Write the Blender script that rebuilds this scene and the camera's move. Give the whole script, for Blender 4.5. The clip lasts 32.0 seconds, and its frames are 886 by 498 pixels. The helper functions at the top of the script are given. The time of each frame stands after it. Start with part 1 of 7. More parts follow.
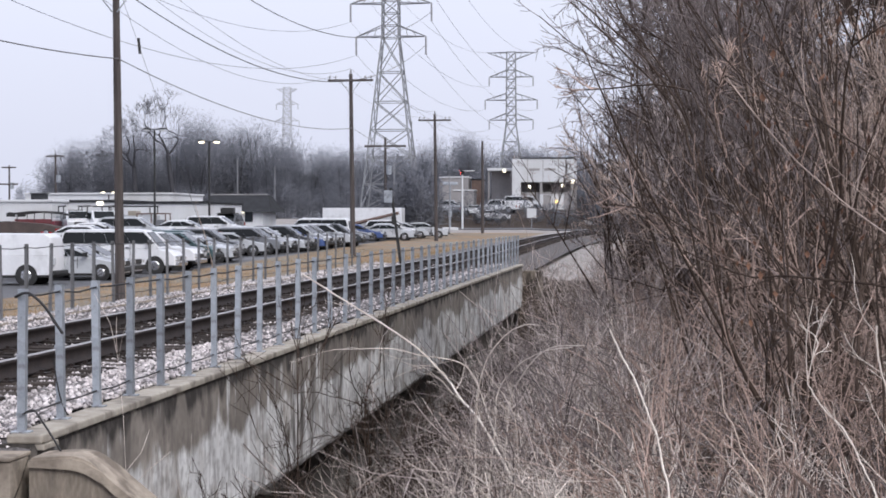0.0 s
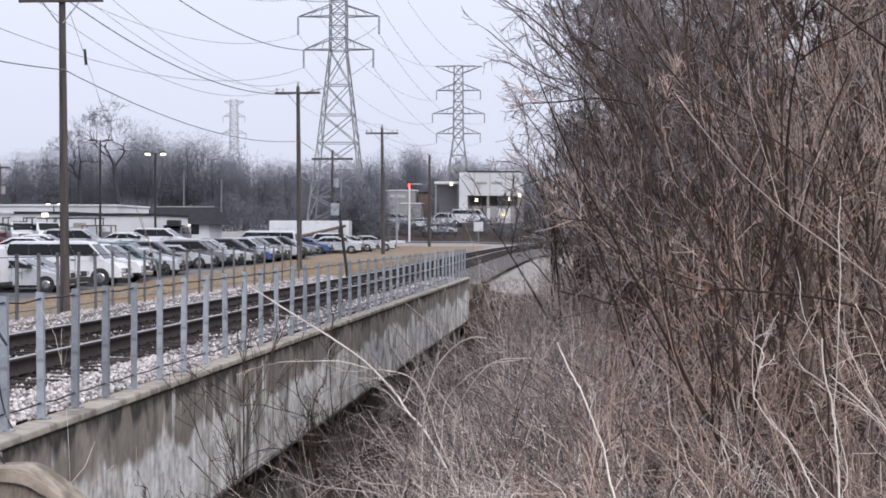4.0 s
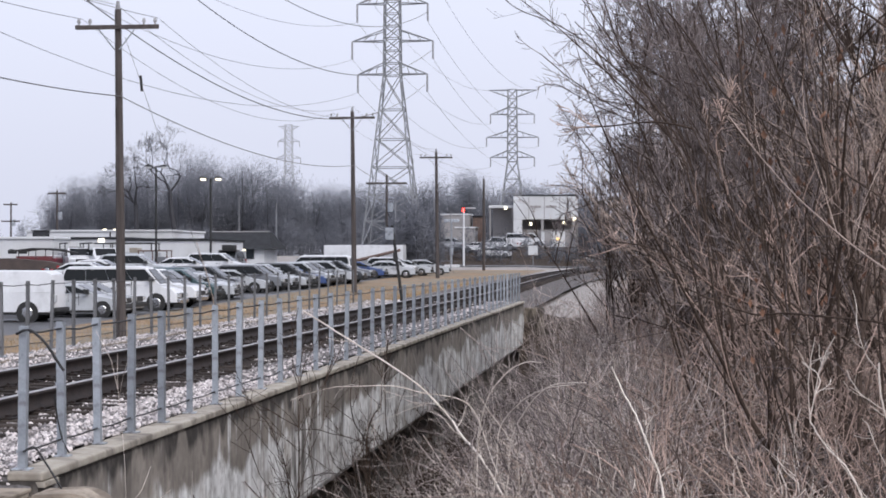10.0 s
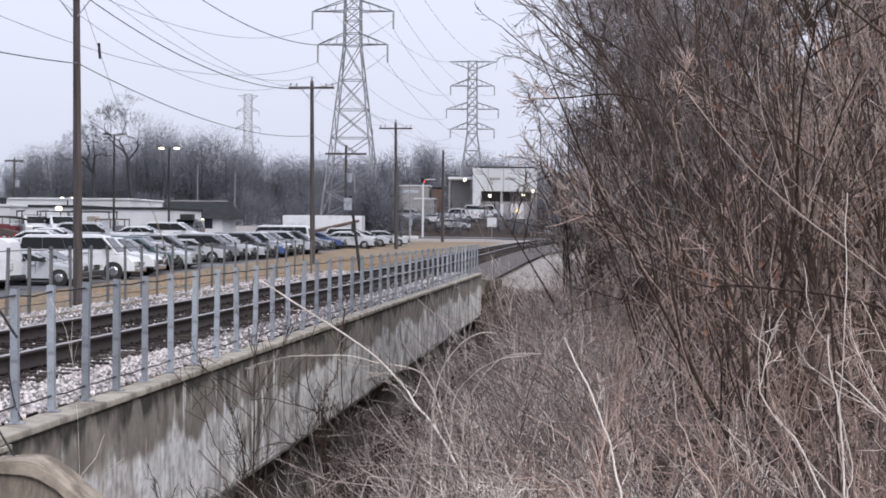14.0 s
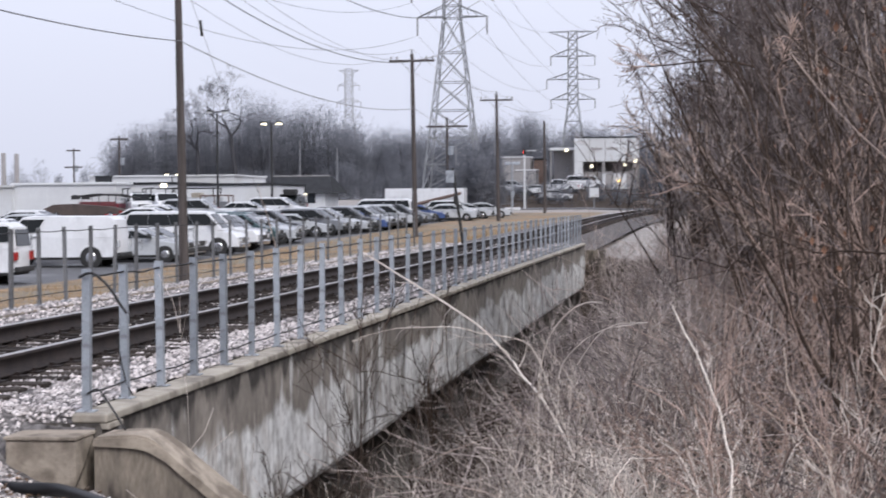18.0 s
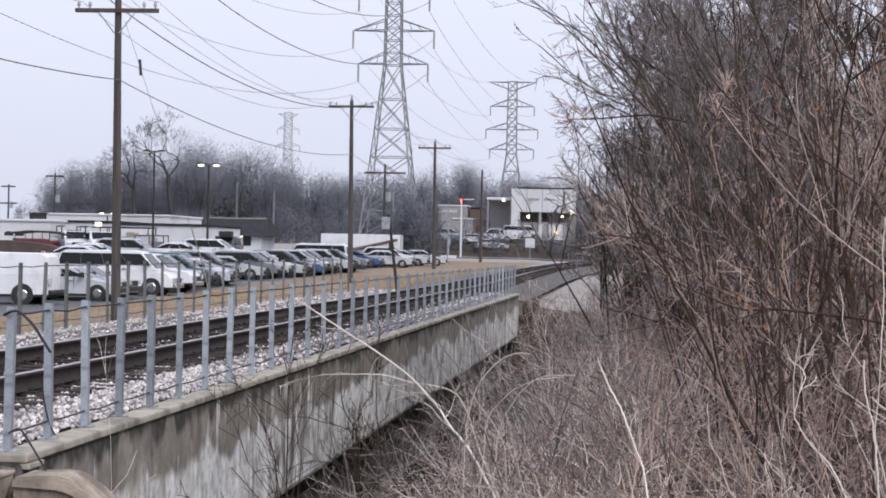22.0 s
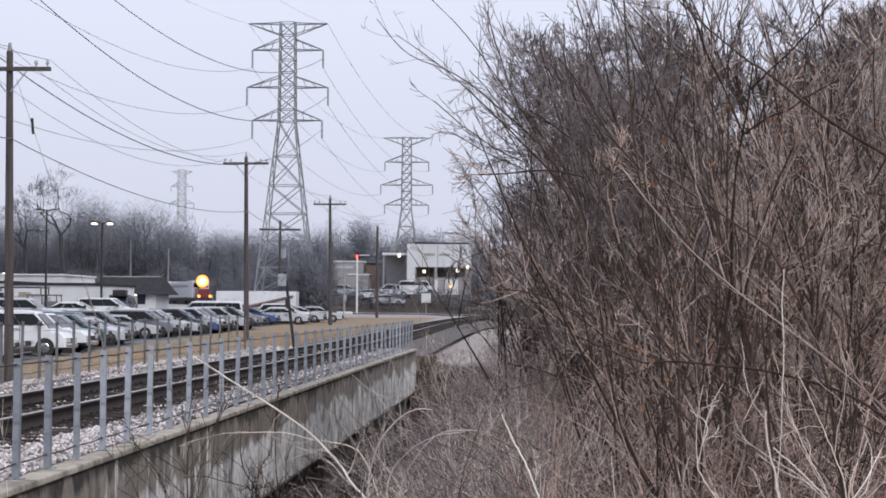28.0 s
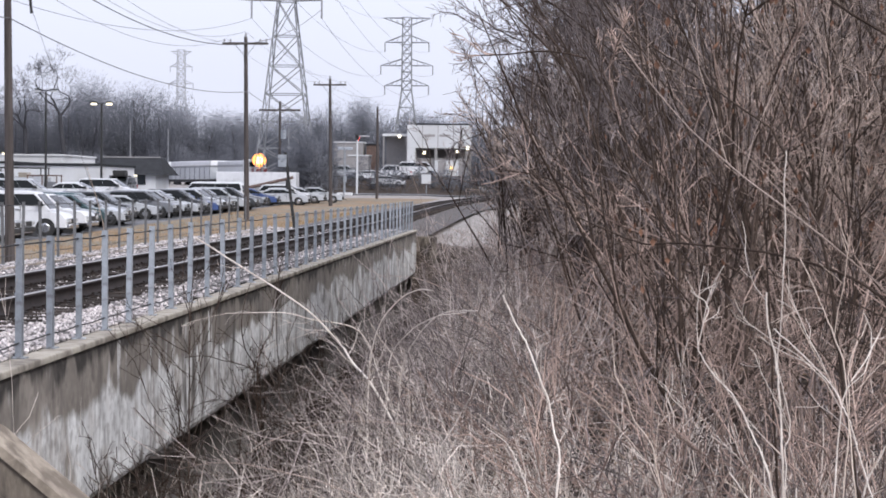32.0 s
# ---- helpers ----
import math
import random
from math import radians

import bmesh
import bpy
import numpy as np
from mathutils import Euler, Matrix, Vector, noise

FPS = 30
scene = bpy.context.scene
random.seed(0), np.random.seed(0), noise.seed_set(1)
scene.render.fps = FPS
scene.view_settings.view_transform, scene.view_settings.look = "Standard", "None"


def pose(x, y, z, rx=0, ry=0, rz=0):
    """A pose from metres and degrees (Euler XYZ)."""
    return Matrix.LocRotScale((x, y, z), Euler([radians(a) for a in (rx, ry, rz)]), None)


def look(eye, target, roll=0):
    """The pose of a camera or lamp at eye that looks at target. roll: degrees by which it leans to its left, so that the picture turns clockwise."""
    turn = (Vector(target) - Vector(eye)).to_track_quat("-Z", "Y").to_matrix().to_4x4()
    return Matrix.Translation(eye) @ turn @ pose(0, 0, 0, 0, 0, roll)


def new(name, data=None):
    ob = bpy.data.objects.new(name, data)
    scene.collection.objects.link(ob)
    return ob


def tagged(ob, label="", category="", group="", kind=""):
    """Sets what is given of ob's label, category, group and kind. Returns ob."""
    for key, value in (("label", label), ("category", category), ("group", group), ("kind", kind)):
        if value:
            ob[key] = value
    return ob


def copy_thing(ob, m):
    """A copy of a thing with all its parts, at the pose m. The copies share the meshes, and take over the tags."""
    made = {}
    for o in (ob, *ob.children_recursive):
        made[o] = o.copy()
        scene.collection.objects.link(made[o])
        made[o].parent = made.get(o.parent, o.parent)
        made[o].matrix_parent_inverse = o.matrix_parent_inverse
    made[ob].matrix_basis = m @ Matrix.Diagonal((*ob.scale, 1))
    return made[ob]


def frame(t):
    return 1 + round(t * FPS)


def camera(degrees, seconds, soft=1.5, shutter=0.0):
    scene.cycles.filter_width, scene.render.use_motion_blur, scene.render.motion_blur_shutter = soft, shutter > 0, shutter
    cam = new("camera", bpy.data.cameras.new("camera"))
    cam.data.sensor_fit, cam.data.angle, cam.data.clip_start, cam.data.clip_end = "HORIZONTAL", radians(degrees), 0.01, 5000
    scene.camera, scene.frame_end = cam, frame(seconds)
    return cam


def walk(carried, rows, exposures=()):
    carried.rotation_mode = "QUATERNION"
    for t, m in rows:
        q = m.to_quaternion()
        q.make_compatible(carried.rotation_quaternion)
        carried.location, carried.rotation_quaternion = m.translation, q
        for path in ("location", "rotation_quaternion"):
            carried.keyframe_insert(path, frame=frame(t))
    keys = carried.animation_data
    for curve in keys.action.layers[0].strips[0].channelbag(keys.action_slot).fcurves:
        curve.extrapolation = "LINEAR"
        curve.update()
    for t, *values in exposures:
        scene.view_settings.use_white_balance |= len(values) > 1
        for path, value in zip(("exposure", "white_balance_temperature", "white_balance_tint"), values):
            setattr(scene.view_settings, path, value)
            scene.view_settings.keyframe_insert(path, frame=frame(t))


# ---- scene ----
EXPOSURES = [(0, 0.27), (5, 0.27), (9, 0.22), (13, 0.25), (17, 0.26), (20, 0.28), (24, 0.2), (28, 0.12), (31, 0.24), (32, 0.4)]
# camera, carried by hand and turned
cam = camera(26.12, 32.0, soft=1.75, shutter=0.5)
PATH = [
    (0, pose(0.011, -0.017, 1.574, 89.2, 0.083, 5.932)),
    (0.5, pose(0.004, -0.017, 1.571, 89.158, -0.024, 5.892)),
    (1, pose(0.011, -0.015, 1.573, 89.058, -0.046, 5.697)),
    (1.5, pose(0.014, -0.013, 1.567, 89.021, -0.144, 5.297)),
    (2, pose(0.008, -0.013, 1.565, 89.158, -0.187, 4.857)),
    (2.5, pose(0.013, -0.011, 1.569, 89.305, -0.235, 4.511)),
    (4.5, pose(0.006, -0.014, 1.568, 89.643, -0.133, 4.335)),
    (5, pose(0.008, -0.014, 1.57, 89.681, -0.057, 4.548)),
    (5.5, pose(0.012, -0.014, 1.569, 89.784, 0.001, 4.813)),
    (6, pose(0.014, -0.01, 1.569, 89.886, -0.001, 5.07)),
    (6.5, pose(0.013, -0.009, 1.57, 89.99, 0.004, 5.278)),
    (7, pose(0.01, -0.01, 1.572, 90.092, -0.02, 5.455)),
    (7.5, pose(0.011, -0.01, 1.57, 90.196, -0.031, 5.536)),
    (8, pose(0.001, -0.008, 1.569, 90.296, -0.112, 5.556)),
    (8.5, pose(0.003, -0.009, 1.57, 90.355, -0.065, 5.569)),
    (9, pose(0.003, -0.011, 1.572, 90.377, -0.07, 5.621)),
    (9.5, pose(0.005, -0.012, 1.574, 90.348, -0.026, 5.783)),
    (10, pose(0.009, -0.015, 1.573, 90.317, 0.06, 5.971)),
    (10.5, pose(0.007, -0.019, 1.573, 90.243, 0.228, 6.096)),
    (11, pose(0.015, -0.022, 1.575, 90.152, 0.292, 6.049)),
    (11.5, pose(0.026, -0.02, 1.574, 89.981, 0.435, 5.905)),
    (12, pose(0.039, -0.013, 1.571, 89.768, 0.368, 5.688)),
    (12.5, pose(0.068, -0.006, 1.572, 89.532, 0.195, 5.411)),
    (13, pose(0.07, -0.003, 1.563, 89.402, -0.067, 5.061)),
    (13.5, pose(0.045, -0.01, 1.57, 89.438, -0.317, 4.798)),
    (14, pose(0.032, -0.013, 1.565, 89.461, -0.431, 4.741)),
    (14.5, pose(0.031, -0.013, 1.568, 89.468, -0.49, 4.898)),
    (16.5, pose(0.013, 0.002, 1.565, 89.513, -0.433, 5.385)),
    (17, pose(0.013, 0.008, 1.566, 89.358, -0.219, 5.746)),
    (17.5, pose(0.013, 0.006, 1.563, 89.057, 0.083, 6.575)),
    (18, pose(0.016, -0, 1.556, 88.621, 0.451, 7.799)),
    (18.5, pose(0.006, -0.005, 1.562, 88.01, 0.767, 9.007)),
    (19, pose(0.013, 0.002, 1.556, 87.566, 0.735, 8.773)),
    (19.5, pose(0.015, -0.002, 1.558, 87.552, 0.479, 8.167)),
    (20, pose(0.017, 0.004, 1.558, 87.875, -0.012, 7.057)),
    (20.5, pose(0.014, 0.004, 1.558, 88.413, -0.515, 6.204)),
    (21, pose(0.013, 0.018, 1.559, 88.797, -0.841, 5.858)),
    (21.5, pose(0.042, 0.046, 1.561, 89.532, -1.111, 5.809)),
    (22, pose(0.049, 0.053, 1.562, 90.044, -1.115, 5.889)),
    (22.5, pose(0.036, 0.042, 1.565, 90.399, -1.021, 5.737)),
    (23, pose(0.027, 0.028, 1.568, 90.641, -0.895, 5.414)),
    (23.5, pose(0.024, 0.017, 1.565, 90.804, -0.782, 4.937)),
    (24, pose(0.02, 0.01, 1.568, 90.927, -0.766, 4.331)),
    (24.5, pose(0.019, -0.003, 1.565, 91.042, -0.737, 3.734)),
    (25, pose(0.017, -0.002, 1.564, 91.134, -0.732, 3.224)),
    (25.5, pose(0.016, -0.006, 1.564, 91.19, -0.682, 2.838)),
    (27.5, pose(0.022, 0.005, 1.566, 91.629, -0.459, 2.692)),
    (28, pose(0.019, 0.014, 1.566, 91.749, -0.417, 2.768)),
    (28.5, pose(0.018, 0.019, 1.566, 91.876, -0.404, 2.801)),
    (29, pose(0.017, 0.017, 1.566, 91.914, -0.556, 2.841)),
    (29.5, pose(0.022, 0.014, 1.567, 91.683, -0.788, 2.951)),
    (30, pose(0.015, 0.011, 1.564, 91.116, -1.031, 3.066)),
    (30.5, pose(0.01, -0.006, 1.566, 90.354, -1.112, 3.155)),
    (31, pose(0.008, 0.001, 1.561, 89.537, -1.075, 3.163)),
    (31.5, pose(0.013, 0.005, 1.561, 88.407, -0.807, 2.725)),
    (32, pose(0.011, 0.005, 1.566, 88.184, -0.529, 2.769)),
]
walk(cam, PATH, EXPOSURES)

# overcast daylight
world = bpy.data.worlds.new("world")
scene.world = world
world.use_nodes = True
wn, wl = world.node_tree.nodes, world.node_tree.links
wn.clear()
w_out, w_bg, w_mix = wn.new("ShaderNodeOutputWorld"), wn.new("ShaderNodeBackground"), wn.new("ShaderNodeMixRGB")
w_sky, w_pale = wn.new("ShaderNodeTexSky"), wn.new("ShaderNodeRGB")
w_sky.sky_type, w_sky.sun_disc = "NISHITA", False
w_sky.sun_elevation, w_sky.sun_rotation = radians(44), radians(137)
w_sky.dust_density, w_sky.air_density = 6.0, 1.0
w_pale.outputs[0].default_value = (7.95, 8.28, 9.95, 1)
w_mix.inputs[0].default_value = 0.9
wl.new(w_sky.outputs[0], w_mix.inputs[1])
wl.new(w_pale.outputs[0], w_mix.inputs[2])
# an overcast sky is dimmer towards the horizon
w_way, w_xyz, w_rise, w_dim = wn.new("ShaderNodeTexCoord"), wn.new("ShaderNodeSeparateXYZ"), wn.new("ShaderNodeMapRange"), wn.new("ShaderNodeVectorMath")
w_rise.inputs[1].default_value, w_rise.inputs[2].default_value, w_rise.inputs[3].default_value, w_rise.inputs[4].default_value = 0.0, 0.2, 0.8, 1.02
w_dim.operation = "SCALE"
wl.new(w_way.outputs["Generated"], w_xyz.inputs[0])
wl.new(w_xyz.outputs[2], w_rise.inputs[0])
wl.new(w_mix.outputs[0], w_dim.inputs[0])
wl.new(w_rise.outputs[0], w_dim.inputs["Scale"])
wl.new(w_dim.outputs[0], w_bg.inputs[0])
w_bg.inputs[1].default_value = 0.1
wl.new(w_bg.outputs[0], w_out.inputs[0])
sun_data = bpy.data.lights.new("sun", "SUN")
sun_data.energy, sun_data.angle, sun_data.color = 1.7, radians(35), (1.0, 0.98, 0.95)
sun = new("sun", sun_data)
# from behind the camera's right shoulder, high
sun.matrix_world = look((60, -45, 80), (0, 20, 0))


# ---- materials ----
def material(name, base, other=None, scale=3.0, rough=0.8, metal=0.0, bump=0.0, bump_scale=None, stretch=(1, 1, 1), detail=6.0,
             island=0.0, object_tint=0.0, spots=None, spot_scale=1.0, spot_edge=(0.5, 0.65)):
    """A grained surface: two tones over a coarse and a fine noise, with optional stains, relief and tint per piece."""
    m = bpy.data.materials.new(name)
    m.use_nodes = True
    n, l = m.node_tree.nodes, m.node_tree.links
    b = n["Principled BSDF"]
    b.inputs["Roughness"].default_value, b.inputs["Metallic"].default_value = rough, metal
    b.inputs["Specular IOR Level"].default_value = 0.12 if rough >= 0.9 else 0.5
    other = other or tuple(c * 0.7 for c in base)
    co = n.new("ShaderNodeTexCoord")
    mp = n.new("ShaderNodeMapping")
    mp.inputs["Scale"].default_value = stretch
    l.new(co.outputs["Object"], mp.inputs[0])
    coarse, fine = n.new("ShaderNodeTexNoise"), n.new("ShaderNodeTexNoise")
    for t, s in ((coarse, scale), (fine, scale * 9.0)):
        t.inputs["Scale"].default_value, t.inputs["Detail"].default_value = s, detail
        l.new(mp.outputs[0], t.inputs["Vector"])
    add = n.new("ShaderNodeMath")
    add.operation = "MULTIPLY_ADD"
    add.inputs[1].default_value = 0.45
    l.new(fine.outputs[0], add.inputs[0])
    l.new(coarse.outputs[0], add.inputs[2])
    ramp = n.new("ShaderNodeValToRGB")
    ramp.color_ramp.elements[0].position, ramp.color_ramp.elements[1].position = 0.5, 0.95
    ramp.color_ramp.elements[0].color, ramp.color_ramp.elements[1].color = (*other, 1), (*base, 1)
    l.new(add.outputs[0], ramp.inputs[0])
    last = ramp.outputs[0]
    if spots:
        sp = n.new("ShaderNodeTexNoise")
        sp.inputs["Scale"].default_value, sp.inputs["Detail"].default_value = spot_scale, 5.0
        l.new(mp.outputs[0], sp.inputs["Vector"])
        sr = n.new("ShaderNodeValToRGB")
        sr.color_ramp.elements[0].position, sr.color_ramp.elements[1].position = spot_edge
        l.new(sp.outputs[0], sr.inputs[0])
        mx = n.new("ShaderNodeMixRGB")
        l.new(sr.outputs[0], mx.inputs[0])
        l.new(last, mx.inputs[1])
        mx.inputs[2].default_value = (*spots, 1)
        last = mx.outputs[0]
    if island or object_tint:
        src = n.new("ShaderNodeNewGeometry").outputs["Random Per Island"] if island else n.new("ShaderNodeObjectInfo").outputs["Random"]
        rng = n.new("ShaderNodeMapRange")
        rng.inputs[3].default_value, rng.inputs[4].default_value = 1 - (island or object_tint), 1 + (island or object_tint)
        l.new(src, rng.inputs[0])
        hsv = n.new("ShaderNodeHueSaturation")
        l.new(rng.outputs[0], hsv.inputs["Value"])
        l.new(last, hsv.inputs["Color"])
        last = hsv.outputs[0]
    l.new(last, b.inputs["Base Color"])
    if bump:
        bp = n.new("ShaderNodeBump")
        bp.inputs["Strength"].default_value, bp.inputs["Distance"].default_value = bump, 0.02
        if bump_scale:
            bn = n.new("ShaderNodeTexNoise")
            bn.inputs["Scale"].default_value = bump_scale
            l.new(co.outputs["Object"], bn.inputs["Vector"])
            l.new(bn.outputs[0], bp.inputs["Height"])
        else:
            l.new(add.outputs[0], bp.inputs["Height"])
        l.new(bp.outputs[0], b.inputs["Normal"])
    return m


def glowing(name, colour, strength):
    m = bpy.data.materials.new(name)
    m.use_nodes = True
    b = m.node_tree.nodes["Principled BSDF"]
    b.inputs["Base Color"].default_value = (*colour, 1)
    b.inputs["Emission Color"].default_value, b.inputs["Emission Strength"].default_value = (*colour, 1), strength
    return m


def glassy(name, tint=(0.02, 0.025, 0.03)):
    m = bpy.data.materials.new(name)
    m.use_nodes = True
    b = m.node_tree.nodes["Principled BSDF"]
    b.inputs["Base Color"].default_value, b.inputs["Roughness"].default_value = (*tint, 1), 0.06
    b.inputs["IOR"].default_value = 1.5
    return m


def paint(name, colour, rough=0.28):
    m = material(name, colour, tuple(c * 0.82 for c in colour), scale=0.9, rough=rough, spots=tuple(0.6 * c + 0.03 for c in colour), spot_scale=1.3, spot_edge=(0.56, 0.8))
    m.node_tree.nodes["Principled BSDF"].inputs["Coat Weight"].default_value = 0.4
    return m


SOIL = material("gravelly_soil", (0.4, 0.375, 0.36), (0.22, 0.2, 0.185), scale=0.6, rough=0.95, bump=0.6)
# brown litter, its colour deepened for the shade between the brush stems
LITTER = material("shade_darkened_litter", (0.062, 0.046, 0.037), (0.02, 0.015, 0.012), scale=1.2, rough=0.95, bump=0.8, spots=(0.1, 0.08, 0.066), spot_scale=6)
DRY_GRASS = material("dry_grass", (0.42, 0.3, 0.17), (0.24, 0.17, 0.1), scale=0.5, rough=0.95, island=0.3)
GRASS_SOD = material("grass_sod", (0.37, 0.26, 0.165), (0.18, 0.13, 0.09), scale=0.8, rough=0.95, bump=0.7, spots=(0.22, 0.2, 0.165), spot_scale=0.22, spot_edge=(0.42, 0.6))
ASPHALT = material("asphalt", (0.075, 0.075, 0.08), (0.045, 0.045, 0.05), scale=0.4, rough=0.55, bump=0.3, bump_scale=60, spots=(0.13, 0.13, 0.135), spot_scale=0.2)
BALLAST_BED = material("ballast_bed", (0.23, 0.214, 0.214), (0.04, 0.036, 0.036), scale=14, rough=0.9, bump=1.0, bump_scale=16)
STONE = material("ballast_stone", (0.6, 0.56, 0.555), (0.31, 0.272, 0.268), scale=8, rough=0.85, island=0.75, bump=0.3)
RUST = material("rusted_steel", (0.04, 0.028, 0.024), (0.016, 0.012, 0.012), scale=5, rough=0.75, metal=0.25, bump=0.2)
RAIL_HEAD = material("polished_rail_head", (0.5, 0.48, 0.47), (0.34, 0.31, 0.3), scale=4, rough=0.32, metal=0.8)
TIE_WOOD = material("tie_wood", (0.075, 0.062, 0.055), (0.022, 0.018, 0.017), scale=3, rough=0.9, bump=0.6, stretch=(0.4, 6, 6), object_tint=0.35)
FAR_GALV = material("weathered_steel", (0.2, 0.205, 0.215), (0.13, 0.13, 0.135), scale=6, rough=0.6, metal=0.3, object_tint=0.15)
GALV = material("galvanised_steel", (0.43, 0.465, 0.51), (0.27, 0.295, 0.33), scale=5, rough=0.5, metal=0.35, object_tint=0.22, spots=(0.2, 0.2, 0.22), spot_scale=7, spot_edge=(0.55, 0.66))
DARK_CABLE = material("black_cable", (0.025, 0.024, 0.026), rough=0.6)
POLE_WOOD = material("pole_wood", (0.12, 0.105, 0.102), (0.055, 0.048, 0.047), scale=2, rough=0.9, bump=0.4, stretch=(6, 6, 0.3))
TOWER_STEEL = material("tower_steel", (0.3, 0.31, 0.33), (0.22, 0.225, 0.24), scale=2, rough=0.6, metal=0.3)
# tower steel made lighter, so the haze over the farthest tower is in its colour
HAZED_STEEL = material("haze_paled_lattice", (0.45, 0.46, 0.49), (0.38, 0.39, 0.41), scale=2, rough=0.7)
WIRE = material("weathered_wire", (0.16, 0.16, 0.17), rough=0.5, metal=0.2)
PORCELAIN = material("porcelain", (0.36, 0.36, 0.38), rough=0.25)
BARK = material("bark", (0.095, 0.068, 0.054), (0.036, 0.026, 0.022), scale=3, rough=0.9, bump=0.5, stretch=(4, 4, 0.6))
TWIG = material("grey_brown_twig", (0.52, 0.415, 0.36), (0.18, 0.138, 0.12), scale=1.2, rough=0.9, island=0.6)
STALK_DULL = material("dull_bleached_twig", (0.84, 0.755, 0.69), (0.45, 0.39, 0.35), scale=1.2, rough=0.9, island=0.55)
TWIG_GREY = material("grey_twig", (0.6, 0.52, 0.49), (0.21, 0.174, 0.165), scale=1.2, rough=0.9, island=0.7)
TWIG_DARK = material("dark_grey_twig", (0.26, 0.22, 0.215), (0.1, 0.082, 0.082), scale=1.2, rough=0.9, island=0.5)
TWIG_RED = material("red_brown_twig", (0.52, 0.39, 0.335), (0.17, 0.123, 0.106), scale=1.2, rough=0.9, island=0.6)
TWIG_PALE = material("pale_dry_twig", (0.62, 0.54, 0.48), (0.34, 0.28, 0.25), scale=1.2, rough=0.9, island=0.45)
STALK = material("bleached_stalk", (0.78, 0.66, 0.57), (0.5, 0.4, 0.33), scale=2.5, rough=0.85, island=0.3)
STALK_WHITE = material("bleached_dead_wood", (0.86, 0.78, 0.71), (0.55, 0.47, 0.41), scale=4, rough=0.85, bump=0.3)
STALK_PALE = material("pale_dead_branch", (0.6, 0.52, 0.46), (0.33, 0.27, 0.23), scale=4, rough=0.85, bump=0.3)
# the far woods' blue-grey base colours have the haze mixed in
HAZED_TWIG = material("hazed_woods_twig", (0.182, 0.189, 0.217), (0.146, 0.152, 0.174), scale=0.1, rough=0.95, island=0.06)
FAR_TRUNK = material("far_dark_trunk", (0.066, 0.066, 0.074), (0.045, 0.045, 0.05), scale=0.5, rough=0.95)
# paler copy of the twig colour: thicker haze painted in for the skyline
HAZED_PALE_TWIG = material("haze_paled_twig", (0.26, 0.27, 0.305), (0.21, 0.22, 0.245), scale=0.1, rough=0.95, island=0.06)
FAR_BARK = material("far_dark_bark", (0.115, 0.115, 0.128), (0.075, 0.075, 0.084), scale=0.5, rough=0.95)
WHITE_WALL = material("white_metal_siding", (0.7, 0.71, 0.73), (0.58, 0.59, 0.61), scale=0.3, rough=0.6, spots=(0.5, 0.5, 0.5), spot_scale=0.15)
GREY_WALL = material("grey_siding", (0.36, 0.34, 0.34), (0.26, 0.25, 0.25), scale=0.4, rough=0.7)
DARK_ROOF = material("dark_shingle", (0.045, 0.047, 0.052), (0.03, 0.031, 0.034), scale=1.5, rough=0.92, bump=0.4)
BROWN_WALL = material("brown_brick", (0.2, 0.14, 0.12), (0.12, 0.09, 0.08), scale=3, rough=0.9)
COVER = material("dark_brown_tarpaulin", (0.085, 0.062, 0.055), (0.05, 0.038, 0.034), scale=1.5, rough=0.8, bump=0.6)
BLACK = material("black_rubber", (0.03, 0.03, 0.031), rough=0.75)
BLACK_PLASTIC = material("black_plastic", (0.013, 0.013, 0.015), rough=0.34)
BLACK_PLASTIC.node_tree.nodes["Principled BSDF"].inputs["Specular IOR Level"].default_value = 0.25
CHROME = material("bright_metal", (0.6, 0.6, 0.62), rough=0.25, metal=0.9)
GLASS = glassy("dark_glass")
CAR_GLASS = glassy("tinted_car_glass", (0.01, 0.012, 0.013))
CAR_GLASS.node_tree.nodes["Principled BSDF"].inputs["IOR"].default_value = 1.33
LAMP_ON = glowing("lamp_white_glow", (1.0, 0.9, 0.68), 2.2)
LAMP_RED = glowing("lamp_red_glow", (1.0, 0.05, 0.04), 8.0)
LAMP_CORE = glowing("headlight_core", (1.0, 0.72, 0.3), 3.0)
LAMP_ORANGE = glowing("headlight_glow", (1.0, 0.34, 0.08), 1.7)
LAMP_AMBER = glowing("amber_glow", (1.0, 0.62, 0.2), 1.6)
TAIL_RED = material("tail_lens_red", (0.4, 0.02, 0.02), rough=0.2)
HEAD_LENS = material("head_lens", (0.6, 0.62, 0.65), rough=0.12)


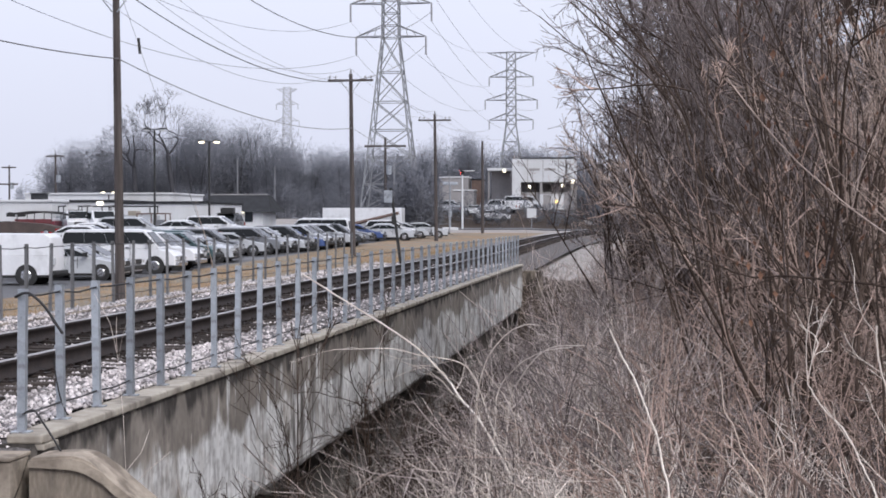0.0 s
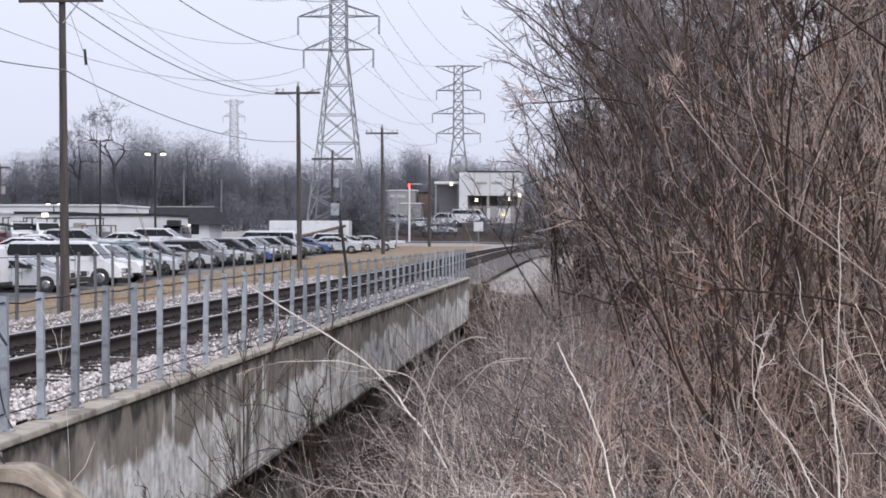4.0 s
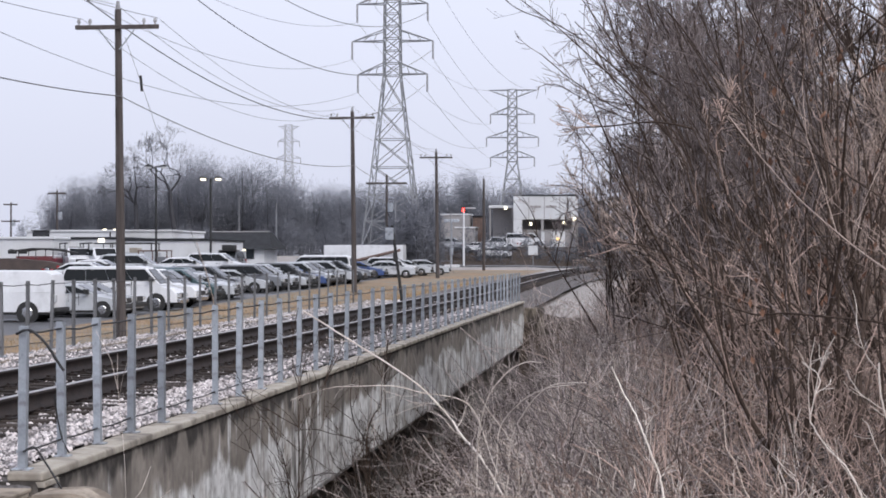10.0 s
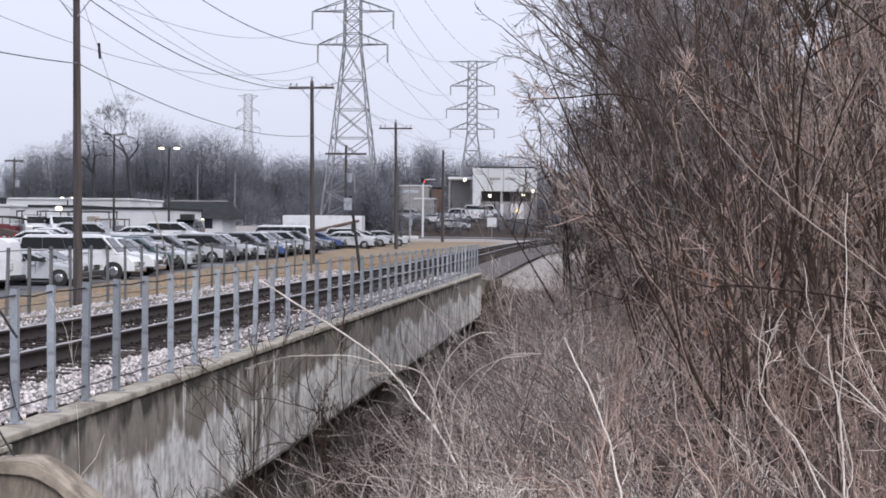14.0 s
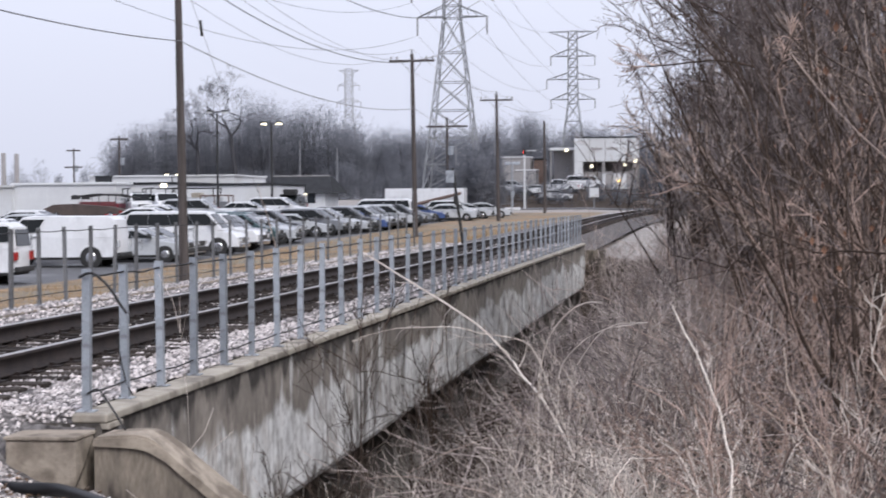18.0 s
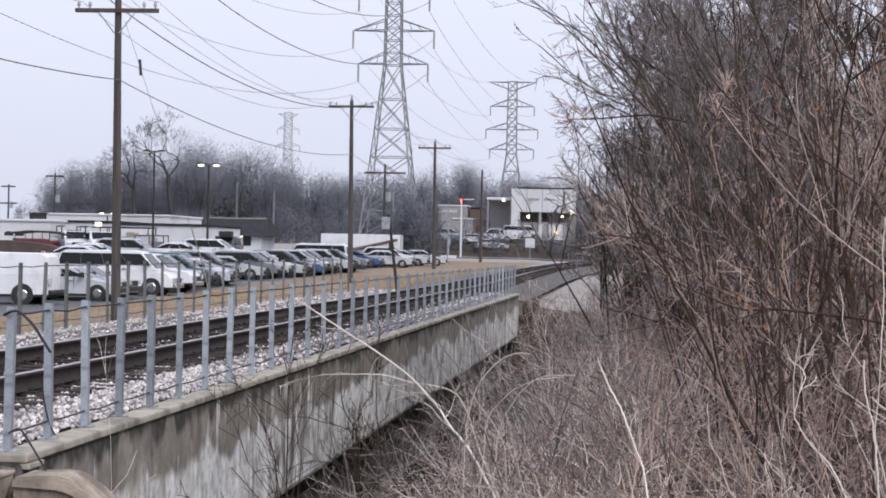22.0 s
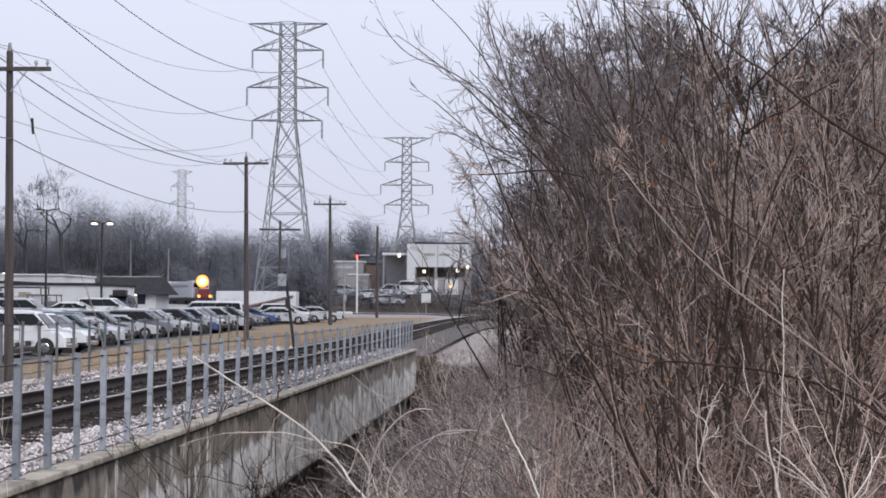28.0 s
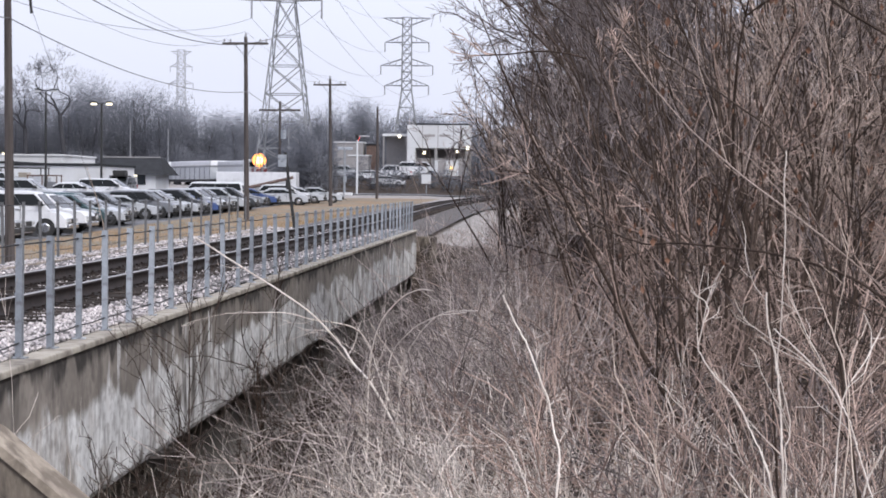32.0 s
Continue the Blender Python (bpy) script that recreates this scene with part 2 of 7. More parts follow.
def concrete(name, base, dark, pale):
    """Weathered concrete: dark runs down the face, a limewashed lower part with a ragged upper edge."""
    m = bpy.data.materials.new(name)
    m.use_nodes = True
    n, l = m.node_tree.nodes, m.node_tree.links
    b = n["Principled BSDF"]
    b.inputs["Roughness"].default_value = 0.88
    co = n.new("ShaderNodeTexCoord")

    def noisy(scale, stretch, detail=5.0):
        mp, t = n.new("ShaderNodeMapping"), n.new("ShaderNodeTexNoise")
        mp.inputs["Scale"].default_value = stretch
        t.inputs["Scale"].default_value, t.inputs["Detail"].default_value = scale, detail
        l.new(co.outputs["Object"], mp.inputs[0])
        l.new(mp.outputs[0], t.inputs["Vector"])
        return t.outputs[0]

    def ramp(value, low, high):
        r = n.new("ShaderNodeMapRange")
        r.inputs[1].default_value, r.inputs[2].default_value = low, high
        l.new(value, r.inputs[0])
        return r.outputs[0]

    def mix(fac, a, c):
        x = n.new("ShaderNodeMixRGB")
        l.new(fac, x.inputs[0])
        for k, v in ((1, a), (2, c)):
            if isinstance(v, tuple):
                x.inputs[k].default_value = (*v, 1)
            else:
                l.new(v, x.inputs[k])
        return x.outputs[0]

    def both(u, v):
        k = n.new("ShaderNodeMath")
        k.operation = "MULTIPLY"
        l.new(u, k.inputs[0]), l.new(v, k.inputs[1])
        return k.outputs[0]

    grain = mix(ramp(noisy(7.0, (1, 1, 1), 8.0), 0.3, 0.7), tuple(c * 0.75 for c in base), base)
    sep = n.new("ShaderNodeSeparateXYZ")
    l.new(co.outputs["Object"], sep.inputs[0])
    edge = n.new("ShaderNodeMath")
    edge.operation = "MULTIPLY_ADD"
    edge.inputs[1].default_value = 1.15
    l.new(noisy(0.42, (1, 1, 0.8), 7.0), edge.inputs[0])
    ragged = n.new("ShaderNodeMath")
    ragged.operation = "MULTIPLY_ADD"
    ragged.inputs[1].default_value = 0.34
    l.new(noisy(3.2, (1, 1, 0.3), 9.0), ragged.inputs[0])
    l.new(sep.outputs[2], ragged.inputs[2])
    l.new(ragged.outputs[0], edge.inputs[2])
    wash = ramp(edge.outputs[0], 0.2, 0.1)
    col = mix(wash, grain, mix(ramp(noisy(2.2, (1, 1, 0.5), 9.0), 0.36, 0.62), tuple(c * 0.62 for c in pale), pale))
    col = mix(both(ramp(noisy(1.5, (1, 1, 0.9), 10.0), 0.47, 0.62), ramp(noisy(7.0, (1, 1, 0.35), 6.0), 0.3, 0.65)), col, tuple(c * 1.25 for c in base))
    # long wet runs from the kerb, broken into lengths, then thin pale lime drips and blotches
    runs = both(ramp(noisy(2.6, (1, 1, 0.16), 9.0), 0.5, 0.64), ramp(noisy(0.7, (1, 1, 0.9), 6.0), 0.45, 0.62))
    col = mix(runs, col, dark)
    lime = both(ramp(noisy(5.5, (1, 1, 0.09), 6.0), 0.58, 0.63), ramp(noisy(1.1, (1, 1, 0.7), 5.0), 0.5, 0.62))
    col = mix(lime, col, tuple(c * 0.85 for c in pale))
    blot = both(ramp(noisy(1.3, (1, 1, 1.2), 9.0), 0.56, 0.63), ramp(noisy(6.0, (1, 1, 0.5), 5.0), 0.35, 0.6))
    col = mix(blot, col, tuple(c * 1.7 for c in dark))
    # dark tongues hanging from under the kerb, and a ragged damp band along the top
    drop = n.new("ShaderNodeMath")
    drop.operation = "MULTIPLY_ADD"
    drop.inputs[1].default_value = 0.85
    l.new(noisy(2.4, (1, 1, 0.25), 7.0), drop.inputs[0])
    l.new(sep.outputs[2], drop.inputs[2])
    col = mix(ramp(drop.outputs[0], 0.19, 0.3), col, tuple(c * 0.55 for c in dark))
    # pits and scabs over all
    half_on = n.new("ShaderNodeMath")
    half_on.operation = "MULTIPLY"
    half_on.inputs[1].default_value = 0.45
    l.new(ramp(noisy(10.0, (1, 1, 0.8), 9.0), 0.46, 0.64), half_on.inputs[0])
    col = mix(half_on.outputs[0], col, tuple(c * 1.8 for c in dark))
    l.new(col, b.inputs["Base Color"])
    bp = n.new("ShaderNodeBump")
    bp.inputs["Strength"].default_value, bp.inputs["Distance"].default_value = 0.5, 0.02
    l.new(noisy(9.0, (1, 1, 1), 8.0), bp.inputs["Height"])
    l.new(bp.outputs[0], b.inputs["Normal"])
    return m


CONCRETE = concrete("stained_concrete", (0.27, 0.24, 0.212), (0.075, 0.066, 0.06), (0.9, 0.9, 0.9))
KERB_CONCRETE = material("kerb_concrete", (0.5, 0.46, 0.4), (0.3, 0.27, 0.23), scale=2.2, rough=0.9, bump=0.25, spots=(0.2, 0.178, 0.155), spot_scale=3.0, spot_edge=(0.46, 0.66))
PLAIN_CONCRETE = material("worn_concrete", (0.43, 0.37, 0.305), (0.24, 0.205, 0.17), scale=2.5, rough=0.9, bump=0.9, spots=(0.19, 0.16, 0.132), spot_scale=4.0, spot_edge=(0.48, 0.62))
WING_FACE = material("stained_wing_wall", (0.4, 0.345, 0.285), (0.17, 0.145, 0.12), scale=3.0, rough=0.92, bump=0.7, stretch=(1.5, 1.5, 0.5), spots=(0.075, 0.064, 0.057), spot_scale=3.0, spot_edge=(0.42, 0.6))
LEAF_DRY = material("dry_fallen_leaf", (0.34, 0.23, 0.16), (0.15, 0.1, 0.07), scale=15, rough=0.85, island=0.5)
LEAF = material("withered_leaf", (0.2, 0.1, 0.06), (0.09, 0.045, 0.03), scale=20, rough=0.8, island=0.4)


# ---- building helpers ----
def thing(name, at=(0, 0, 0), label="", category="", group="", kind="", turn=0.0):
    """An empty at the base of a thing, to carry its parts."""
    ob = new(name)
    ob.empty_display_size = 0.2
    ob.matrix_basis = pose(*at, 0, 0, turn)
    return tagged(ob, label, category, group, kind)


def link_mesh(name, mesh, mat, parent=None, label="", at=None):
    ob = new(name, mesh)
    for m in mat if isinstance(mat, (list, tuple)) else (mat,):
        if mesh.materials.find(m.name) < 0:
            mesh.materials.append(m)
    if parent:
        ob.parent = parent
    if at is not None:
        ob.matrix_basis = at if isinstance(at, Matrix) else pose(*at)
    return tagged(ob, label)


def part(name, bm, mat, parent=None, label="", smooth=False, at=None):
    """One bmesh as one mesh object under a thing or a part."""
    bmesh.ops.recalc_face_normals(bm, faces=bm.faces)
    mesh = bpy.data.meshes.new(name)
    bm.to_mesh(mesh)
    bm.free()
    if smooth:
        mesh.polygons.foreach_set("use_smooth", np.ones(len(mesh.polygons), bool))
        mesh.set_sharp_from_angle(angle=radians(28))
    return link_mesh(name, mesh, mat, parent, label, at)


def from_arrays(name, verts, quads, smooth=False):
    """A mesh from arrays of vertices and of faces with equally many corners."""
    mesh = bpy.data.meshes.new(name)
    verts, quads = np.asarray(verts, np.float32).reshape(-1, 3), np.asarray(quads, np.int32)
    k = quads.shape[1]
    mesh.vertices.add(len(verts))
    mesh.vertices.foreach_set("co", verts.ravel())
    mesh.loops.add(quads.size)
    mesh.loops.foreach_set("vertex_index", quads.ravel())
    mesh.polygons.add(len(quads))
    mesh.polygons.foreach_set("loop_start", np.arange(0, quads.size, k, dtype=np.int32))
    if smooth:
        mesh.polygons.foreach_set("use_smooth", np.ones(len(quads), bool))
    mesh.update(calc_edges=True)
    return mesh


def box(bm, x0, x1, y0, y1, z0, z1, bevel=0.0, m=None):
    """Adds a box, bevelled where asked, and returns its vertices."""
    made = bmesh.ops.create_cube(bm, size=1.0)["verts"]
    for v in made:
        v.co = Vector(((x0 + x1) / 2 + v.co.x * (x1 - x0), (y0 + y1) / 2 + v.co.y * (y1 - y0), (z0 + z1) / 2 + v.co.z * (z1 - z0)))
    if m is not None:
        bmesh.ops.transform(bm, matrix=m, verts=made)
    if bevel:
        edges = list({e for v in made for e in v.link_edges})
        bmesh.ops.bevel(bm, geom=edges, offset=bevel, segments=2, affect="EDGES", profile=0.5)
    return made


def boxed(x0, x1, y0, y1, z0, z1, bevel=0.0):
    bm = bmesh.new()
    box(bm, x0, x1, y0, y1, z0, z1, bevel)
    return bm


def rod(bm, a, b, r, r2=None, sides=8):
    """Adds a round bar from a to b."""
    a, b = Vector(a), Vector(b)
    m = Matrix.Translation((a + b) / 2) @ (b - a).to_track_quat("Z", "Y").to_matrix().to_4x4()
    return bmesh.ops.create_cone(bm, cap_ends=True, segments=sides, radius1=r, radius2=r if r2 is None else r2, depth=(b - a).length, matrix=m)["verts"]


def rodded(a, b, r, r2=None, sides=8):
    bm = bmesh.new()
    rod(bm, a, b, r, r2, sides)
    return bm


def tubes(P, R, k=3, twist=0.0):
    """Vertices and quads of tubes along the polylines P (N, S, 3) with radii R (N, S)."""
    P, R = np.asarray(P, float), np.asarray(R, float)
    N, S, _ = P.shape
    T = np.gradient(P, axis=1)
    T /= np.linalg.norm(T, axis=2, keepdims=True) + 1e-9
    ref = np.where(np.abs(T[..., 2:3]) > 0.8, np.array([1.0, 0, 0]), np.array([0, 0, 1.0]))
    U = np.cross(T, ref)
    U /= np.linalg.norm(U, axis=2, keepdims=True) + 1e-9
    V = np.cross(T, U)
    a = np.arange(k) * 2 * np.pi / k + twist
    ring = U[:, :, None, :] * np.cos(a)[None, None, :, None] + V[:, :, None, :] * np.sin(a)[None, None, :, None]
    verts = P[:, :, None, :] + ring * R[:, :, None, None]
    idx = np.arange(N * S * k).reshape(N, S, k)
    nxt = np.roll(idx, -1, axis=2)
    quads = np.stack([idx[:, :-1], nxt[:, :-1], nxt[:, 1:], idx[:, 1:]], -1).reshape(-1, 4)
    return verts.reshape(-1, 3), quads


def joined(sets):
    """Several sets of vertices and quads as one."""
    vs, qs, n = [], [], 0
    for v, q in sets:
        vs.append(v), qs.append(q + n)
        n += len(v)
    return np.concatenate(vs), np.concatenate(qs)


def line(name, points, r, mat, parent=None, label="", k=6, close=None):
    v, q = tubes(np.array([points], float), np.full((1, len(points)), r), k)
    return link_mesh(name, from_arrays(name, v, q, True), mat, parent, label)


def smooth_line(points, n=24):
    """A curve through points (Catmull-Rom)."""
    p = np.array(points, float)
    p = np.vstack([2 * p[0] - p[1], p, 2 * p[-1] - p[-2]])
    u = np.linspace(0, len(points) - 1 - 1e-6, n)
    i = u.astype(int)
    f = (u - i)[:, None]
    a, b, c, d = p[i], p[i + 1], p[i + 2], p[i + 3]
    return 0.5 * (2 * b + (c - a) * f + (2 * a - 5 * b + 4 * c - d) * f ** 2 + (3 * b - 3 * c + d - a) * f ** 3)


def sagging(a, b, sag, n=20):
    u = np.linspace(0, 1, n)[:, None]
    p = np.array(a) * (1 - u) + np.array(b) * u
    p[:, 2] -= (4 * sag * u * (1 - u))[:, 0]
    return p


def step(a, b, v):
    t = np.clip((np.asarray(v, float) - a) / (b - a), 0, 1)
    return t * t * (3 - 2 * t)


# ---- the lie of the land ----
def west_height(y):
    return -1.05 + 0.0105 * np.clip(np.asarray(y, float) - 65, 0, 330)


def track_height(y):
    return 0.005 * np.clip(np.asarray(y, float) - 72, 0, 330)


def height(x, y):
    x, y = np.asarray(x, float), np.asarray(y, float)
    tz = track_height(y)
    west = west_height(y) + 0.7 * (1 - step(-33.5, -30.5, x)) * step(55, 75, y) * (1 - step(190, 230, y))
    west = west + 2.2 * step(248, 280, y) * (1 - step(330, 350, y)) * step(-38, -31, x) + (tz - 0.25 - west) * step(-14.5, -10.3, x) * (1 - step(225, 250, y))
    span = step(14.6, 15.4, y) * (1 - step(71.0, 71.8, y))
    bed = tz - 0.25 - 0.5 * step(-6, -4.6, x) * (1 - span) - 2.9 * span * step(-10.15, -9.9, x)
    gully = step(9.0, 17.0, y) * (1 - step(66.0, 76.0, y))
    east = tz - 0.3 - 3.0 * gully * np.exp(-((x + 3.6) / 2.3) ** 2) - 0.5 * step(2, 9, y) * step(-4.5, -3, x) * (1 - gully)
    east = east + 9.0 * step(1.5, 12, x) * step(8, 30, y) + 0.05 * np.sin(x * 1.7 + y * 0.9)
    east = east + (tz - 0.7 - east) * (1 - step(-4.6, -3.4, x)) * (1 - span)
    z = np.where(x < -10.2, west, np.where(x < -4.5, bed, east))
    return z


def lay_ground():
    xs = np.unique(np.concatenate([np.arange(-16, 17, 0.5), np.arange(-60, -16, 2.0), np.arange(17, 60, 3.0), [-4.55, -4.45, -10.25, -10.1, -9.9],
                                   np.sign(np.linspace(-1, 1, 40)) * (60 + 3900 * np.abs(np.linspace(-1, 1, 40)) ** 2.5)]))
    ys = np.unique(np.concatenate([np.arange(-8, 92, 0.8), np.arange(92, 420, 6.0), 420 + 4300 * np.linspace(0, 1, 22) ** 2, [-900, -400, -150, -60, -30, -15, 14.6, 15.4, 71, 71.8]]))
    X, Y = np.meshgrid(xs, ys)
    Z = height(X, Y)
    nx, ny = len(xs), len(ys)
    idx = np.arange(nx * ny).reshape(ny, nx)
    quads = np.stack([idx[:-1, :-1], idx[:-1, 1:], idx[1:, 1:], idx[1:, :-1]], -1).reshape(-1, 4)
    mesh = from_arrays("ground", np.stack([X, Y, Z], -1), quads, True)
    ob = link_mesh("ground", mesh, [SOIL, LITTER, GRASS_SOD, ASPHALT])
    cx, cy = (xs[:-1] + xs[1:]) / 2, (ys[:-1] + ys[1:]) / 2
    CX, CY = np.meshgrid(cx, cy)
    k = np.zeros(CX.shape, np.int32)
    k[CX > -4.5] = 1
    k[(CX > -4.5) & (CX < -1.2) & (CY > 76) & (CY < 226)] = 0
    k[(CX < -10.2) & (CX > -60) & (CY > -20) & (CY < 205)] = 2
    k[(CX < -21.5) & (CX > -95) & (CY > 20) & (CY < 215)] = 3
    k[(CX < -4.5) & (CX > -45) & (CY > 238) & (CY < 345)] = 1
    mesh.polygons.foreach_set("material_index", k.ravel())
    tagged(ob, "gently rising ground of soil, dry grass and wet asphalt", "ground", kind="structure")


lay_ground()


# ---- bridge ----
BRIDGE_Y0, BRIDGE_Y1 = 13.75, 71.75


def build_bridge():
    deck = thing("bridge", (0, 0, 0), "long low concrete railway bridge with stained, limewashed side", "bridge", kind="structure")
    joints = np.linspace(BRIDGE_Y0, BRIDGE_Y1, 9)
    rng = random.Random(4)
    for a, b in zip(joints[:-1], joints[1:]):
        out = rng.uniform(-0.008, 0.008)
        bm = bmesh.new()
        # side girder with a shallow set-back under the kerb and a chamfered foot
        prof = [(-4.47 + out, -0.072), (-4.45 + out, -0.11), (-4.45 + out, -1.56), (-4.50, -1.64), (-5.1, -1.64), (-5.1, -0.072)]
        rings = [[bm.verts.new((x, y, z)) for x, z in prof] for y in (a + 0.008, b - 0.008)]
        bm.faces.new(rings[0]), bm.faces.new(rings[1][::-1])
        for i in range(len(prof)):
            bm.faces.new((rings[0][i], rings[0][(i + 1) % 6], rings[1][(i + 1) % 6], rings[1][i]))
        part("girder_panel", bm, CONCRETE, deck)
        bm = bmesh.new()
        box(bm, -4.69, -4.41 + out, a + 0.004, b - 0.004, -0.07, 0.0, 0.016)
        part("kerb_stone", bm, KERB_CONCRETE, deck)
    part("far_girder", boxed(-10.05, -9.55, BRIDGE_Y0, BRIDGE_Y1, -1.64, 0.06, 0.02), PLAIN_CONCRETE, deck)
    part("deck_slab", boxed(-9.54, -5.11, BRIDGE_Y0, BRIDGE_Y1, -0.9, -0.35), PLAIN_CONCRETE, deck)
    for y in (13.4, 72.3):
        part("abutment", boxed(-10.0, -4.62, y - 0.55, y + 0.55, -4.0, -1.65, 0.03), CONCRETE, deck)
    for y in (33.0, 52.5):
        part("pier", boxed(-9.6, -6.4, y - 0.4, y + 0.4, -4.5, -1.65, 0.05), CONCRETE, deck)
    # wing wall that falls away from the abutment: a stained face under a rounded coping
    crest = [(-4.41, -0.13), (-4.12, -0.12), (-4.02, -0.15), (-3.9, -0.25), (-3.82, -0.33), (-3.2, -0.9), (-2.4, -1.62)]

    def along_crest(low, y0, y1, push):
        bm = bmesh.new()
        prof = crest + [(x, z - low) for x, z in reversed(crest)] if low else [(x, z - 0.03) for x, z in crest] + [(-2.4, -3.4), (-4.41, -3.4)]
        rings = [[bm.verts.new((x, y + 0.3 * (x + 4.4), z)) for x, z in prof] for y in (y0 - push, y1 + push)]
        bm.faces.new(rings[0]), bm.faces.new(rings[1][::-1])
        k = len(prof)
        for i in range(k):
            bm.faces.new((rings[0][i], rings[0][(i + 1) % k], rings[1][(i + 1) % k], rings[1][i]))
        return bm

    part("wing_wall", along_crest(0, 13.44, 13.84, 0.0), WING_FACE, deck, "dark stained concrete wing wall")
    bm = along_crest(0.085, 13.44, 13.84, 0.035)
    bmesh.ops.bevel(bm, geom=[e for e in bm.edges if e.calc_length() > 0.1], offset=0.018, segments=2, affect="EDGES")
    part("coping", bm, PLAIN_CONCRETE, deck, "pale worn coping sloping down the wing wall")
    bm = boxed(-5.03, -4.5, 13.28, 13.72, -0.9, -0.145, 0.014)
    pedestal = part("pedestal", bm, PLAIN_CONCRETE, deck)
    part("cap", boxed(-5.04, -4.49, 13.265, 13.73, -0.143, -0.115, 0.008), PLAIN_CONCRETE, pedestal)
    part("end_slab", boxed(-4.98, -4.4, 13.76, 14.12, -0.118, -0.073, 0.008), KERB_CONCRETE, deck, "thin stepped slab at the kerb's end")
    part("far_wing_wall", boxed(-4.6, -3.7, 71.9, 72.3, -3.2, -0.25, 0.03), WING_FACE, deck)


build_bridge()


# ---- fences on the bridge ----
def angle_post(h, w, t=0.009, mat=None):
    """A galvanised channel post with clips for the cables and a foot plate's weld."""
    bm = bmesh.new()
    box(bm, -w / 2, w / 2, -0.03, -0.03 + t, 0.012, h)
    box(bm, -w / 2, -w / 2 + t, -0.03 + t, 0.035, 0.012, h)
    box(bm, w / 2 - t, w / 2, -0.03 + t, 0.035, 0.012, h)
    for z in (0.13, 0.54, 0.95):
        box(bm, -w / 2 - 0.006, w / 2 + 0.006, -0.037, -0.031, z * h - 0.012, z * h + 0.012)
    mesh = bpy.data.meshes.new("post")
    bmesh.ops.recalc_face_normals(bm, faces=bm.faces)
    bm.to_mesh(mesh), bm.free()
    mesh.materials.append(mat or GALV)
    return mesh


def build_fence(label, x, z, spots, h, seed, w=0.06, mat=None):
    y0 = spots[0]
    fence = thing("fence", (x, y0, z), label, "fence", "bridge fences")
    rng = random.Random(seed)
    post_mesh = angle_post(h, w, mat=mat)
    bm = boxed(-0.07, 0.07, -0.06, 0.06, 0, 0.012, 0.003)
    plate_mesh = bpy.data.meshes.new("base_plate")
    bm.to_mesh(plate_mesh), bm.free()
    plate_mesh.materials.append(GALV)
    ends = {0.13: [], 0.95: []}
    for spot in spots:
        p = new("post", post_mesh)
        p.parent = fence
        p.matrix_basis = pose(0, spot - y0, 0, rng.gauss(0, 0.5), rng.gauss(0, 0.6), rng.gauss(0, 3))
        q = new("base_plate", plate_mesh)
        q.parent = p
        for k in ends:
            ends[k].append((0.002, spot - y0 - 0.042, k * h))
    for k, pts in ends.items():
        dense = []
        for a, b in zip(pts[:-1], pts[1:]):
            dense += [a, ((a[0] + b[0]) / 2 + rng.gauss(0, 0.006), (a[1] + b[1]) / 2, a[2] - abs(rng.gauss(0.008, 0.008)))]
        line("cable", dense + [pts[-1]], 0.008, DARK_CABLE, fence, "thin black steel cable", 5)
    return fence


near_fence = build_fence("galvanised steel post fence with black cables along the bridge kerb", -4.62, 0.0, [13.91 + 0.953 * n + 0.02324 * n ** 2 - 0.000274 * n ** 3 for n in range(41)], 1.08, 1)
far_fence = build_fence("galvanised steel post fence with black cables beyond the track", -9.68, 0.1, [24.7 + 1.117 * m + 0.012 * m ** 2 for m in range(-9, 28)], 1.14, 2, 0.045, FAR_GALV)
line("loose_cable", smooth_line([(-0.03, -0.05, 1.02), (0.05, -0.1, 1.05), (0.12, -0.12, 1.04), (0.22, -0.12, 0.95), (0.3, -0.1, 0.82), (0.35, -0.1, 0.75)]), 0.011, DARK_CABLE, near_fence, "loose end of black cable")
line("loose_cable", smooth_line([(0.02, -0.05, 0.14), (0.1, -0.03, 0.17), (0.2, -0.05, 0.05), (0.29, -0.1, -0.06), (0.34, -0.1, -0.14)]), 0.008, DARK_CABLE, near_fence, "loose end of black cable")
line("loose_cable", smooth_line([(-0.02, 0.85, 0.5), (-0.01, 0.9, 0.3), (0.02, 0.95, 0.12), (0.06, 0.98, 0.03)]), 0.006, DARK_CABLE, near_fence, "loose end of black cable")


# ---- track ----
RAIL_X, RAIL_Z = (-6.05, -7.56), 0.26


def rail_curve(y):
    """How far the track swings aside far beyond the bridge."""
    return 0.0011 * np.clip(np.asarray(y, float) - 110, 0, 400) ** 2 * 0.35


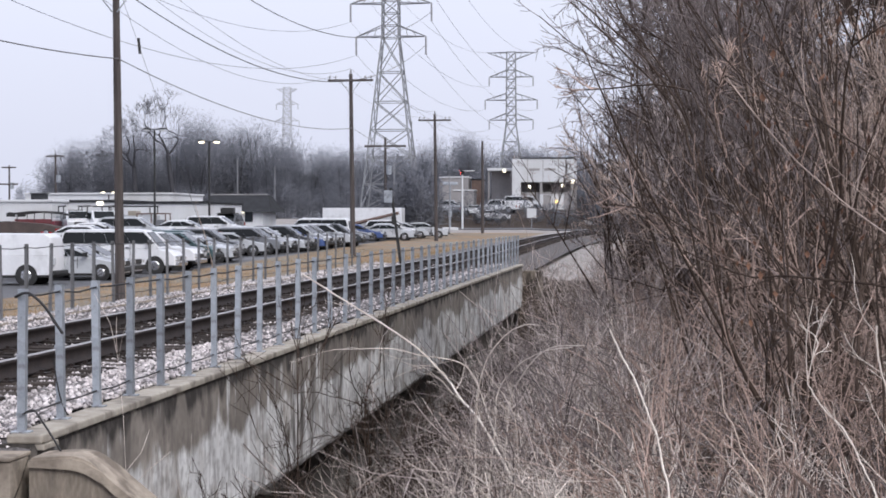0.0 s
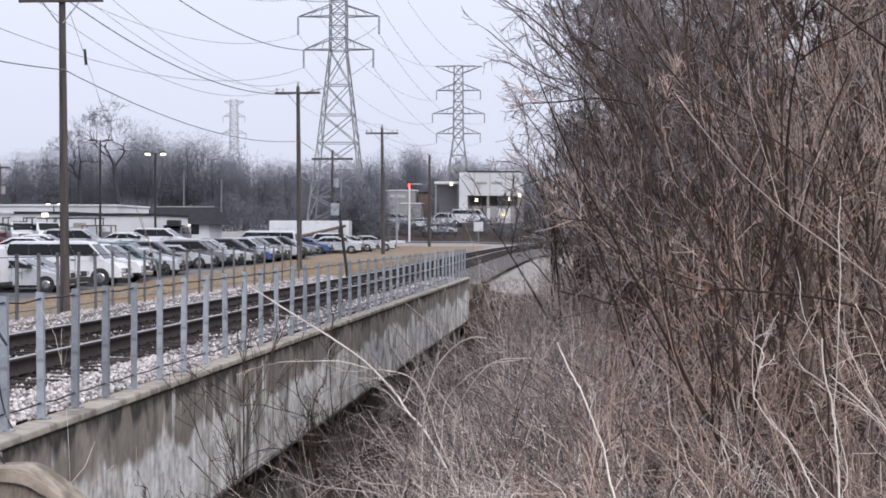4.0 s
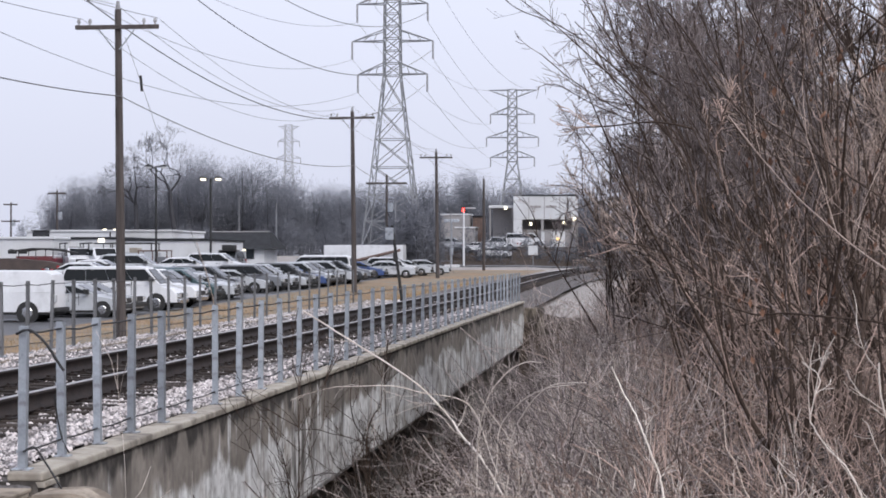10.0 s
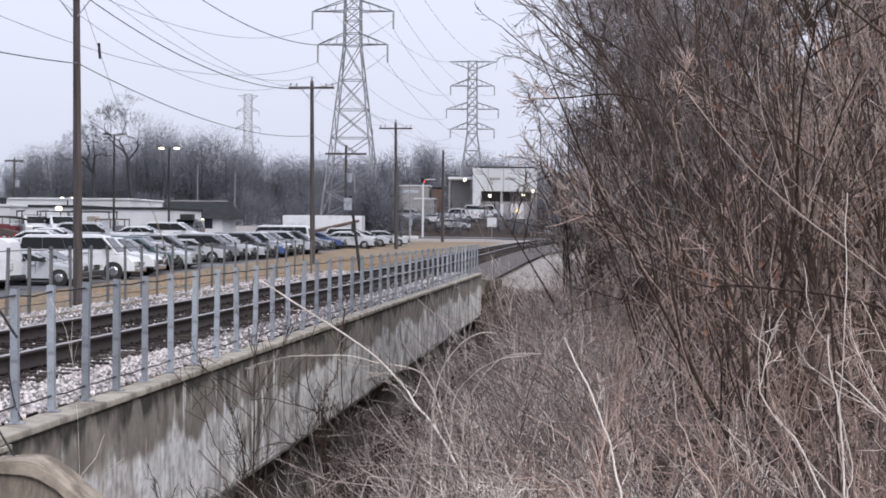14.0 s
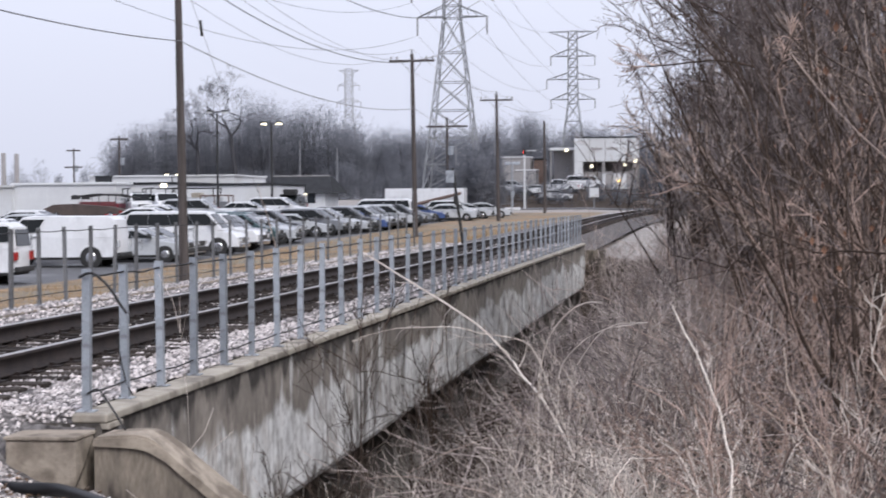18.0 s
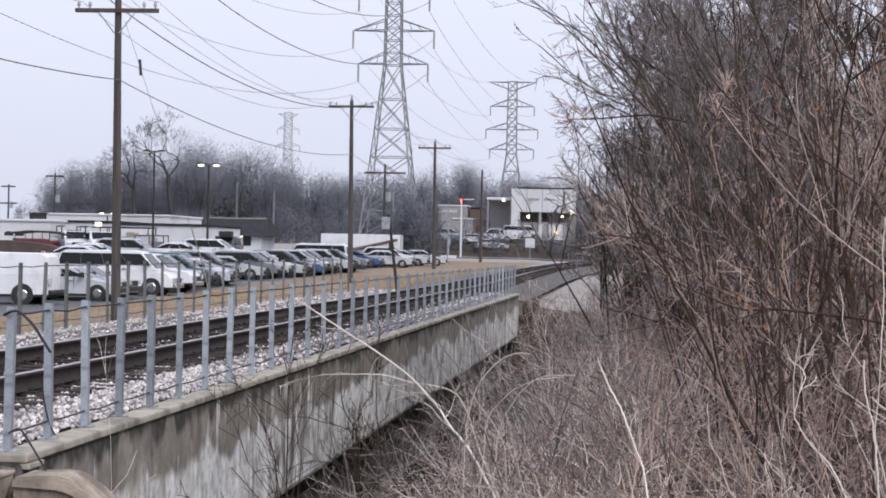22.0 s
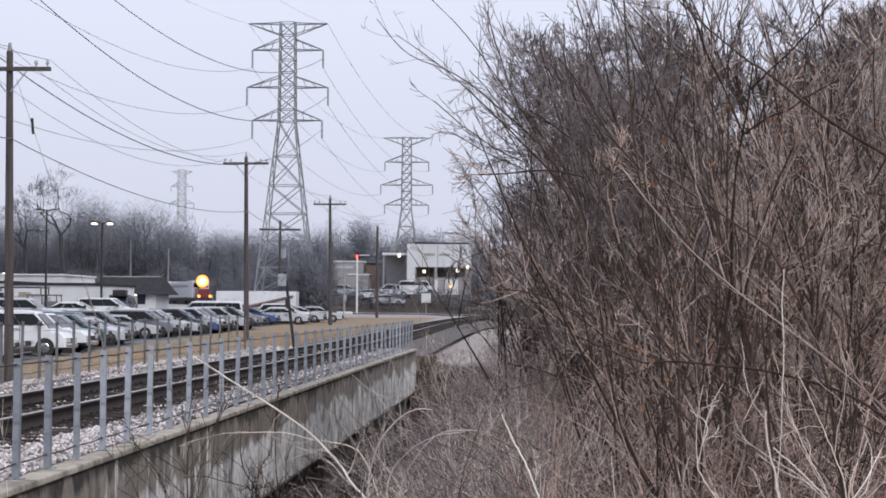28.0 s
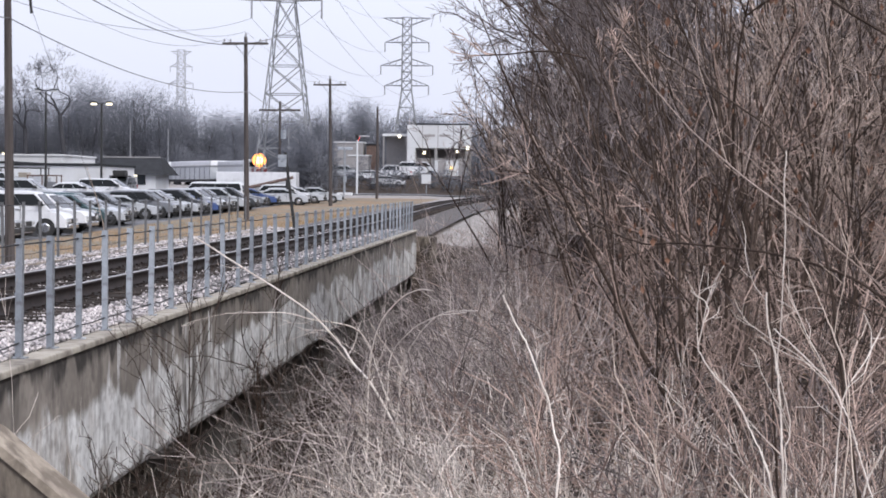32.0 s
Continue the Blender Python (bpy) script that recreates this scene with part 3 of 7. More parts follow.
def build_track():
    track = thing("railway_track", (0, 0, 0), "single railway track with rusty rails on wooden ties", "railway track", kind="structure")
    ys = np.concatenate([np.arange(-30, 72, 6.0), np.arange(72, 330, 6.0)])
    head = [(-0.033, 0), (-0.036, -0.007), (0.036, -0.007), (0.033, 0)]
    web = [(-0.036, -0.0075), (-0.036, -0.035), (-0.012, -0.05), (-0.012, -0.145), (-0.075, -0.165), (-0.075, -0.18), (0.075, -0.18), (0.075, -0.165), (0.012, -0.145), (0.012, -0.05), (0.036, -0.035), (0.036, -0.0075)]
    for rx in RAIL_X:
        base = None
        for name, prof, mat in (("rail", web, RUST), ("rail_head", head, RAIL_HEAD)):
            k = len(prof)
            V = np.array([[(rx + rail_curve(y) + px, y, RAIL_Z + track_height(y) + pz) for px, pz in prof] for y in ys])
            idx = np.arange(len(ys) * k).reshape(len(ys), k)
            nxt = np.roll(idx, -1, axis=1)
            q = np.stack([idx[:-1], nxt[:-1], nxt[1:], idx[1:]], -1).reshape(-1, 4)
            base = link_mesh(name, from_arrays(name, V, q), mat, base or track)
    bm = boxed(-1.3, 1.3, -0.115, 0.115, -0.17, 0.0, 0.012)
    tie_mesh = bpy.data.meshes.new("tie")
    bm.to_mesh(tie_mesh), bm.free()
    tie_mesh.materials.append(TIE_WOOD)
    bm = bmesh.new()
    for s in (-0.755, 0.755):
        box(bm, s - 0.17, s + 0.17, -0.09, 0.09, 0.002, 0.016)
        for dx in (-0.1, 0.1):
            box(bm, s + dx - 0.02, s + dx + 0.02, -0.03, 0.03, 0.016, 0.045)
    plate_mesh = bpy.data.meshes.new("tie_plates")
    bm.to_mesh(plate_mesh), bm.free()
    plate_mesh.materials.append(RUST)
    rng = random.Random(7)
    cx = sum(RAIL_X) / 2
    for i in range(290):
        y = 9.0 + i * 0.5 + rng.gauss(0, 0.02)
        t = new("tie", tie_mesh)
        t.parent = track
        t.matrix_basis = pose(cx + float(rail_curve(y)) + rng.gauss(0, 0.02), y, RAIL_Z - 0.197 + float(track_height(y)) + rng.gauss(0, 0.006), 0, 0, rng.gauss(0, 0.8))
        if i < 140:
            p = new("tie_plate", plate_mesh)
            p.parent = t
    bm = bmesh.new()
    for i in range(300):
        y = 154.2 + i * 0.55
        box(bm, cx + float(rail_curve(y)) - 1.3, cx + float(rail_curve(y)) + 1.3, y - 0.11, y + 0.11, RAIL_Z - 0.36 + float(track_height(y)), RAIL_Z - 0.197 + float(track_height(y)))
    tagged(part("far_ties", bm, TIE_WOOD, track), kind="stuff")


build_track()


def ballast_height(x, y):
    """The ballast bed: flat between the ties, falling to the kerbs on the bridge and to the ground elsewhere."""
    x, y = np.asarray(x, float), np.asarray(y, float)
    x = x - rail_curve(y)
    tz = track_height(y)
    z = 0.03 - 0.02 * step(-5.6, -4.9, x) + 0.004 * (np.abs(x + 6.8) < 1.35)
    out = 1 - step(13.2, 14.0, y) * (1 - step(71.6, 72.4, y))
    z = z - out * (0.51 * step(-5.7, -4.6, x)) - 0.35 * out * (1 - step(-10.6, -9.2, x))
    z = z - 0.5 * out * step(-4.4, -3.5, x)
    return z + tz


def lay_ballast():
    xs, ys = np.arange(-10.6, -3.3, 0.1), np.unique(np.concatenate([np.arange(6, 75, 0.25), np.arange(75, 330, 3.0), np.arange(-40, 6, 4)]))
    X, Y = np.meshgrid(xs, ys)
    on = (Y > BRIDGE_Y0) & (Y < BRIDGE_Y1)
    X = np.where(on, np.clip(X, -9.56, -4.685), np.where(Y > 12.6, np.minimum(X, -4.5), X)) + rail_curve(Y)
    rng = np.random.default_rng(3)
    Z = ballast_height(X, Y) + rng.normal(0, 0.008, X.shape)
    nx, ny = len(xs), len(ys)
    idx = np.arange(nx * ny).reshape(ny, nx)
    quads = np.stack([idx[:-1, :-1], idx[:-1, 1:], idx[1:, 1:], idx[1:, :-1]], -1).reshape(-1, 4)
    bed = link_mesh("ballast_bed", from_arrays("ballast_bed", np.stack([X, Y, Z], -1), quads, True), BALLAST_BED)
    tagged(bed, "bed of grey crushed stone under the track", "ballast", kind="structure")
    # loose crushed stones
    n = 32000
    y = 8.5 + 62 * rng.random(n) ** 2.1
    x = rng.uniform(-10.0, -4.64, n)
    x, y = np.concatenate([x, rng.uniform(-7.2, -3.2, 11000), rng.uniform(-6.4, -4.66, 7000)]), np.concatenate([y, rng.uniform(11.0, 14.2, 11000), rng.uniform(13.8, 24, 7000)])
    n = len(x)
    cx = sum(RAIL_X) / 2
    gap = np.abs((y - 9.0) / 0.5 - np.round((y - 9.0) / 0.5)) * 0.5
    on_tie = (np.abs(x - cx) < 1.36) & ((gap < 0.125) & (rng.random(n) < 0.97) | (rng.random(n) < 0.15))
    on_rail = (np.abs(x - RAIL_X[0]) < 0.12) | (np.abs(x - RAIL_X[1]) < 0.12)
    block = (x > -5.05) & (y > 13.24) & (y < 13.76)
    keep = ~on_tie & ~on_rail & ~block & (x < -4.66 + 0.9 * (y < 13.2))
    x, y = x[keep], y[keep]
    x, y = np.concatenate([x, rng.uniform(-10.04, -9.5, 5000)]), np.concatenate([y, 14 + 45 * rng.random(5000) ** 1.4])
    n = len(x)
    size = rng.uniform(0.012, 0.029, n) * np.where(y < 15, 0.8, 1.0) * (1 + 0.012 * np.clip(y - 20, 0, 60))
    z = np.where((x < -9.5) & (y > BRIDGE_Y0), 0.062, ballast_height(x, y)) + size * 0.25
    far = y > 30
    for name, pick in (("ballast_stones", ~far), ("ballast_stones", far)):
        scatter_stones(name, rng, x[pick], y[pick], z[pick], size[pick], pick is far)


def scatter_stones(name, rng, x, y, z, size, plain):
    """Angular stones lying at the given places; plain ones have fewer faces."""
    n = len(x)
    ico = np.array([(0, 0, 1), (0.9, 0, 0.3), (0.25, 0.85, 0.35), (-0.7, 0.5, 0.3), (-0.7, -0.5, 0.35), (0.3, -0.85, 0.3), (0.7, 0.5, -0.5), (-0.3, 0.8, -0.5), (-0.85, 0, -0.5), (-0.3, -0.8, -0.5), (0.7, -0.5, -0.5)])
    tri = np.array([(0, 1, 2), (0, 2, 3), (0, 3, 4), (0, 4, 5), (0, 5, 1), (1, 6, 2), (2, 7, 3), (3, 8, 4), (4, 9, 5), (5, 10, 1), (2, 6, 7), (3, 7, 8), (4, 8, 9), (5, 9, 10), (1, 10, 6)])
    if plain:
        ico = np.array([(0, 0, 1), (0.9, 0, 0), (0, 0.9, 0), (-0.9, 0, 0), (0, -0.9, 0)])
        tri = np.array([(0, 1, 2), (0, 2, 3), (0, 3, 4), (0, 4, 1)])
    a = rng.uniform(0, 6.28, n)
    S = ico[None] * rng.uniform(0.45, 1.4, (n, len(ico), 3)) * size[:, None, None]
    tilt = rng.uniform(-0.7, 0.7, n)
    S = np.stack([S[..., 0], S[..., 1] * np.cos(tilt)[:, None] - S[..., 2] * np.sin(tilt)[:, None], S[..., 1] * np.sin(tilt)[:, None] + S[..., 2] * np.cos(tilt)[:, None]], -1)
    V = np.stack([S[..., 0] * np.cos(a)[:, None] - S[..., 1] * np.sin(a)[:, None] + x[:, None], S[..., 0] * np.sin(a)[:, None] + S[..., 1] * np.cos(a)[:, None] + y[:, None], S[..., 2] + z[:, None]], -1)
    F = tri[None] + (np.arange(n) * len(ico))[:, None, None]
    stones = link_mesh("ballast_stones", from_arrays(name, V, F.reshape(-1, 3)), STONE)
    tagged(stones, "loose angular grey and pinkish crushed stones", "ballast", kind="stuff")


lay_ballast()


# ---- bare winter growth ----
def unit(v):
    return v / (np.linalg.norm(v, axis=-1, keepdims=True) + 1e-9)


def shoots(rng, base, way, length, seg, wobble, lift):
    """Polylines that wander from their bases; lift bends them up (or down, if negative)."""
    P, d = [np.asarray(base, float)], unit(np.asarray(way, float))
    drift = rng.normal(0, wobble * 0.6, d.shape)
    for _ in range(seg):
        d = unit(d + rng.normal(0, wobble, d.shape) + drift + np.array([0, 0, lift]) / seg)
        P.append(P[-1] + d * (np.asarray(length)[:, None] / seg))
    return np.stack(P, 1)


def taper(r0, r1, P):
    s = np.linspace(0, 1, P.shape[1])[None, :]
    return np.asarray(r0, float).reshape(-1, 1) * (1 - s) + np.asarray(r1, float).reshape(-1, 1) * s


def sprouts(rng, P, R, count, t0, t1, spread, ratio, seg=3, wobble=0.2, lift=0.2, thin=0.55, tip=0.0012):
    """Side shoots on the polylines P: where they start, which way, how long."""
    N, S, _ = P.shape
    i = rng.integers(0, N, count)
    u = rng.uniform(t0, t1, count) * (S - 1)
    j = np.minimum(u.astype(int), S - 2)
    f = (u - j)[:, None]
    at = P[i, j] * (1 - f) + P[i, j + 1] * f
    along = unit(P[i, j + 1] - P[i, j])
    side = unit(np.cross(along, rng.normal(0, 1, (count, 3))))
    ang = rng.normal(spread, 0.2, count)[:, None]
    way = along * np.cos(ang) + side * np.sin(ang)
    whole = np.linalg.norm(P[:, -1] - P[:, 0], axis=1)[i]
    length = whole * ratio * rng.uniform(0.5, 1.3, count) * (1.15 - 0.55 * u / (S - 1))
    r = np.maximum((R[i, j] * (1 - f[:, 0]) + R[i, j + 1] * f[:, 0]) * thin, tip * 1.3)
    Q = shoots(rng, at, way, length, seg, wobble, lift)
    return Q, taper(r, np.full(count, tip), Q)


def bare_tree(name, at, tall, stems, seed, label, category="tree", counts=(40, 260, 1600), girth=0.012, lean=(0, 0), fan=0.35, wood=None, twig=None,
              ratios=(0.5, 0.42, 0.4), tip=0.0015, spreads=(0.6, 0.7, 0.7), lift=(0.5, 0.3, 0.2), start=0.25, group="", fine=2, wander=(0.06, 0.13, 0.16)):
    """A leafless tree or shrub: stems from one root, limbs, branches and twigs."""
    rng = np.random.default_rng(seed)
    root = thing(name, at, label, category, group)
    base = np.zeros((stems, 3))
    base[:, :2] = rng.normal(0, 0.03 * tall * (stems > 1), (stems, 2))
    base[:, 2] = -0.15
    way = np.stack([rng.normal(lean[0], fan, stems), rng.normal(lean[1], fan, stems), np.ones(stems)], -1)
    length = tall * rng.uniform(0.7, 1.05, stems)
    P0 = shoots(rng, base, way, length, 9, wander[0], 0.25)
    R0 = taper(length * girth, length * girth * 0.18, P0)
    P1, R1 = sprouts(rng, P0, R0, counts[0], start, 0.95, spreads[0], ratios[0], 6, wander[1], lift[0], 0.6, tip * 2)
    P2, R2 = sprouts(rng, P1, R1, counts[1], 0.15, 1.0, spreads[1], ratios[1], 4, wander[2], lift[1], 0.6, tip * 1.3)
    P3, R3 = sprouts(rng, P2, R2, counts[2], 0.1, 1.0, spreads[2], ratios[2], fine, 0.22, lift[2], 0.6, tip)
    for k in range(stems):
        v, q = tubes(P0[k:k + 1], R0[k:k + 1], 7)
        link_mesh("trunk" if stems == 1 else "stem", from_arrays("trunk", v, q, True), wood or BARK, root)
    v, q = tubes(P1, R1, 4)
    tagged(link_mesh("limbwork", from_arrays("limbwork", v, q, True), wood or BARK, root), kind="stuff")
    v, q = joined([tubes(P2, R2, 3), tubes(P3, R3, 3)])
    link_mesh("crown", from_arrays("crown", v, q), twig or TWIG, root)
    return root


def thicket(name, label, seed, n, region, tall, mat, per=3, r=(0.002, 0.0045), lean=0.35, arch=-0.2, wobble=0.14, extra=None, twig_ratio=0.35, tip=0.0011, bends=2, kinks=4):
    """A tangle of thin stems with side twigs over a stretch of ground. region gives x, y for random numbers."""
    rng = np.random.default_rng(seed)
    x, y = region(rng, n)
    base = np.stack([x, y, height(x, y) - 0.05], -1)
    length = rng.uniform(*tall, n)
    if extra is not None:
        length = length * extra(x, y)
    way = np.stack([rng.normal(0, lean, n), rng.normal(0, lean, n), np.ones(n)], -1)
    P = shoots(rng, base, way, length, kinks, wobble, arch)
    rad = rng.uniform(*r, n)
    R = taper(rad, rad * 0.4, P)
    Q, RQ = sprouts(rng, P, R, n * per, 0.2, 1.0, 0.7, twig_ratio, bends, 0.22, 0.55, 0.6, tip)
    v, w = joined([tubes(P, R, 3), tubes(Q, RQ, 3)])
    ob = link_mesh(name, from_arrays(name, v, w), mat)
    return tagged(ob, label, "brush", kind="stuff")


def gully_brush(rng, n):
    y = 15.5 + 52 * rng.random(n) ** 1.7
    return rng.uniform(-4.2, 0.6, n), y


def bank_brush(rng, n):
    y = 9.0 + 42.5 * rng.random(n) ** 1.4
    x = -0.1 - 0.028 * y + (2.2 + 0.24 * y) * rng.random(n) ** 0.85
    return x, y


def near_bank(rng, n):
    y = rng.uniform(8.6, 14.0, n)
    return 0.04 * y + 0.26 * y * rng.random(n), y


def front_brush(rng, n):
    y = rng.uniform(5.2, 12, n)
    return -1.35 + 0.09 * (12 - y) + rng.random(n) * 3.7, y


def weed_bank(rng, n):
    y = rng.uniform(6.8, 12.0, n)
    return -0.9 + 0.06 * y + rng.random(n) ** 0.8 * 0.25 * y, y


def upper_bank(rng, n):
    y = rng.uniform(24, 56, n)
    return 0.07 * y + 0.2 * y * rng.random(n), y


def by_wing_wall(rng, n):
    return rng.uniform(-4.2, -2.9, n), rng.uniform(14.4, 19.5, n)


def gully_near(rng, n):
    y = 14.8 + 36 * rng.random(n) ** 1.5
    return rng.uniform(-3.7, 0.3, n), y


def open_gully(rng, n):
    y = 10.5 + 40 * rng.random(n) ** 1.4
    return rng.uniform(-2.1, 0.3, n), y


def gully_front(rng, n):
    y = 10.5 + 26 * rng.random(n) ** 1.3
    return -3.8 + 0.7 * np.clip(15.2 - y, 0, 5) + rng.random(n) * (4.0 - 0.35 * np.clip(15.2 - y, 0, 5)), y


def low_by_the_bridge(x, y):
    """Growth stays low towards the bridge and rises up the bank."""
    return np.clip(0.45 + 0.35 * (x + 0.1 + 0.028 * y), 0.4, 1.0)


def canes(name, label, seed, n, region, tall, mat, r):
    """Arching canes that rise and bow over."""
    rng = np.random.default_rng(seed)
    x, y = region(rng, n)
    base = np.stack([x, y, height(x, y) - 0.05], -1)
    a = rng.uniform(0, 6.28, n)
    way = np.stack([0.5 * np.cos(a), 0.5 * np.sin(a), np.ones(n)], -1)
    P = shoots(rng, base, way, rng.uniform(*tall, n), 9, 0.07, -1.5)
    rad = rng.uniform(*r, n)
    R = taper(rad, rad * 0.35, P)
    Q, RQ = sprouts(rng, P, R, n * 3, 0.3, 1.0, 0.6, 0.25, 3, 0.15, 0.1, 0.6, 0.0012)
    v, w = joined([tubes(P, R, 4), tubes(Q, RQ, 3)])
    tagged(link_mesh(name, from_arrays(name, v, w, True), mat), label, "brush", kind="stuff")


def bridge_end(rng, n):
    y = rng.uniform(69.5, 96, n)
    return np.where(y < 76, rng.uniform(-4.6, 3.0, n), rng.uniform(-1.4, 4.5, n)), y


def gully_side(rng, n):
    y = 15.5 + 50 * rng.random(n) ** 1.5
    return -4.25 + 1.5 * rng.random(n), y


thicket("underbrush", "dense bare brown brush covering the bank", 12, 2600, bank_brush, (0.9, 2.4), TWIG_RED, 5, (0.004, 0.009), 0.5, -0.2, 0.36, low_by_the_bridge, tip=0.003)
thicket("underbrush", "pale grey dry brush mixed into the bank", 14, 900, bank_brush, (0.5, 1.5), TWIG_PALE, 4, (0.003, 0.007), 0.55, -0.25, 0.38, low_by_the_bridge, tip=0.0028)
# dark backing: the shade between the near stalks, given as dark twigs
thicket("underbrush", "brush coloured dark as the shaded gaps behind the near weeds", 28, 520, near_bank, (0.6, 1.5), TWIG_DARK, 6, (0.003, 0.007), 0.5, -0.2, 0.36, tip=0.0024)
thicket("dry_weeds", "bleached dry weed stalks in the foreground", 13, 850, front_brush, (0.45, 0.95), STALK, 6, (0.002, 0.0038), 0.45, -0.15, 0.34, twig_ratio=0.25, tip=0.0018, kinks=6)
thicket("dry_weeds", "bleached twiggy weeds on the near bank", 24, 1300, weed_bank, (0.45, 0.95), STALK_DULL, 10, (0.0022, 0.0042), 0.5, -0.15, 0.34, twig_ratio=0.27, tip=0.002, kinks=6)
thicket("underbrush", "tall brown brush high up the bank", 25, 1500, upper_bank, (1.6, 3.4), TWIG, 6, (0.007, 0.014), 0.3, -0.1, 0.26, tip=0.005, bends=1)
thicket("dry_weeds", "pale dry weeds growing by the wing wall", 26, 120, by_wing_wall, (1.2, 2.6), STALK_DULL, 6, (0.0022, 0.005), 0.35, -0.1, 0.3, twig_ratio=0.3, tip=0.002)
thicket("dry_weeds", "grey dry weed stalks in the foreground", 15, 900, front_brush, (0.5, 1.1), TWIG_PALE, 6, (0.002, 0.0045), 0.5, -0.25, 0.36, twig_ratio=0.27, tip=0.002, kinks=6)
# darker, shorter copy of the gully brush, coloured for the shade low down
thicket("underbrush", "brush coloured dark as the shade deep in the gully", 27, 700, gully_near, (0.9, 2.0), TWIG_DARK, 6, (0.004, 0.009), 0.7, -0.3, 0.42, tip=0.0026, bends=2)
thicket("underbrush", "dense grey bare brush filling the gully under the bridge side", 19, 1150, gully_near, (1.2, 2.6), TWIG_GREY, 6, (0.004, 0.008), 0.75, -0.3, 0.45, tip=0.0024, bends=2)
thicket("underbrush", "tangle of bare brown stems in the gully", 11, 1200, gully_brush, (0.6, 1.5), TWIG, 5, (0.004, 0.008), 0.7, -0.3, 0.42, tip=0.0026, bends=1)
thicket("underbrush", "dark bare stems standing close to the bridge side", 21, 900, gully_side, (0.6, 1.9), BARK, 4, (0.004, 0.009), 0.5, -0.1, 0.3, tip=0.003)
thicket("underbrush", "low dark scrub at the end of the bridge", 22, 2200, bridge_end, (0.7, 1.9), TWIG_GREY, 4, (0.006, 0.012), 0.6, -0.1, 0.28, tip=0.004, bends=1)
thicket("dry_weeds", "pale dry weeds and thin stems across the gully", 18, 2300, gully_front, (0.6, 1.4), STALK_DULL, 6, (0.0028, 0.0055), 0.65, -0.25, 0.4, twig_ratio=0.27, tip=0.0022, kinks=6)
canes("bramble_canes", "pale arching bramble canes over the gully", 16, 70, open_gully, (1.0, 2.2), TWIG_PALE, (0.003, 0.006))
canes("bramble_canes", "brown arching canes over the bank", 17, 170, bank_brush, (1.6, 3.2), TWIG, (0.003, 0.007))

# shrubs up the bank, x, y, height, stems
for k, (x, y, tall, stems) in enumerate(((1.3, 15, 4.2, 4), (2.4, 17.5, 4.5, 3), (1.1, 20, 4.0, 5), (3.3, 20, 5.0, 3), (1.6, 25, 5.5, 4), (3.9, 26, 5.0, 2), (1.0, 29, 4.5, 5), (2.6, 32, 6.3, 2), (-0.3, 46, 4.0, 4),
                                         (3.4, 15, 4.4, 3), (0.8, 24, 3.6, 5), (4.6, 22, 5.0, 3), (-0.3, 37, 4.5, 4), (2.0, 22.5, 5.2, 4), (3.0, 28, 5.6, 3), 
                                         (4.3, 18.5, 5.2, 3), (1.9, 28.5, 5.2, 4), (4.2, 30, 5.2, 3), (3.3, 24, 5.4, 3), (1.75, 33, 6.5, 3), (1.5, 28, 5.6, 4), (4.6, 27, 5.0, 3), (2.8, 20.5, 5.2, 3))):
    tall = tall * (0.66 if x > 0.15 * y else 1.0)
    if y < 21:
        style = dict(counts=(10 + 3 * stems, 130, 850), twig=TWIG if k % 4 else TWIG_RED, fan=0.24, ratios=(0.4, 0.5, 0.45), lift=(0.55, 0.45, 0.35), wander=(0.08, 0.12, 0.15), spreads=(0.58, 0.58, 0.62), fine=2)
    else:
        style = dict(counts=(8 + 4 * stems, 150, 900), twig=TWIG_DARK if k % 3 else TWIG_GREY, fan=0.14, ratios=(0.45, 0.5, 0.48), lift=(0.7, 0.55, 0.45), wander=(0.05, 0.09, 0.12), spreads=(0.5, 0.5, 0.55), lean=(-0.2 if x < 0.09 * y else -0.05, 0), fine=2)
    bare_tree("shrub", (x, y, float(height(x, y))), tall, stems, 100 + k, "tall leafless shrub with many grey-brown twigs on the bank", "shrub", group="bank shrubs", girth=0.0056, tip=0.002 + 0.00006 * y, **style)
for k, (x, y, tall, lean) in enumerate(((1.25, 13.2, 3.9, -0.12), (2.0, 13.8, 3.2, 0.0), (1.7, 16.0, 4.6, -0.2), (2.7, 19.0, 5.0, -0.25), (1.0, 17.5, 3.6, -0.25), (3.6, 21.5, 5.2, -0.1))):
    bare_tree("shrub", (x, y, float(height(x, y))), tall, 4, 370 + k, "dark many-stemmed leafless shrub with long upward branches", "shrub", (18, 56, 120), group="bank shrubs", lean=(lean, 0), wood=BARK, twig=TWIG_DARK, girth=0.0045, tip=0.0022, fan=0.3, start=0.2, spreads=(0.5, 0.5, 0.55), ratios=(0.45, 0.45, 0.4), lift=(0.6, 0.45, 0.35), wander=(0.06, 0.1, 0.14), fine=2)
for k, (x, y, tall, lean) in enumerate(((5.0, 36, 6.4, -0.1), (6.4, 38, 5.0, 0.05), (3.6, 31, 6.6, 0.1))):
    bare_tree("tree", (x, y, float(height(x, y))), tall, 2, 360 + k, "dark leafless tree with open crooked limbs on the bank", "tree", (22, 110, 260), lean=(lean, 0), wood=BARK, twig=BARK, girth=0.009, tip=0.005, fan=0.3, start=0.3, spreads=(0.75, 0.7, 0.7), ratios=(0.45, 0.5, 0.45), lift=(0.4, 0.3, 0.3), wander=(0.1, 0.16, 0.2), fine=2, group="bank trees")
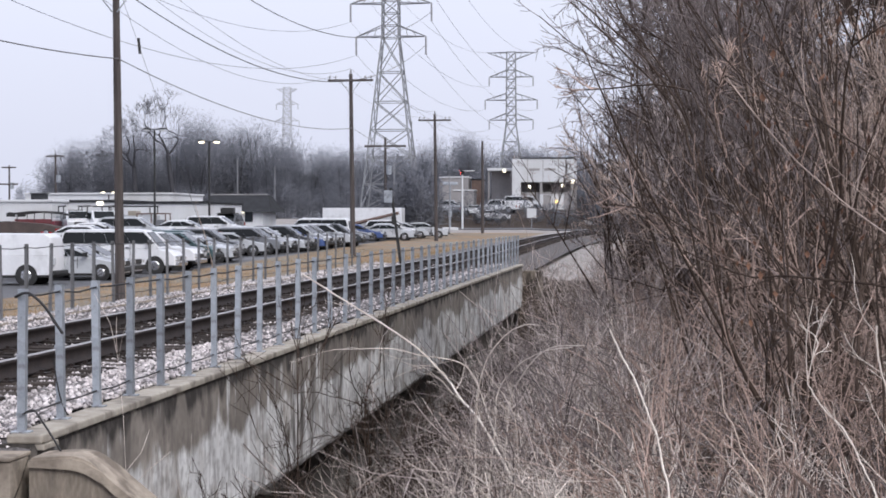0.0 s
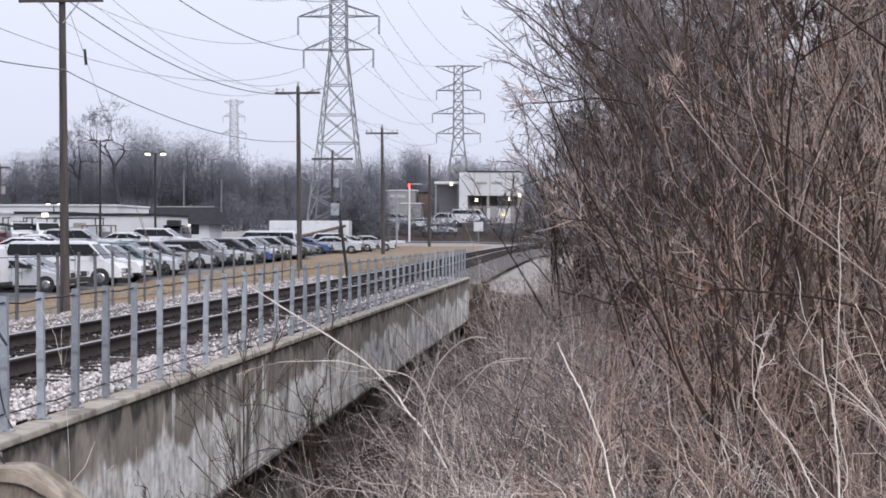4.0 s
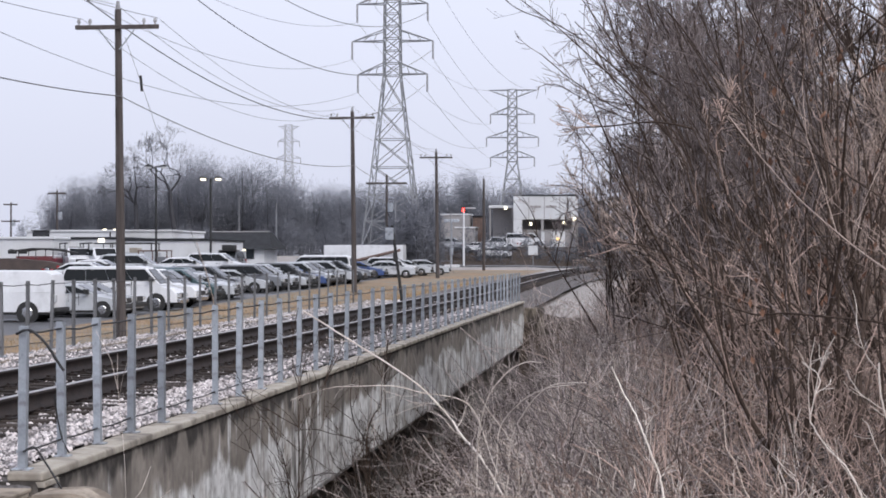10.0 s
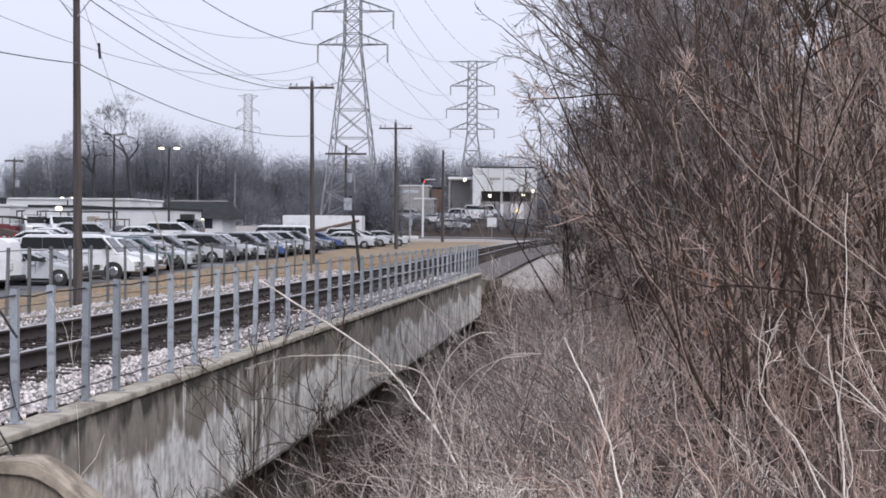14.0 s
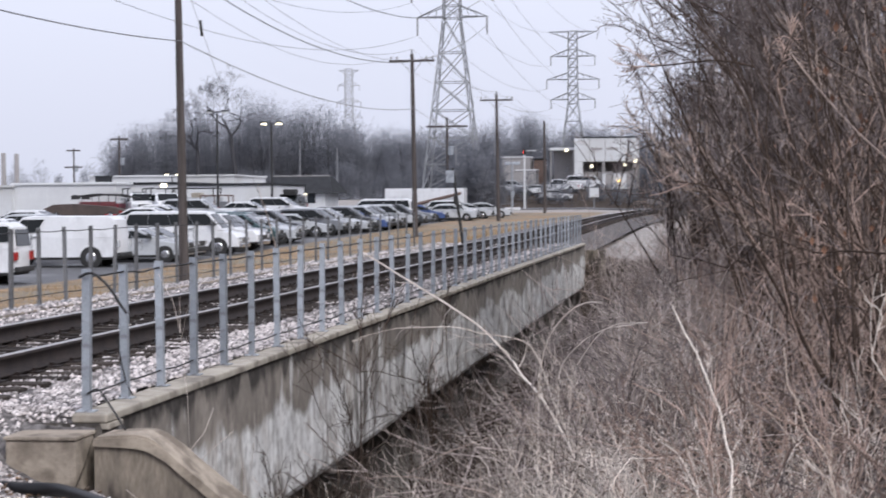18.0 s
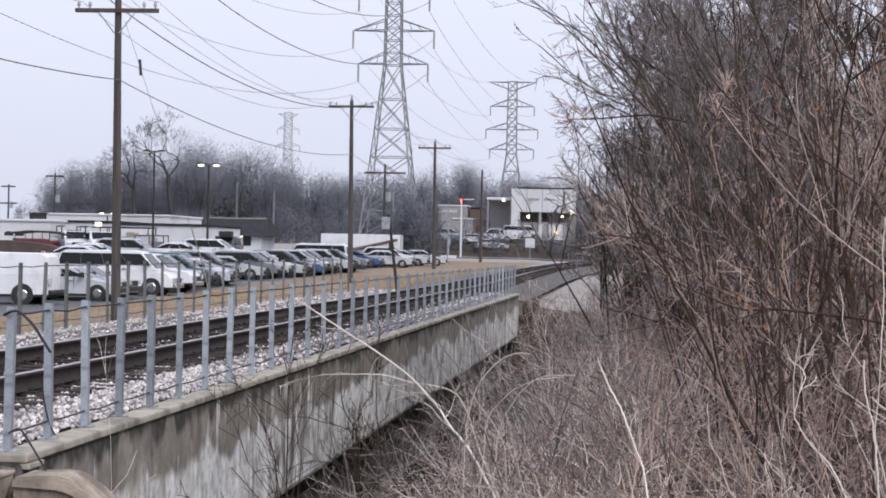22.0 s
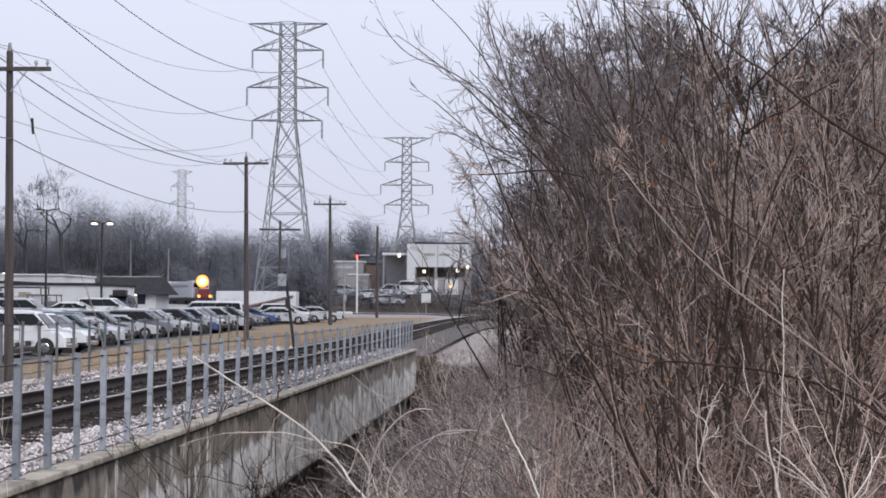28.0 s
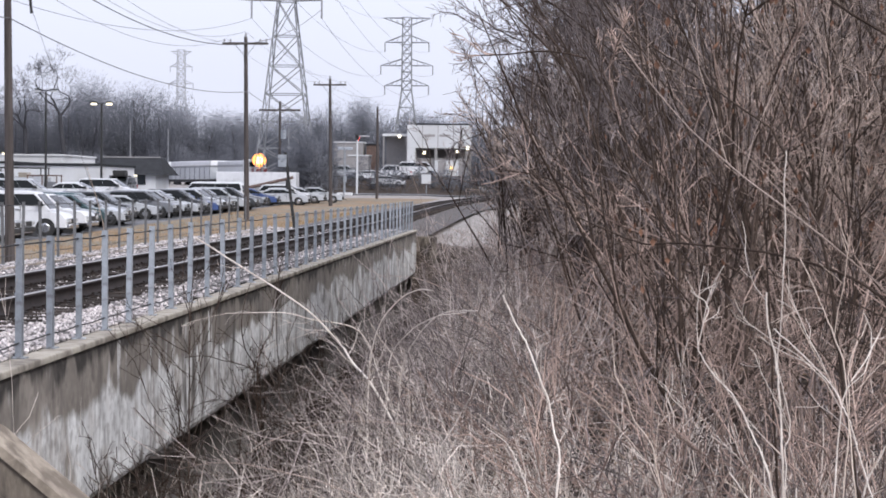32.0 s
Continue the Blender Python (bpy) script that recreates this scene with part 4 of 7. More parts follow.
bare_tree("tree", (1.4, 35.5, float(height(1.4, 35.5))), 7.4, 2, 300, "leafless tree with a wide crown of fine drooping twigs", "tree", (60, 900, 8500), lean=(-0.08, 0), ratios=(0.38, 0.42, 0.4), spreads=(0.95, 0.85, 0.85), lift=(0.25, -0.05, -0.3), girth=0.007, fan=0.1, fine=1, group="bank trees", tip=0.0034, twig=TWIG_DARK)
bare_tree("tree", (0.75, 36.8, float(height(0.75, 36.8))), 6.6, 2, 302, "leafless tree with a wide crown of fine drooping twigs", "tree", (60, 900, 8500), lean=(-0.03, 0), ratios=(0.38, 0.42, 0.4), spreads=(0.95, 0.85, 0.85), lift=(0.25, -0.05, -0.3), girth=0.007, fan=0.1, fine=1, group="bank trees", tip=0.0034, twig=TWIG_DARK)
for k, (x, y, tall) in enumerate(((6.0, 39, 3.4), (8.5, 36, 2.6), (7.4, 50, 4.0), (10.0, 44, 2.6), (4.2, 37, 5.4), (2.6, 36, 6.0))):
    bare_tree("tree", (x, y, float(height(x, y))), tall, 1 + k % 2, 310 + k, "leafless tree with grey twigs on the bank", "tree", (40, 320, 1900), twig=TWIG, girth=0.01, group="bank trees", fan=0.12, tip=0.0034, spreads=(0.8, 0.8, 0.8), start=0.15, fine=1)
for k, (x, y, tall) in enumerate(((-0.1, 40, 4.0), (-0.2, 50, 4.4), (0.2, 33, 3.8))):
    bare_tree("shrub", (x, y, float(height(x, y))), tall, 5, 140 + k, "leafless shrub at the edge of the gully", "shrub", (60, 300, 900), group="bank shrubs", twig=TWIG, girth=0.007, tip=0.0028, spreads=(0.5, 0.75, 0.8), fine=1, fan=0.16)
# a close stand of fine-twigged trees makes the dome behind the brush
for k, (x, y, tall) in enumerate(((2.2, 44, 8.6), (4.4, 46, 7.6), (6.6, 44, 3.8), (1.7, 51, 8.8), (3.4, 41, 7.6), (5.6, 41, 4.4), (8.0, 46, 3.2))):
    bare_tree("tree", (x, y, float(height(x, y))), tall, 3, 330 + k, "leafless tree with a dense crown of fine grey twigs", "tree", (60, 900, 8500), twig=TWIG_GREY if k % 2 else TWIG_DARK, girth=0.0065, group="bank trees", fan=0.1, wander=(0.04, 0.16, 0.2), tip=0.0046, spreads=(0.7, 0.75, 0.8),
              ratios=(0.34, 0.44, 0.5), lift=(0.7, 0.3, 0.2), start=0.08, fine=1)


# ---- single branches that stand out ----
def limb(name, label, category, points, r0, r1, mat, twigs, seed, ratio=0.3, lift=0.1, tip=0.0016, root=None):
    """One clear branch, stalk or sapling, with its side twigs. It starts at its root."""
    rng = np.random.default_rng(seed)
    pts = [np.array(p, float) for p in points]
    if root is not None:
        pts = [np.array((root[0], root[1], float(height(*root)) - 0.1))] + pts
    else:
        slope = (pts[0] - pts[2]) / (pts[2][2] - pts[0][2])
        foot = pts[0] + slope * 0.3
        while foot[2] > float(height(foot[0], foot[1])) - 0.05:
            slope = slope * np.array((0.75, 0.75, 1.0))
            foot = foot + slope * 0.15
        pts = [foot] + pts
    run = int(np.linalg.norm(pts[1] - pts[0]) / (1.2 * np.linalg.norm(pts[2] - pts[1])))
    pts = [pts[0] + (pts[1] - pts[0]) * f / (run + 1) for f in range(run + 1)] + pts[1:]
    P = smooth_line(pts, 6 * len(pts))
    P = P + np.cumsum(rng.normal(0, 0.0016, P.shape), 0)
    ob = thing(name, tuple(P[0]), label, category, "single " + name.replace("_", " ") + "s")
    P = (P - P[0])[None]
    R = taper([r0], [r1], P)
    v, q = tubes(P, R, 6)
    link_mesh("stem", from_arrays("stem", v, q, True), mat, ob)
    if twigs:
        Q, RQ = sprouts(rng, P, R, twigs, 0.25, 1.0, 0.6, ratio, 4, 0.14, lift, 0.5, tip)
        S, RS = sprouts(rng, Q, RQ, twigs * 3, 0.3, 1.0, 0.7, 0.4, 3, 0.18, lift, 0.6, tip * 0.8)
        for name, T, RT in (("branchwork", Q, RQ), ("twigwork", S, RS)):
            v, q = tubes(T, RT, 3)
            tagged(link_mesh(name, from_arrays(name, v, q, True), mat, ob), kind="stuff")
    return ob


limb("leaning_sapling", "thick pale leaning branch across the bank brush", "branch", [(1.34, 9.0, 1.38), (0.97, 9.4, 1.69), (0.72, 9.8, 1.98), (0.45, 10.2, 2.36)], 0.006, 0.003, TWIG, 8, 501, 0.25, root=(3.9, 8.4))
limb("leaning_sapling", "dark leaning sapling with buds", "branch", [(1.37, 9.2, 1.38), (1.2, 9.5, 1.84), (1.09, 9.6, 1.97), (0.58, 10.2, 2.38)], 0.012, 0.004, BARK, 8, 502, 0.25, root=(1.7, 8.9))
limb("seed_stem", "dark upright stem with a brown seed head", "plant", [(1.11, 9.6, 1.96), (1.09, 9.7, 2.19), (1.04, 9.8, 2.45)], 0.008, 0.004, BARK, 3, 503, 0.3, root=(1.3, 9.5))
limb("slim_tree", "slim dark upright tree trunk in the brush", "tree", [(0.92, 13.5, 0.96), (0.88, 13.5, 1.43), (0.8, 13.6, 2.03), (0.71, 13.8, 2.9), (0.65, 14.0, 3.83)], 0.013, 0.006, BARK, 18, 504, 0.16, 0.4, root=(0.95, 13.5))
limb("slim_tree", "dark tree trunk leaning towards the track", "tree", [(0.93, 17.0, 0.9), (0.5, 17.2, 2.06), (0.32, 17.4, 2.57), (-0.16, 17.6, 3.12), (-0.82, 18.0, 3.78), (-1.34, 18.3, 4.18)], 0.016, 0.003, BARK, 12, 505, 0.16, 0.4, root=(1.15, 17.0))
limb("slim_tree", "thin tree leaning up towards the track", "tree", [(0.75, 16.85, 1.2), (0.52, 16.95, 2.1), (0.28, 17.0, 2.8), (-0.23, 17.2, 3.48), (-0.65, 17.4, 4.07), (-0.97, 17.5, 4.4)], 0.013, 0.003, BARK, 10, 506, 0.16, 0.4, root=(0.9, 16.8))
limb("slim_tree", "thin tree with branches over the track side", "tree", [(0.62, 15.85, 1.4), (0.4, 15.9, 2.35), (0.07, 16.0, 2.9), (-0.31, 16.2, 3.27), (-0.71, 16.4, 3.58), (-1.12, 16.6, 3.78), (-1.41, 16.8, 4.11)], 0.012, 0.003, BARK, 8, 507, 0.16, 0.4, root=(0.75, 15.8))
limb("low_branch", "long dark branch hanging level through the brush", "branch", [(1.64, 9.0, 1.06), (1.25, 9.3, 1.24), (0.77, 9.6, 1.3), (0.54, 9.8, 1.3), (0.22, 10.0, 1.42)], 0.012, 0.004, BARK, 10, 508, 0.25, root=(2.9, 8.2))
limb("low_branch", "long dark bare branch reaching out of the brush", "branch", [(2.1, 8.4, 1.8), (1.32, 8.5, 2.4), (1.07, 8.5, 2.59), (0.93, 8.5, 2.68), (0.66, 8.55, 2.92)], 0.012, 0.003, BARK, 7, 511, 0.25, root=(2.9, 8.3))
limb("dead_branch", "thin bleached branch level over the gully", "branch", [(-1.39, 15.5, 0.38), (-1.73, 15.2, 0.51), (-1.97, 15.0, 0.58), (-2.42, 15.0, 0.56)], 0.0075, 0.003, STALK_WHITE, 5, 510, 0.3, root=(-0.79, 15.5))
limb("dead_branch", "bleached fallen branch leaning over the gully against the bridge", "branch", [(-0.72, 14.8, -0.85), (-0.83, 15.1, -0.75), (-0.96, 15.4, -0.69), (-1.12, 15.7, -0.43), (-1.36, 16.0, -0.09), (-1.54, 16.3, 0.05), (-1.69, 16.6, 0.2), (-1.97, 16.9, 0.43), (-2.27, 17.2, 0.6), (-2.73, 17.5, 0.85), (-3.18, 17.8, 1.09)], 0.0135, 0.007, STALK_WHITE, 14, 509, 0.12, 0.1, 0.0014, root=(-0.72, 14.8))
limb("dead_branch", "forked grey branch caught in the gully brush", "branch", [(-0.96, 15.2, -0.36), (-0.99, 15.28, -0.05), (-1.02, 15.36, 0.04), (-1.11, 15.44, 0.18), (-1.23, 15.52, 0.33), (-1.33, 15.6, 0.46)], 0.007, 0.004, STALK_PALE, 6, 512, 0.2, 0.1, 0.0014, root=(-0.95, 15.2))
limb("bramble_cane", "pale bramble cane bowing over the gully", "plant", [(-1.3, 15.0, 0.08), (-1.27, 14.92, 0.29), (-1.2, 14.84, 0.5), (-1.06, 14.76, 0.67), (-0.91, 14.68, 0.76), (-0.77, 14.6, 0.77)], 0.0075, 0.004, STALK_WHITE, 3, 540, 0.15, 0.1, 0.0014, root=(-1.35, 15.0))
limb("bramble_cane", "pale bramble cane bowing over the gully", "plant", [(-1.07, 14.6, 0.31), (-0.96, 14.5, 0.46), (-0.82, 14.4, 0.57), (-0.65, 14.3, 0.65), (-0.47, 14.2, 0.68)], 0.0065, 0.003, STALK_WHITE, 3, 541, 0.15, 0.1, 0.0014, root=(-1.26, 14.6))
limb("bramble_cane", "pale bramble cane bowing over the gully", "plant", [(-0.98, 14.4, 0.19), (-0.9, 14.3, 0.37), (-0.79, 14.2, 0.53), (-0.64, 14.1, 0.64), (-0.4, 14.0, 0.66)], 0.0065, 0.003, STALK_WHITE, 3, 542, 0.15, 0.1, 0.0014, root=(-1.12, 14.4))
limb("bramble_cane", "pale bramble cane bowing over the gully", "plant", [(-1.28, 15.0, 0.13), (-1.08, 15.05, 0.05), (-0.97, 15.1, -0.04)], 0.005, 0.004, STALK_PALE, 2, 543, 0.15, 0.1, 0.0014, root=(-1.63, 15.0))
limb("dry_stalk", "tall thick bleached dry stalk bending over", "plant", [(0.13, 8.3, 0.22), (0.14, 8.36, 0.37), (0.12, 8.41, 0.48), (0.09, 8.47, 0.61), (0.05, 8.53, 0.72), (-0.01, 8.59, 0.87), (-0.07, 8.64, 0.98), (-0.12, 8.7, 1.08)], 0.0075, 0.004, STALK_WHITE, 5, 526, 0.12, 0.1, 0.0014)
limb("dry_stalk", "bleached dry stalk bending over", "plant", [(-0.01, 7.9, 0.28), (-0.03, 7.95, 0.35), (-0.06, 8.0, 0.41), (-0.11, 8.05, 0.48), (-0.21, 8.1, 0.54)], 0.005, 0.002, STALK_WHITE, 3, 527, 0.15, 0.1, 0.0014)
limb("dry_stalk", "pale crooked dry weed stalk with side shoots", "plant", [(0.46, 7.4, 0.62), (0.4, 7.42, 0.7), (0.37, 7.44, 0.79), (0.33, 7.46, 0.86), (0.32, 7.48, 0.92), (0.31, 7.5, 1.0)], 0.004, 0.0018, STALK, 5, 521, 0.25, 0.1, 0.0014)
limb("dry_stalk", "pale crooked dry weed stalk with side shoots", "plant", [(0.84, 7.0, 0.6), (0.81, 7.03, 0.69), (0.77, 7.07, 0.77), (0.73, 7.1, 0.84), (0.67, 7.13, 0.91), (0.63, 7.17, 0.97), (0.61, 7.2, 1.01), (0.63, 7.23, 1.09), (0.65, 7.27, 1.16), (0.59, 7.3, 1.22)], 0.0055, 0.0018, STALK_WHITE, 7, 520, 0.2, 0.1, 0.0014)
limb("dry_stalk", "thick bleached dry weed stalk", "plant", [(0.86, 6.5, 0.65), (0.86, 6.52, 0.8), (0.85, 6.54, 0.91), (0.84, 6.56, 1.02), (0.82, 6.58, 1.12), (0.82, 6.6, 1.23)], 0.0055, 0.003, STALK_WHITE, 4, 522, 0.2, 0.1, 0.0014)
limb("dry_stalk", "tall thin bleached stalk", "plant", [(0.86, 6.4, 0.7), (0.89, 6.43, 0.75), (0.88, 6.46, 0.84), (0.85, 6.49, 0.97), (0.86, 6.51, 1.14), (0.87, 6.54, 1.37), (0.87, 6.57, 1.55), (0.88, 6.6, 1.68)], 0.0036, 0.0016, STALK_WHITE, 3, 523, 0.15, 0.1, 0.0014)
limb("dry_stalk", "bleached dry stalk leaning aside", "plant", [(1.04, 6.4, 0.81), (1.02, 6.5, 0.88), (0.97, 6.6, 0.95), (0.91, 6.7, 1.02), (0.84, 6.8, 1.08)], 0.004, 0.002, STALK_WHITE, 3, 524, 0.2, 0.1, 0.0014)
limb("dry_stalk", "bleached dry stalk leaning aside", "plant", [(1.04, 6.3, 0.83), (1.03, 6.35, 0.97), (1.0, 6.4, 1.08), (0.95, 6.45, 1.21), (0.9, 6.5, 1.32)], 0.0036, 0.0016, STALK, 4, 525, 0.2, 0.1, 0.0014)
limb("dry_stalk", "bleached forked dry stalk", "plant", [(1.03, 6.3, 0.9), (1.03, 6.33, 1.01), (1.06, 6.37, 1.08), (1.1, 6.4, 1.16)], 0.0034, 0.0016, STALK, 3, 528, 0.25, 0.1, 0.0014)
limb("dry_stalk", "bleached dry stalk leaning up the bank", "plant", [(0.99, 6.2, 0.58), (1.02, 6.27, 0.87), (1.09, 6.33, 0.99), (1.17, 6.4, 1.11)], 0.004, 0.002, STALK_WHITE, 4, 529, 0.25, 0.1, 0.0014)
for k, (x, y, tall) in enumerate(((0.85, 6.5, 1.5), (1.12, 6.6, 1.45), (0.6, 6.9, 1.15), (1.32, 6.8, 1.5), (0.42, 7.4, 1.05), (0.98, 7.6, 1.2))):
    bare_tree("dry_weed", (x, y, float(height(x, y))), tall, 4, 600 + k, "bleached branching dry weed on the near bank", "plant", (16, 34, 60), girth=0.0024, wood=STALK_WHITE, twig=STALK, fan=0.22, tip=0.0013, start=0.35, spreads=(0.5, 0.55, 0.6), lift=(0.6, 0.4, 0.3), ratios=(0.3, 0.4, 0.4), wander=(0.08, 0.12, 0.16), group="near dry weeds")
for k, (x, y, tall, stems) in enumerate(((-2.65, 16.2, 2.3, 3), (-3.3, 19.5, 2.4, 3), (-4.05, 19.0, 2.3, 4), (-4.0, 27.4, 2.9, 4), (-3.9, 29.7, 2.6, 4), (-3.9, 37.6, 2.6, 5), (-3.8, 33.5, 2.2, 4), (-2.0, 21.0, 2.2, 4))):
    bare_tree("sapling", (x, y, float(height(x, y))), tall, stems, 560 + k, "thin dark sapling growing against the bridge side", "shrub", (16 + 4 * stems, 70, 180), girth=0.0065, group="gully saplings", wood=BARK, twig=BARK, fan=0.28, tip=0.002)

limb("gully_sapling", "dark sapling with upward-fanning branches against the bridge side", "shrub", [(-3.72, 20.42, -1.34), (-3.72, 20.4, -0.95), (-3.72, 20.42, -0.6), (-3.73, 20.46, -0.29), (-3.74, 20.5, -0.08), (-3.74, 20.58, 0.16)], 0.016, 0.005, BARK, 22, 583, 0.5, 0.45, 0.0036, root=(-3.7, 20.4))
limb("gully_sapling", "dark sapling with upward-fanning branches against the bridge side", "shrub", [(-3.7, 19.9, -1.3), (-3.66, 19.7, -0.87), (-3.62, 19.2, -0.5), (-3.6, 18.4, -0.09), (-3.6, 17.8, 0.12)], 0.009, 0.004, BARK, 10, 584, 0.3, 0.45, 0.003, root=(-3.72, 20.3))
bare_tree("sapling", (-3.72, 17.2, float(height(-3.72, 17.2))), -0.6 - float(height(-3.72, 17.2)), 3, 576, "small dark weed growing at the foot of the bridge side", "shrub", (20, 60, 80), girth=0.004, group="gully saplings", wood=BARK, twig=BARK, fan=0.1, tip=0.002, start=0.5)
limb("gully_sapling", "dark crooked sapling stem against the bridge side", "shrub", [(-3.75, 26.1, -1.16), (-3.75, 25.77, -0.89), (-3.75, 24.77, -0.54), (-3.75, 24.46, -0.17), (-3.75, 24.76, 0.08), (-3.75, 25.27, 0.28)], 0.016, 0.005, BARK, 10, 580, 0.18, 0.4, 0.004, root=(-3.7, 26.1))
limb("gully_sapling", "dark forking branch against the bridge side", "shrub", [(-3.72, 25.57, -0.87), (-3.72, 26.26, -0.59), (-3.72, 27.01, -0.49), (-3.72, 27.09, -0.11), (-3.72, 27.39, 0.26)], 0.011, 0.005, BARK, 10, 581, 0.18, 0.4, 0.004, root=(-3.7, 26.1))
limb("gully_sapling", "dark upright sapling stem against the bridge side", "shrub", [(-3.7, 27.74, -1.18), (-3.7, 27.46, -0.76), (-3.7, 27.3, -0.28), (-3.7, 27.37, 0.11), (-3.7, 27.69, 0.41)], 0.013, 0.005, BARK, 10, 582, 0.18, 0.4, 0.004, root=(-3.65, 27.74))

limb("dry_reed", "pale bent reed leaning by the far fence", "plant", [(-10.0, 44.0, 0.4), (-9.92, 43.0, 1.17), (-9.9, 42.3, 1.6), (-9.9, 41.8, 1.95)], 0.014, 0.006, STALK, 2, 590, 0.1, root=(-10.35, 44.6))


def hanging_leaves(n):
    """Curled brown leaves left hanging in the brush."""
    rng = np.random.default_rng(77)
    y = rng.uniform(8.5, 16, n)
    c = np.stack([0.55 + 0.17 * y * rng.random(n), y, 1.0 + 0.2 * y * rng.random(n)], -1)
    L, W = rng.uniform(0.025, 0.06, n), rng.uniform(0.008, 0.018, n)
    a = rng.uniform(0, 6.28, n)
    u = np.stack([np.cos(a), np.sin(a), np.zeros(n)], -1)
    d = np.stack([rng.normal(0, 0.25, n), rng.normal(0, 0.25, n), -np.ones(n)], -1)
    fold = np.cross(u, d)
    V = np.stack([c, c + d * L[:, None] * 0.5 + u * W[:, None], c + d * L[:, None], c + d * L[:, None] * 0.5 - u * W[:, None], c + d * L[:, None] * 0.5 + fold * W[:, None] * 0.8], 1)
    k = np.arange(n)[:, None, None] * 5
    F = (np.array([(0, 1, 4), (1, 2, 4), (2, 3, 4), (3, 0, 4)])[None] + k).reshape(-1, 3)
    tagged(link_mesh("withered_leaves", from_arrays("withered_leaves", V, F), LEAF), "curled dark brown leaves hanging in the brush", "leaves", kind="stuff")


hanging_leaves(260)


# ---- far woods ----
def spikes(P, way, length, r):
    """Three-sided tapering twigs from the places P along the given ways."""
    way = unit(np.asarray(way, float))
    u = unit(np.cross(way, np.array([0.31, 0.87, 0.37])))
    w = np.cross(way, u)
    ring = [P + (u * math.cos(a) + w * math.sin(a)) * r[:, None] for a in (0, 2.094, 4.189)]
    V = np.stack(ring + [P + way * length[:, None]], 1)
    F = np.array([(0, 1, 3), (1, 2, 3), (2, 0, 3)])[None] + (np.arange(len(P)) * 4)[:, None, None]
    return V.reshape(-1, 3), F.reshape(-1, 3)


def far_wood(seed, n, xr, yr, top, label, twigs=900, size=0.015, mat=None, wide=(0.2, 0.32), low=0.1, core=130, even=0.86):
    """A belt of leafless trees far off: trunks, limbs and round crowns of fine twigs, as one mass. top gives the height of the crown line."""
    rng = np.random.default_rng(seed)
    x = np.linspace(*xr, n) + rng.normal(0, 0.35 * (xr[1] - xr[0]) / n, n)
    y = rng.uniform(*yr, n)
    g = height(x, y) - 0.3
    t = 1.17 * (top(x) - g) * rng.uniform(even, 1.0, n) * np.where(rng.random(n) < 0.25, 0.75, 1.0)
    base = np.stack([x, y, g], -1)
    trunk = shoots(rng, base, np.stack([rng.normal(0, 0.08, n), rng.normal(0, 0.08, n), np.ones(n)], -1), t * 0.8, 4, 0.04, 0.2)
    R0 = taper(t * 0.009, t * 0.002, trunk)
    P1, R1 = sprouts(rng, trunk, R0, n * 9, 0.2, 0.95, 0.75, 0.4, 2, 0.1, 0.5, 0.5, size)
    half_w, half_h = t * rng.uniform(*wide, n), t * (1 - low) / 2

    lobes = unit(rng.normal(0, 1, (n, 11, 3)))

    def in_crown(k, fill):
        i = rng.integers(0, n, k)
        d = lobes[i, rng.integers(0, lobes.shape[1], k)] * 0.62 + unit(rng.normal(0, 1, (k, 3))) * rng.random(k)[:, None] ** fill * 0.42
        q = 1.0
        p = base[i] + np.stack([0 * t[i], 0 * t[i], t[i] - half_h[i]], -1) + d * q * np.stack([half_w[i], half_w[i], half_h[i]], -1)
        p = p + rng.normal(0, 0.015, (k, 3)) * t[i][:, None]
        return p, d * 0.8 + rng.normal(0, 0.5, (k, 3)) + np.array([0, 0, 0.15])

    P, way = in_crown(n * twigs, 0.36)
    fine = spikes(P, way, rng.uniform(0.35, 1.0, len(P)), size * rng.uniform(1.1, 2.4, len(P)))
    P, way = in_crown(n * core, 0.9)
    P[:, 2] -= rng.uniform(0.5, 6.0, len(P))
    bulk = spikes(P, way, rng.uniform(1.4, 2.6, len(P)), size * rng.uniform(2.0, 4.0, len(P)))
    v, q = joined([tubes(trunk, R0, 4), tubes(P1, R1, 3)])
    far = thing("far_woods", (0, 0, 0), label, "trees", kind="stuff")
    tagged(link_mesh("limbwork", from_arrays("far_limbs", v, q), mat or FAR_BARK, far), kind="stuff")
    v, q = joined([fine, bulk])
    tagged(link_mesh("crowns", from_arrays("far_twigs", v, q), mat or HAZED_TWIG, far), kind="stuff")


def wood_height(x):
    """Height of the woods' crown line, from west to east."""
    return np.interp(x, [-138, -134, -131, -128.5, -127, -124.6, -122.7, -119.5, -115.6, -112, -106, -102, -99, -97, -93.4, -91, -88.3, -85, -83.3, -80, -78.2, -74.5, -70.7, -65.7, -60.7, -57.6, -53.3, -48, -42, -38, -33, -28, -23, -17],
                     [9.5, 10.4, 12, 12.7, 15.2, 17.5, 18.5, 19.4, 19.5, 20, 20.2, 20.6, 22.8, 23.8, 22.8, 21.3, 21.9, 22.5, 21.7, 19.4, 17.5, 16.7, 17.2, 16.3, 17.1, 17.8, 16.3, 17.8, 19, 19.2, 17.4, 17, 17.4, 16.2])


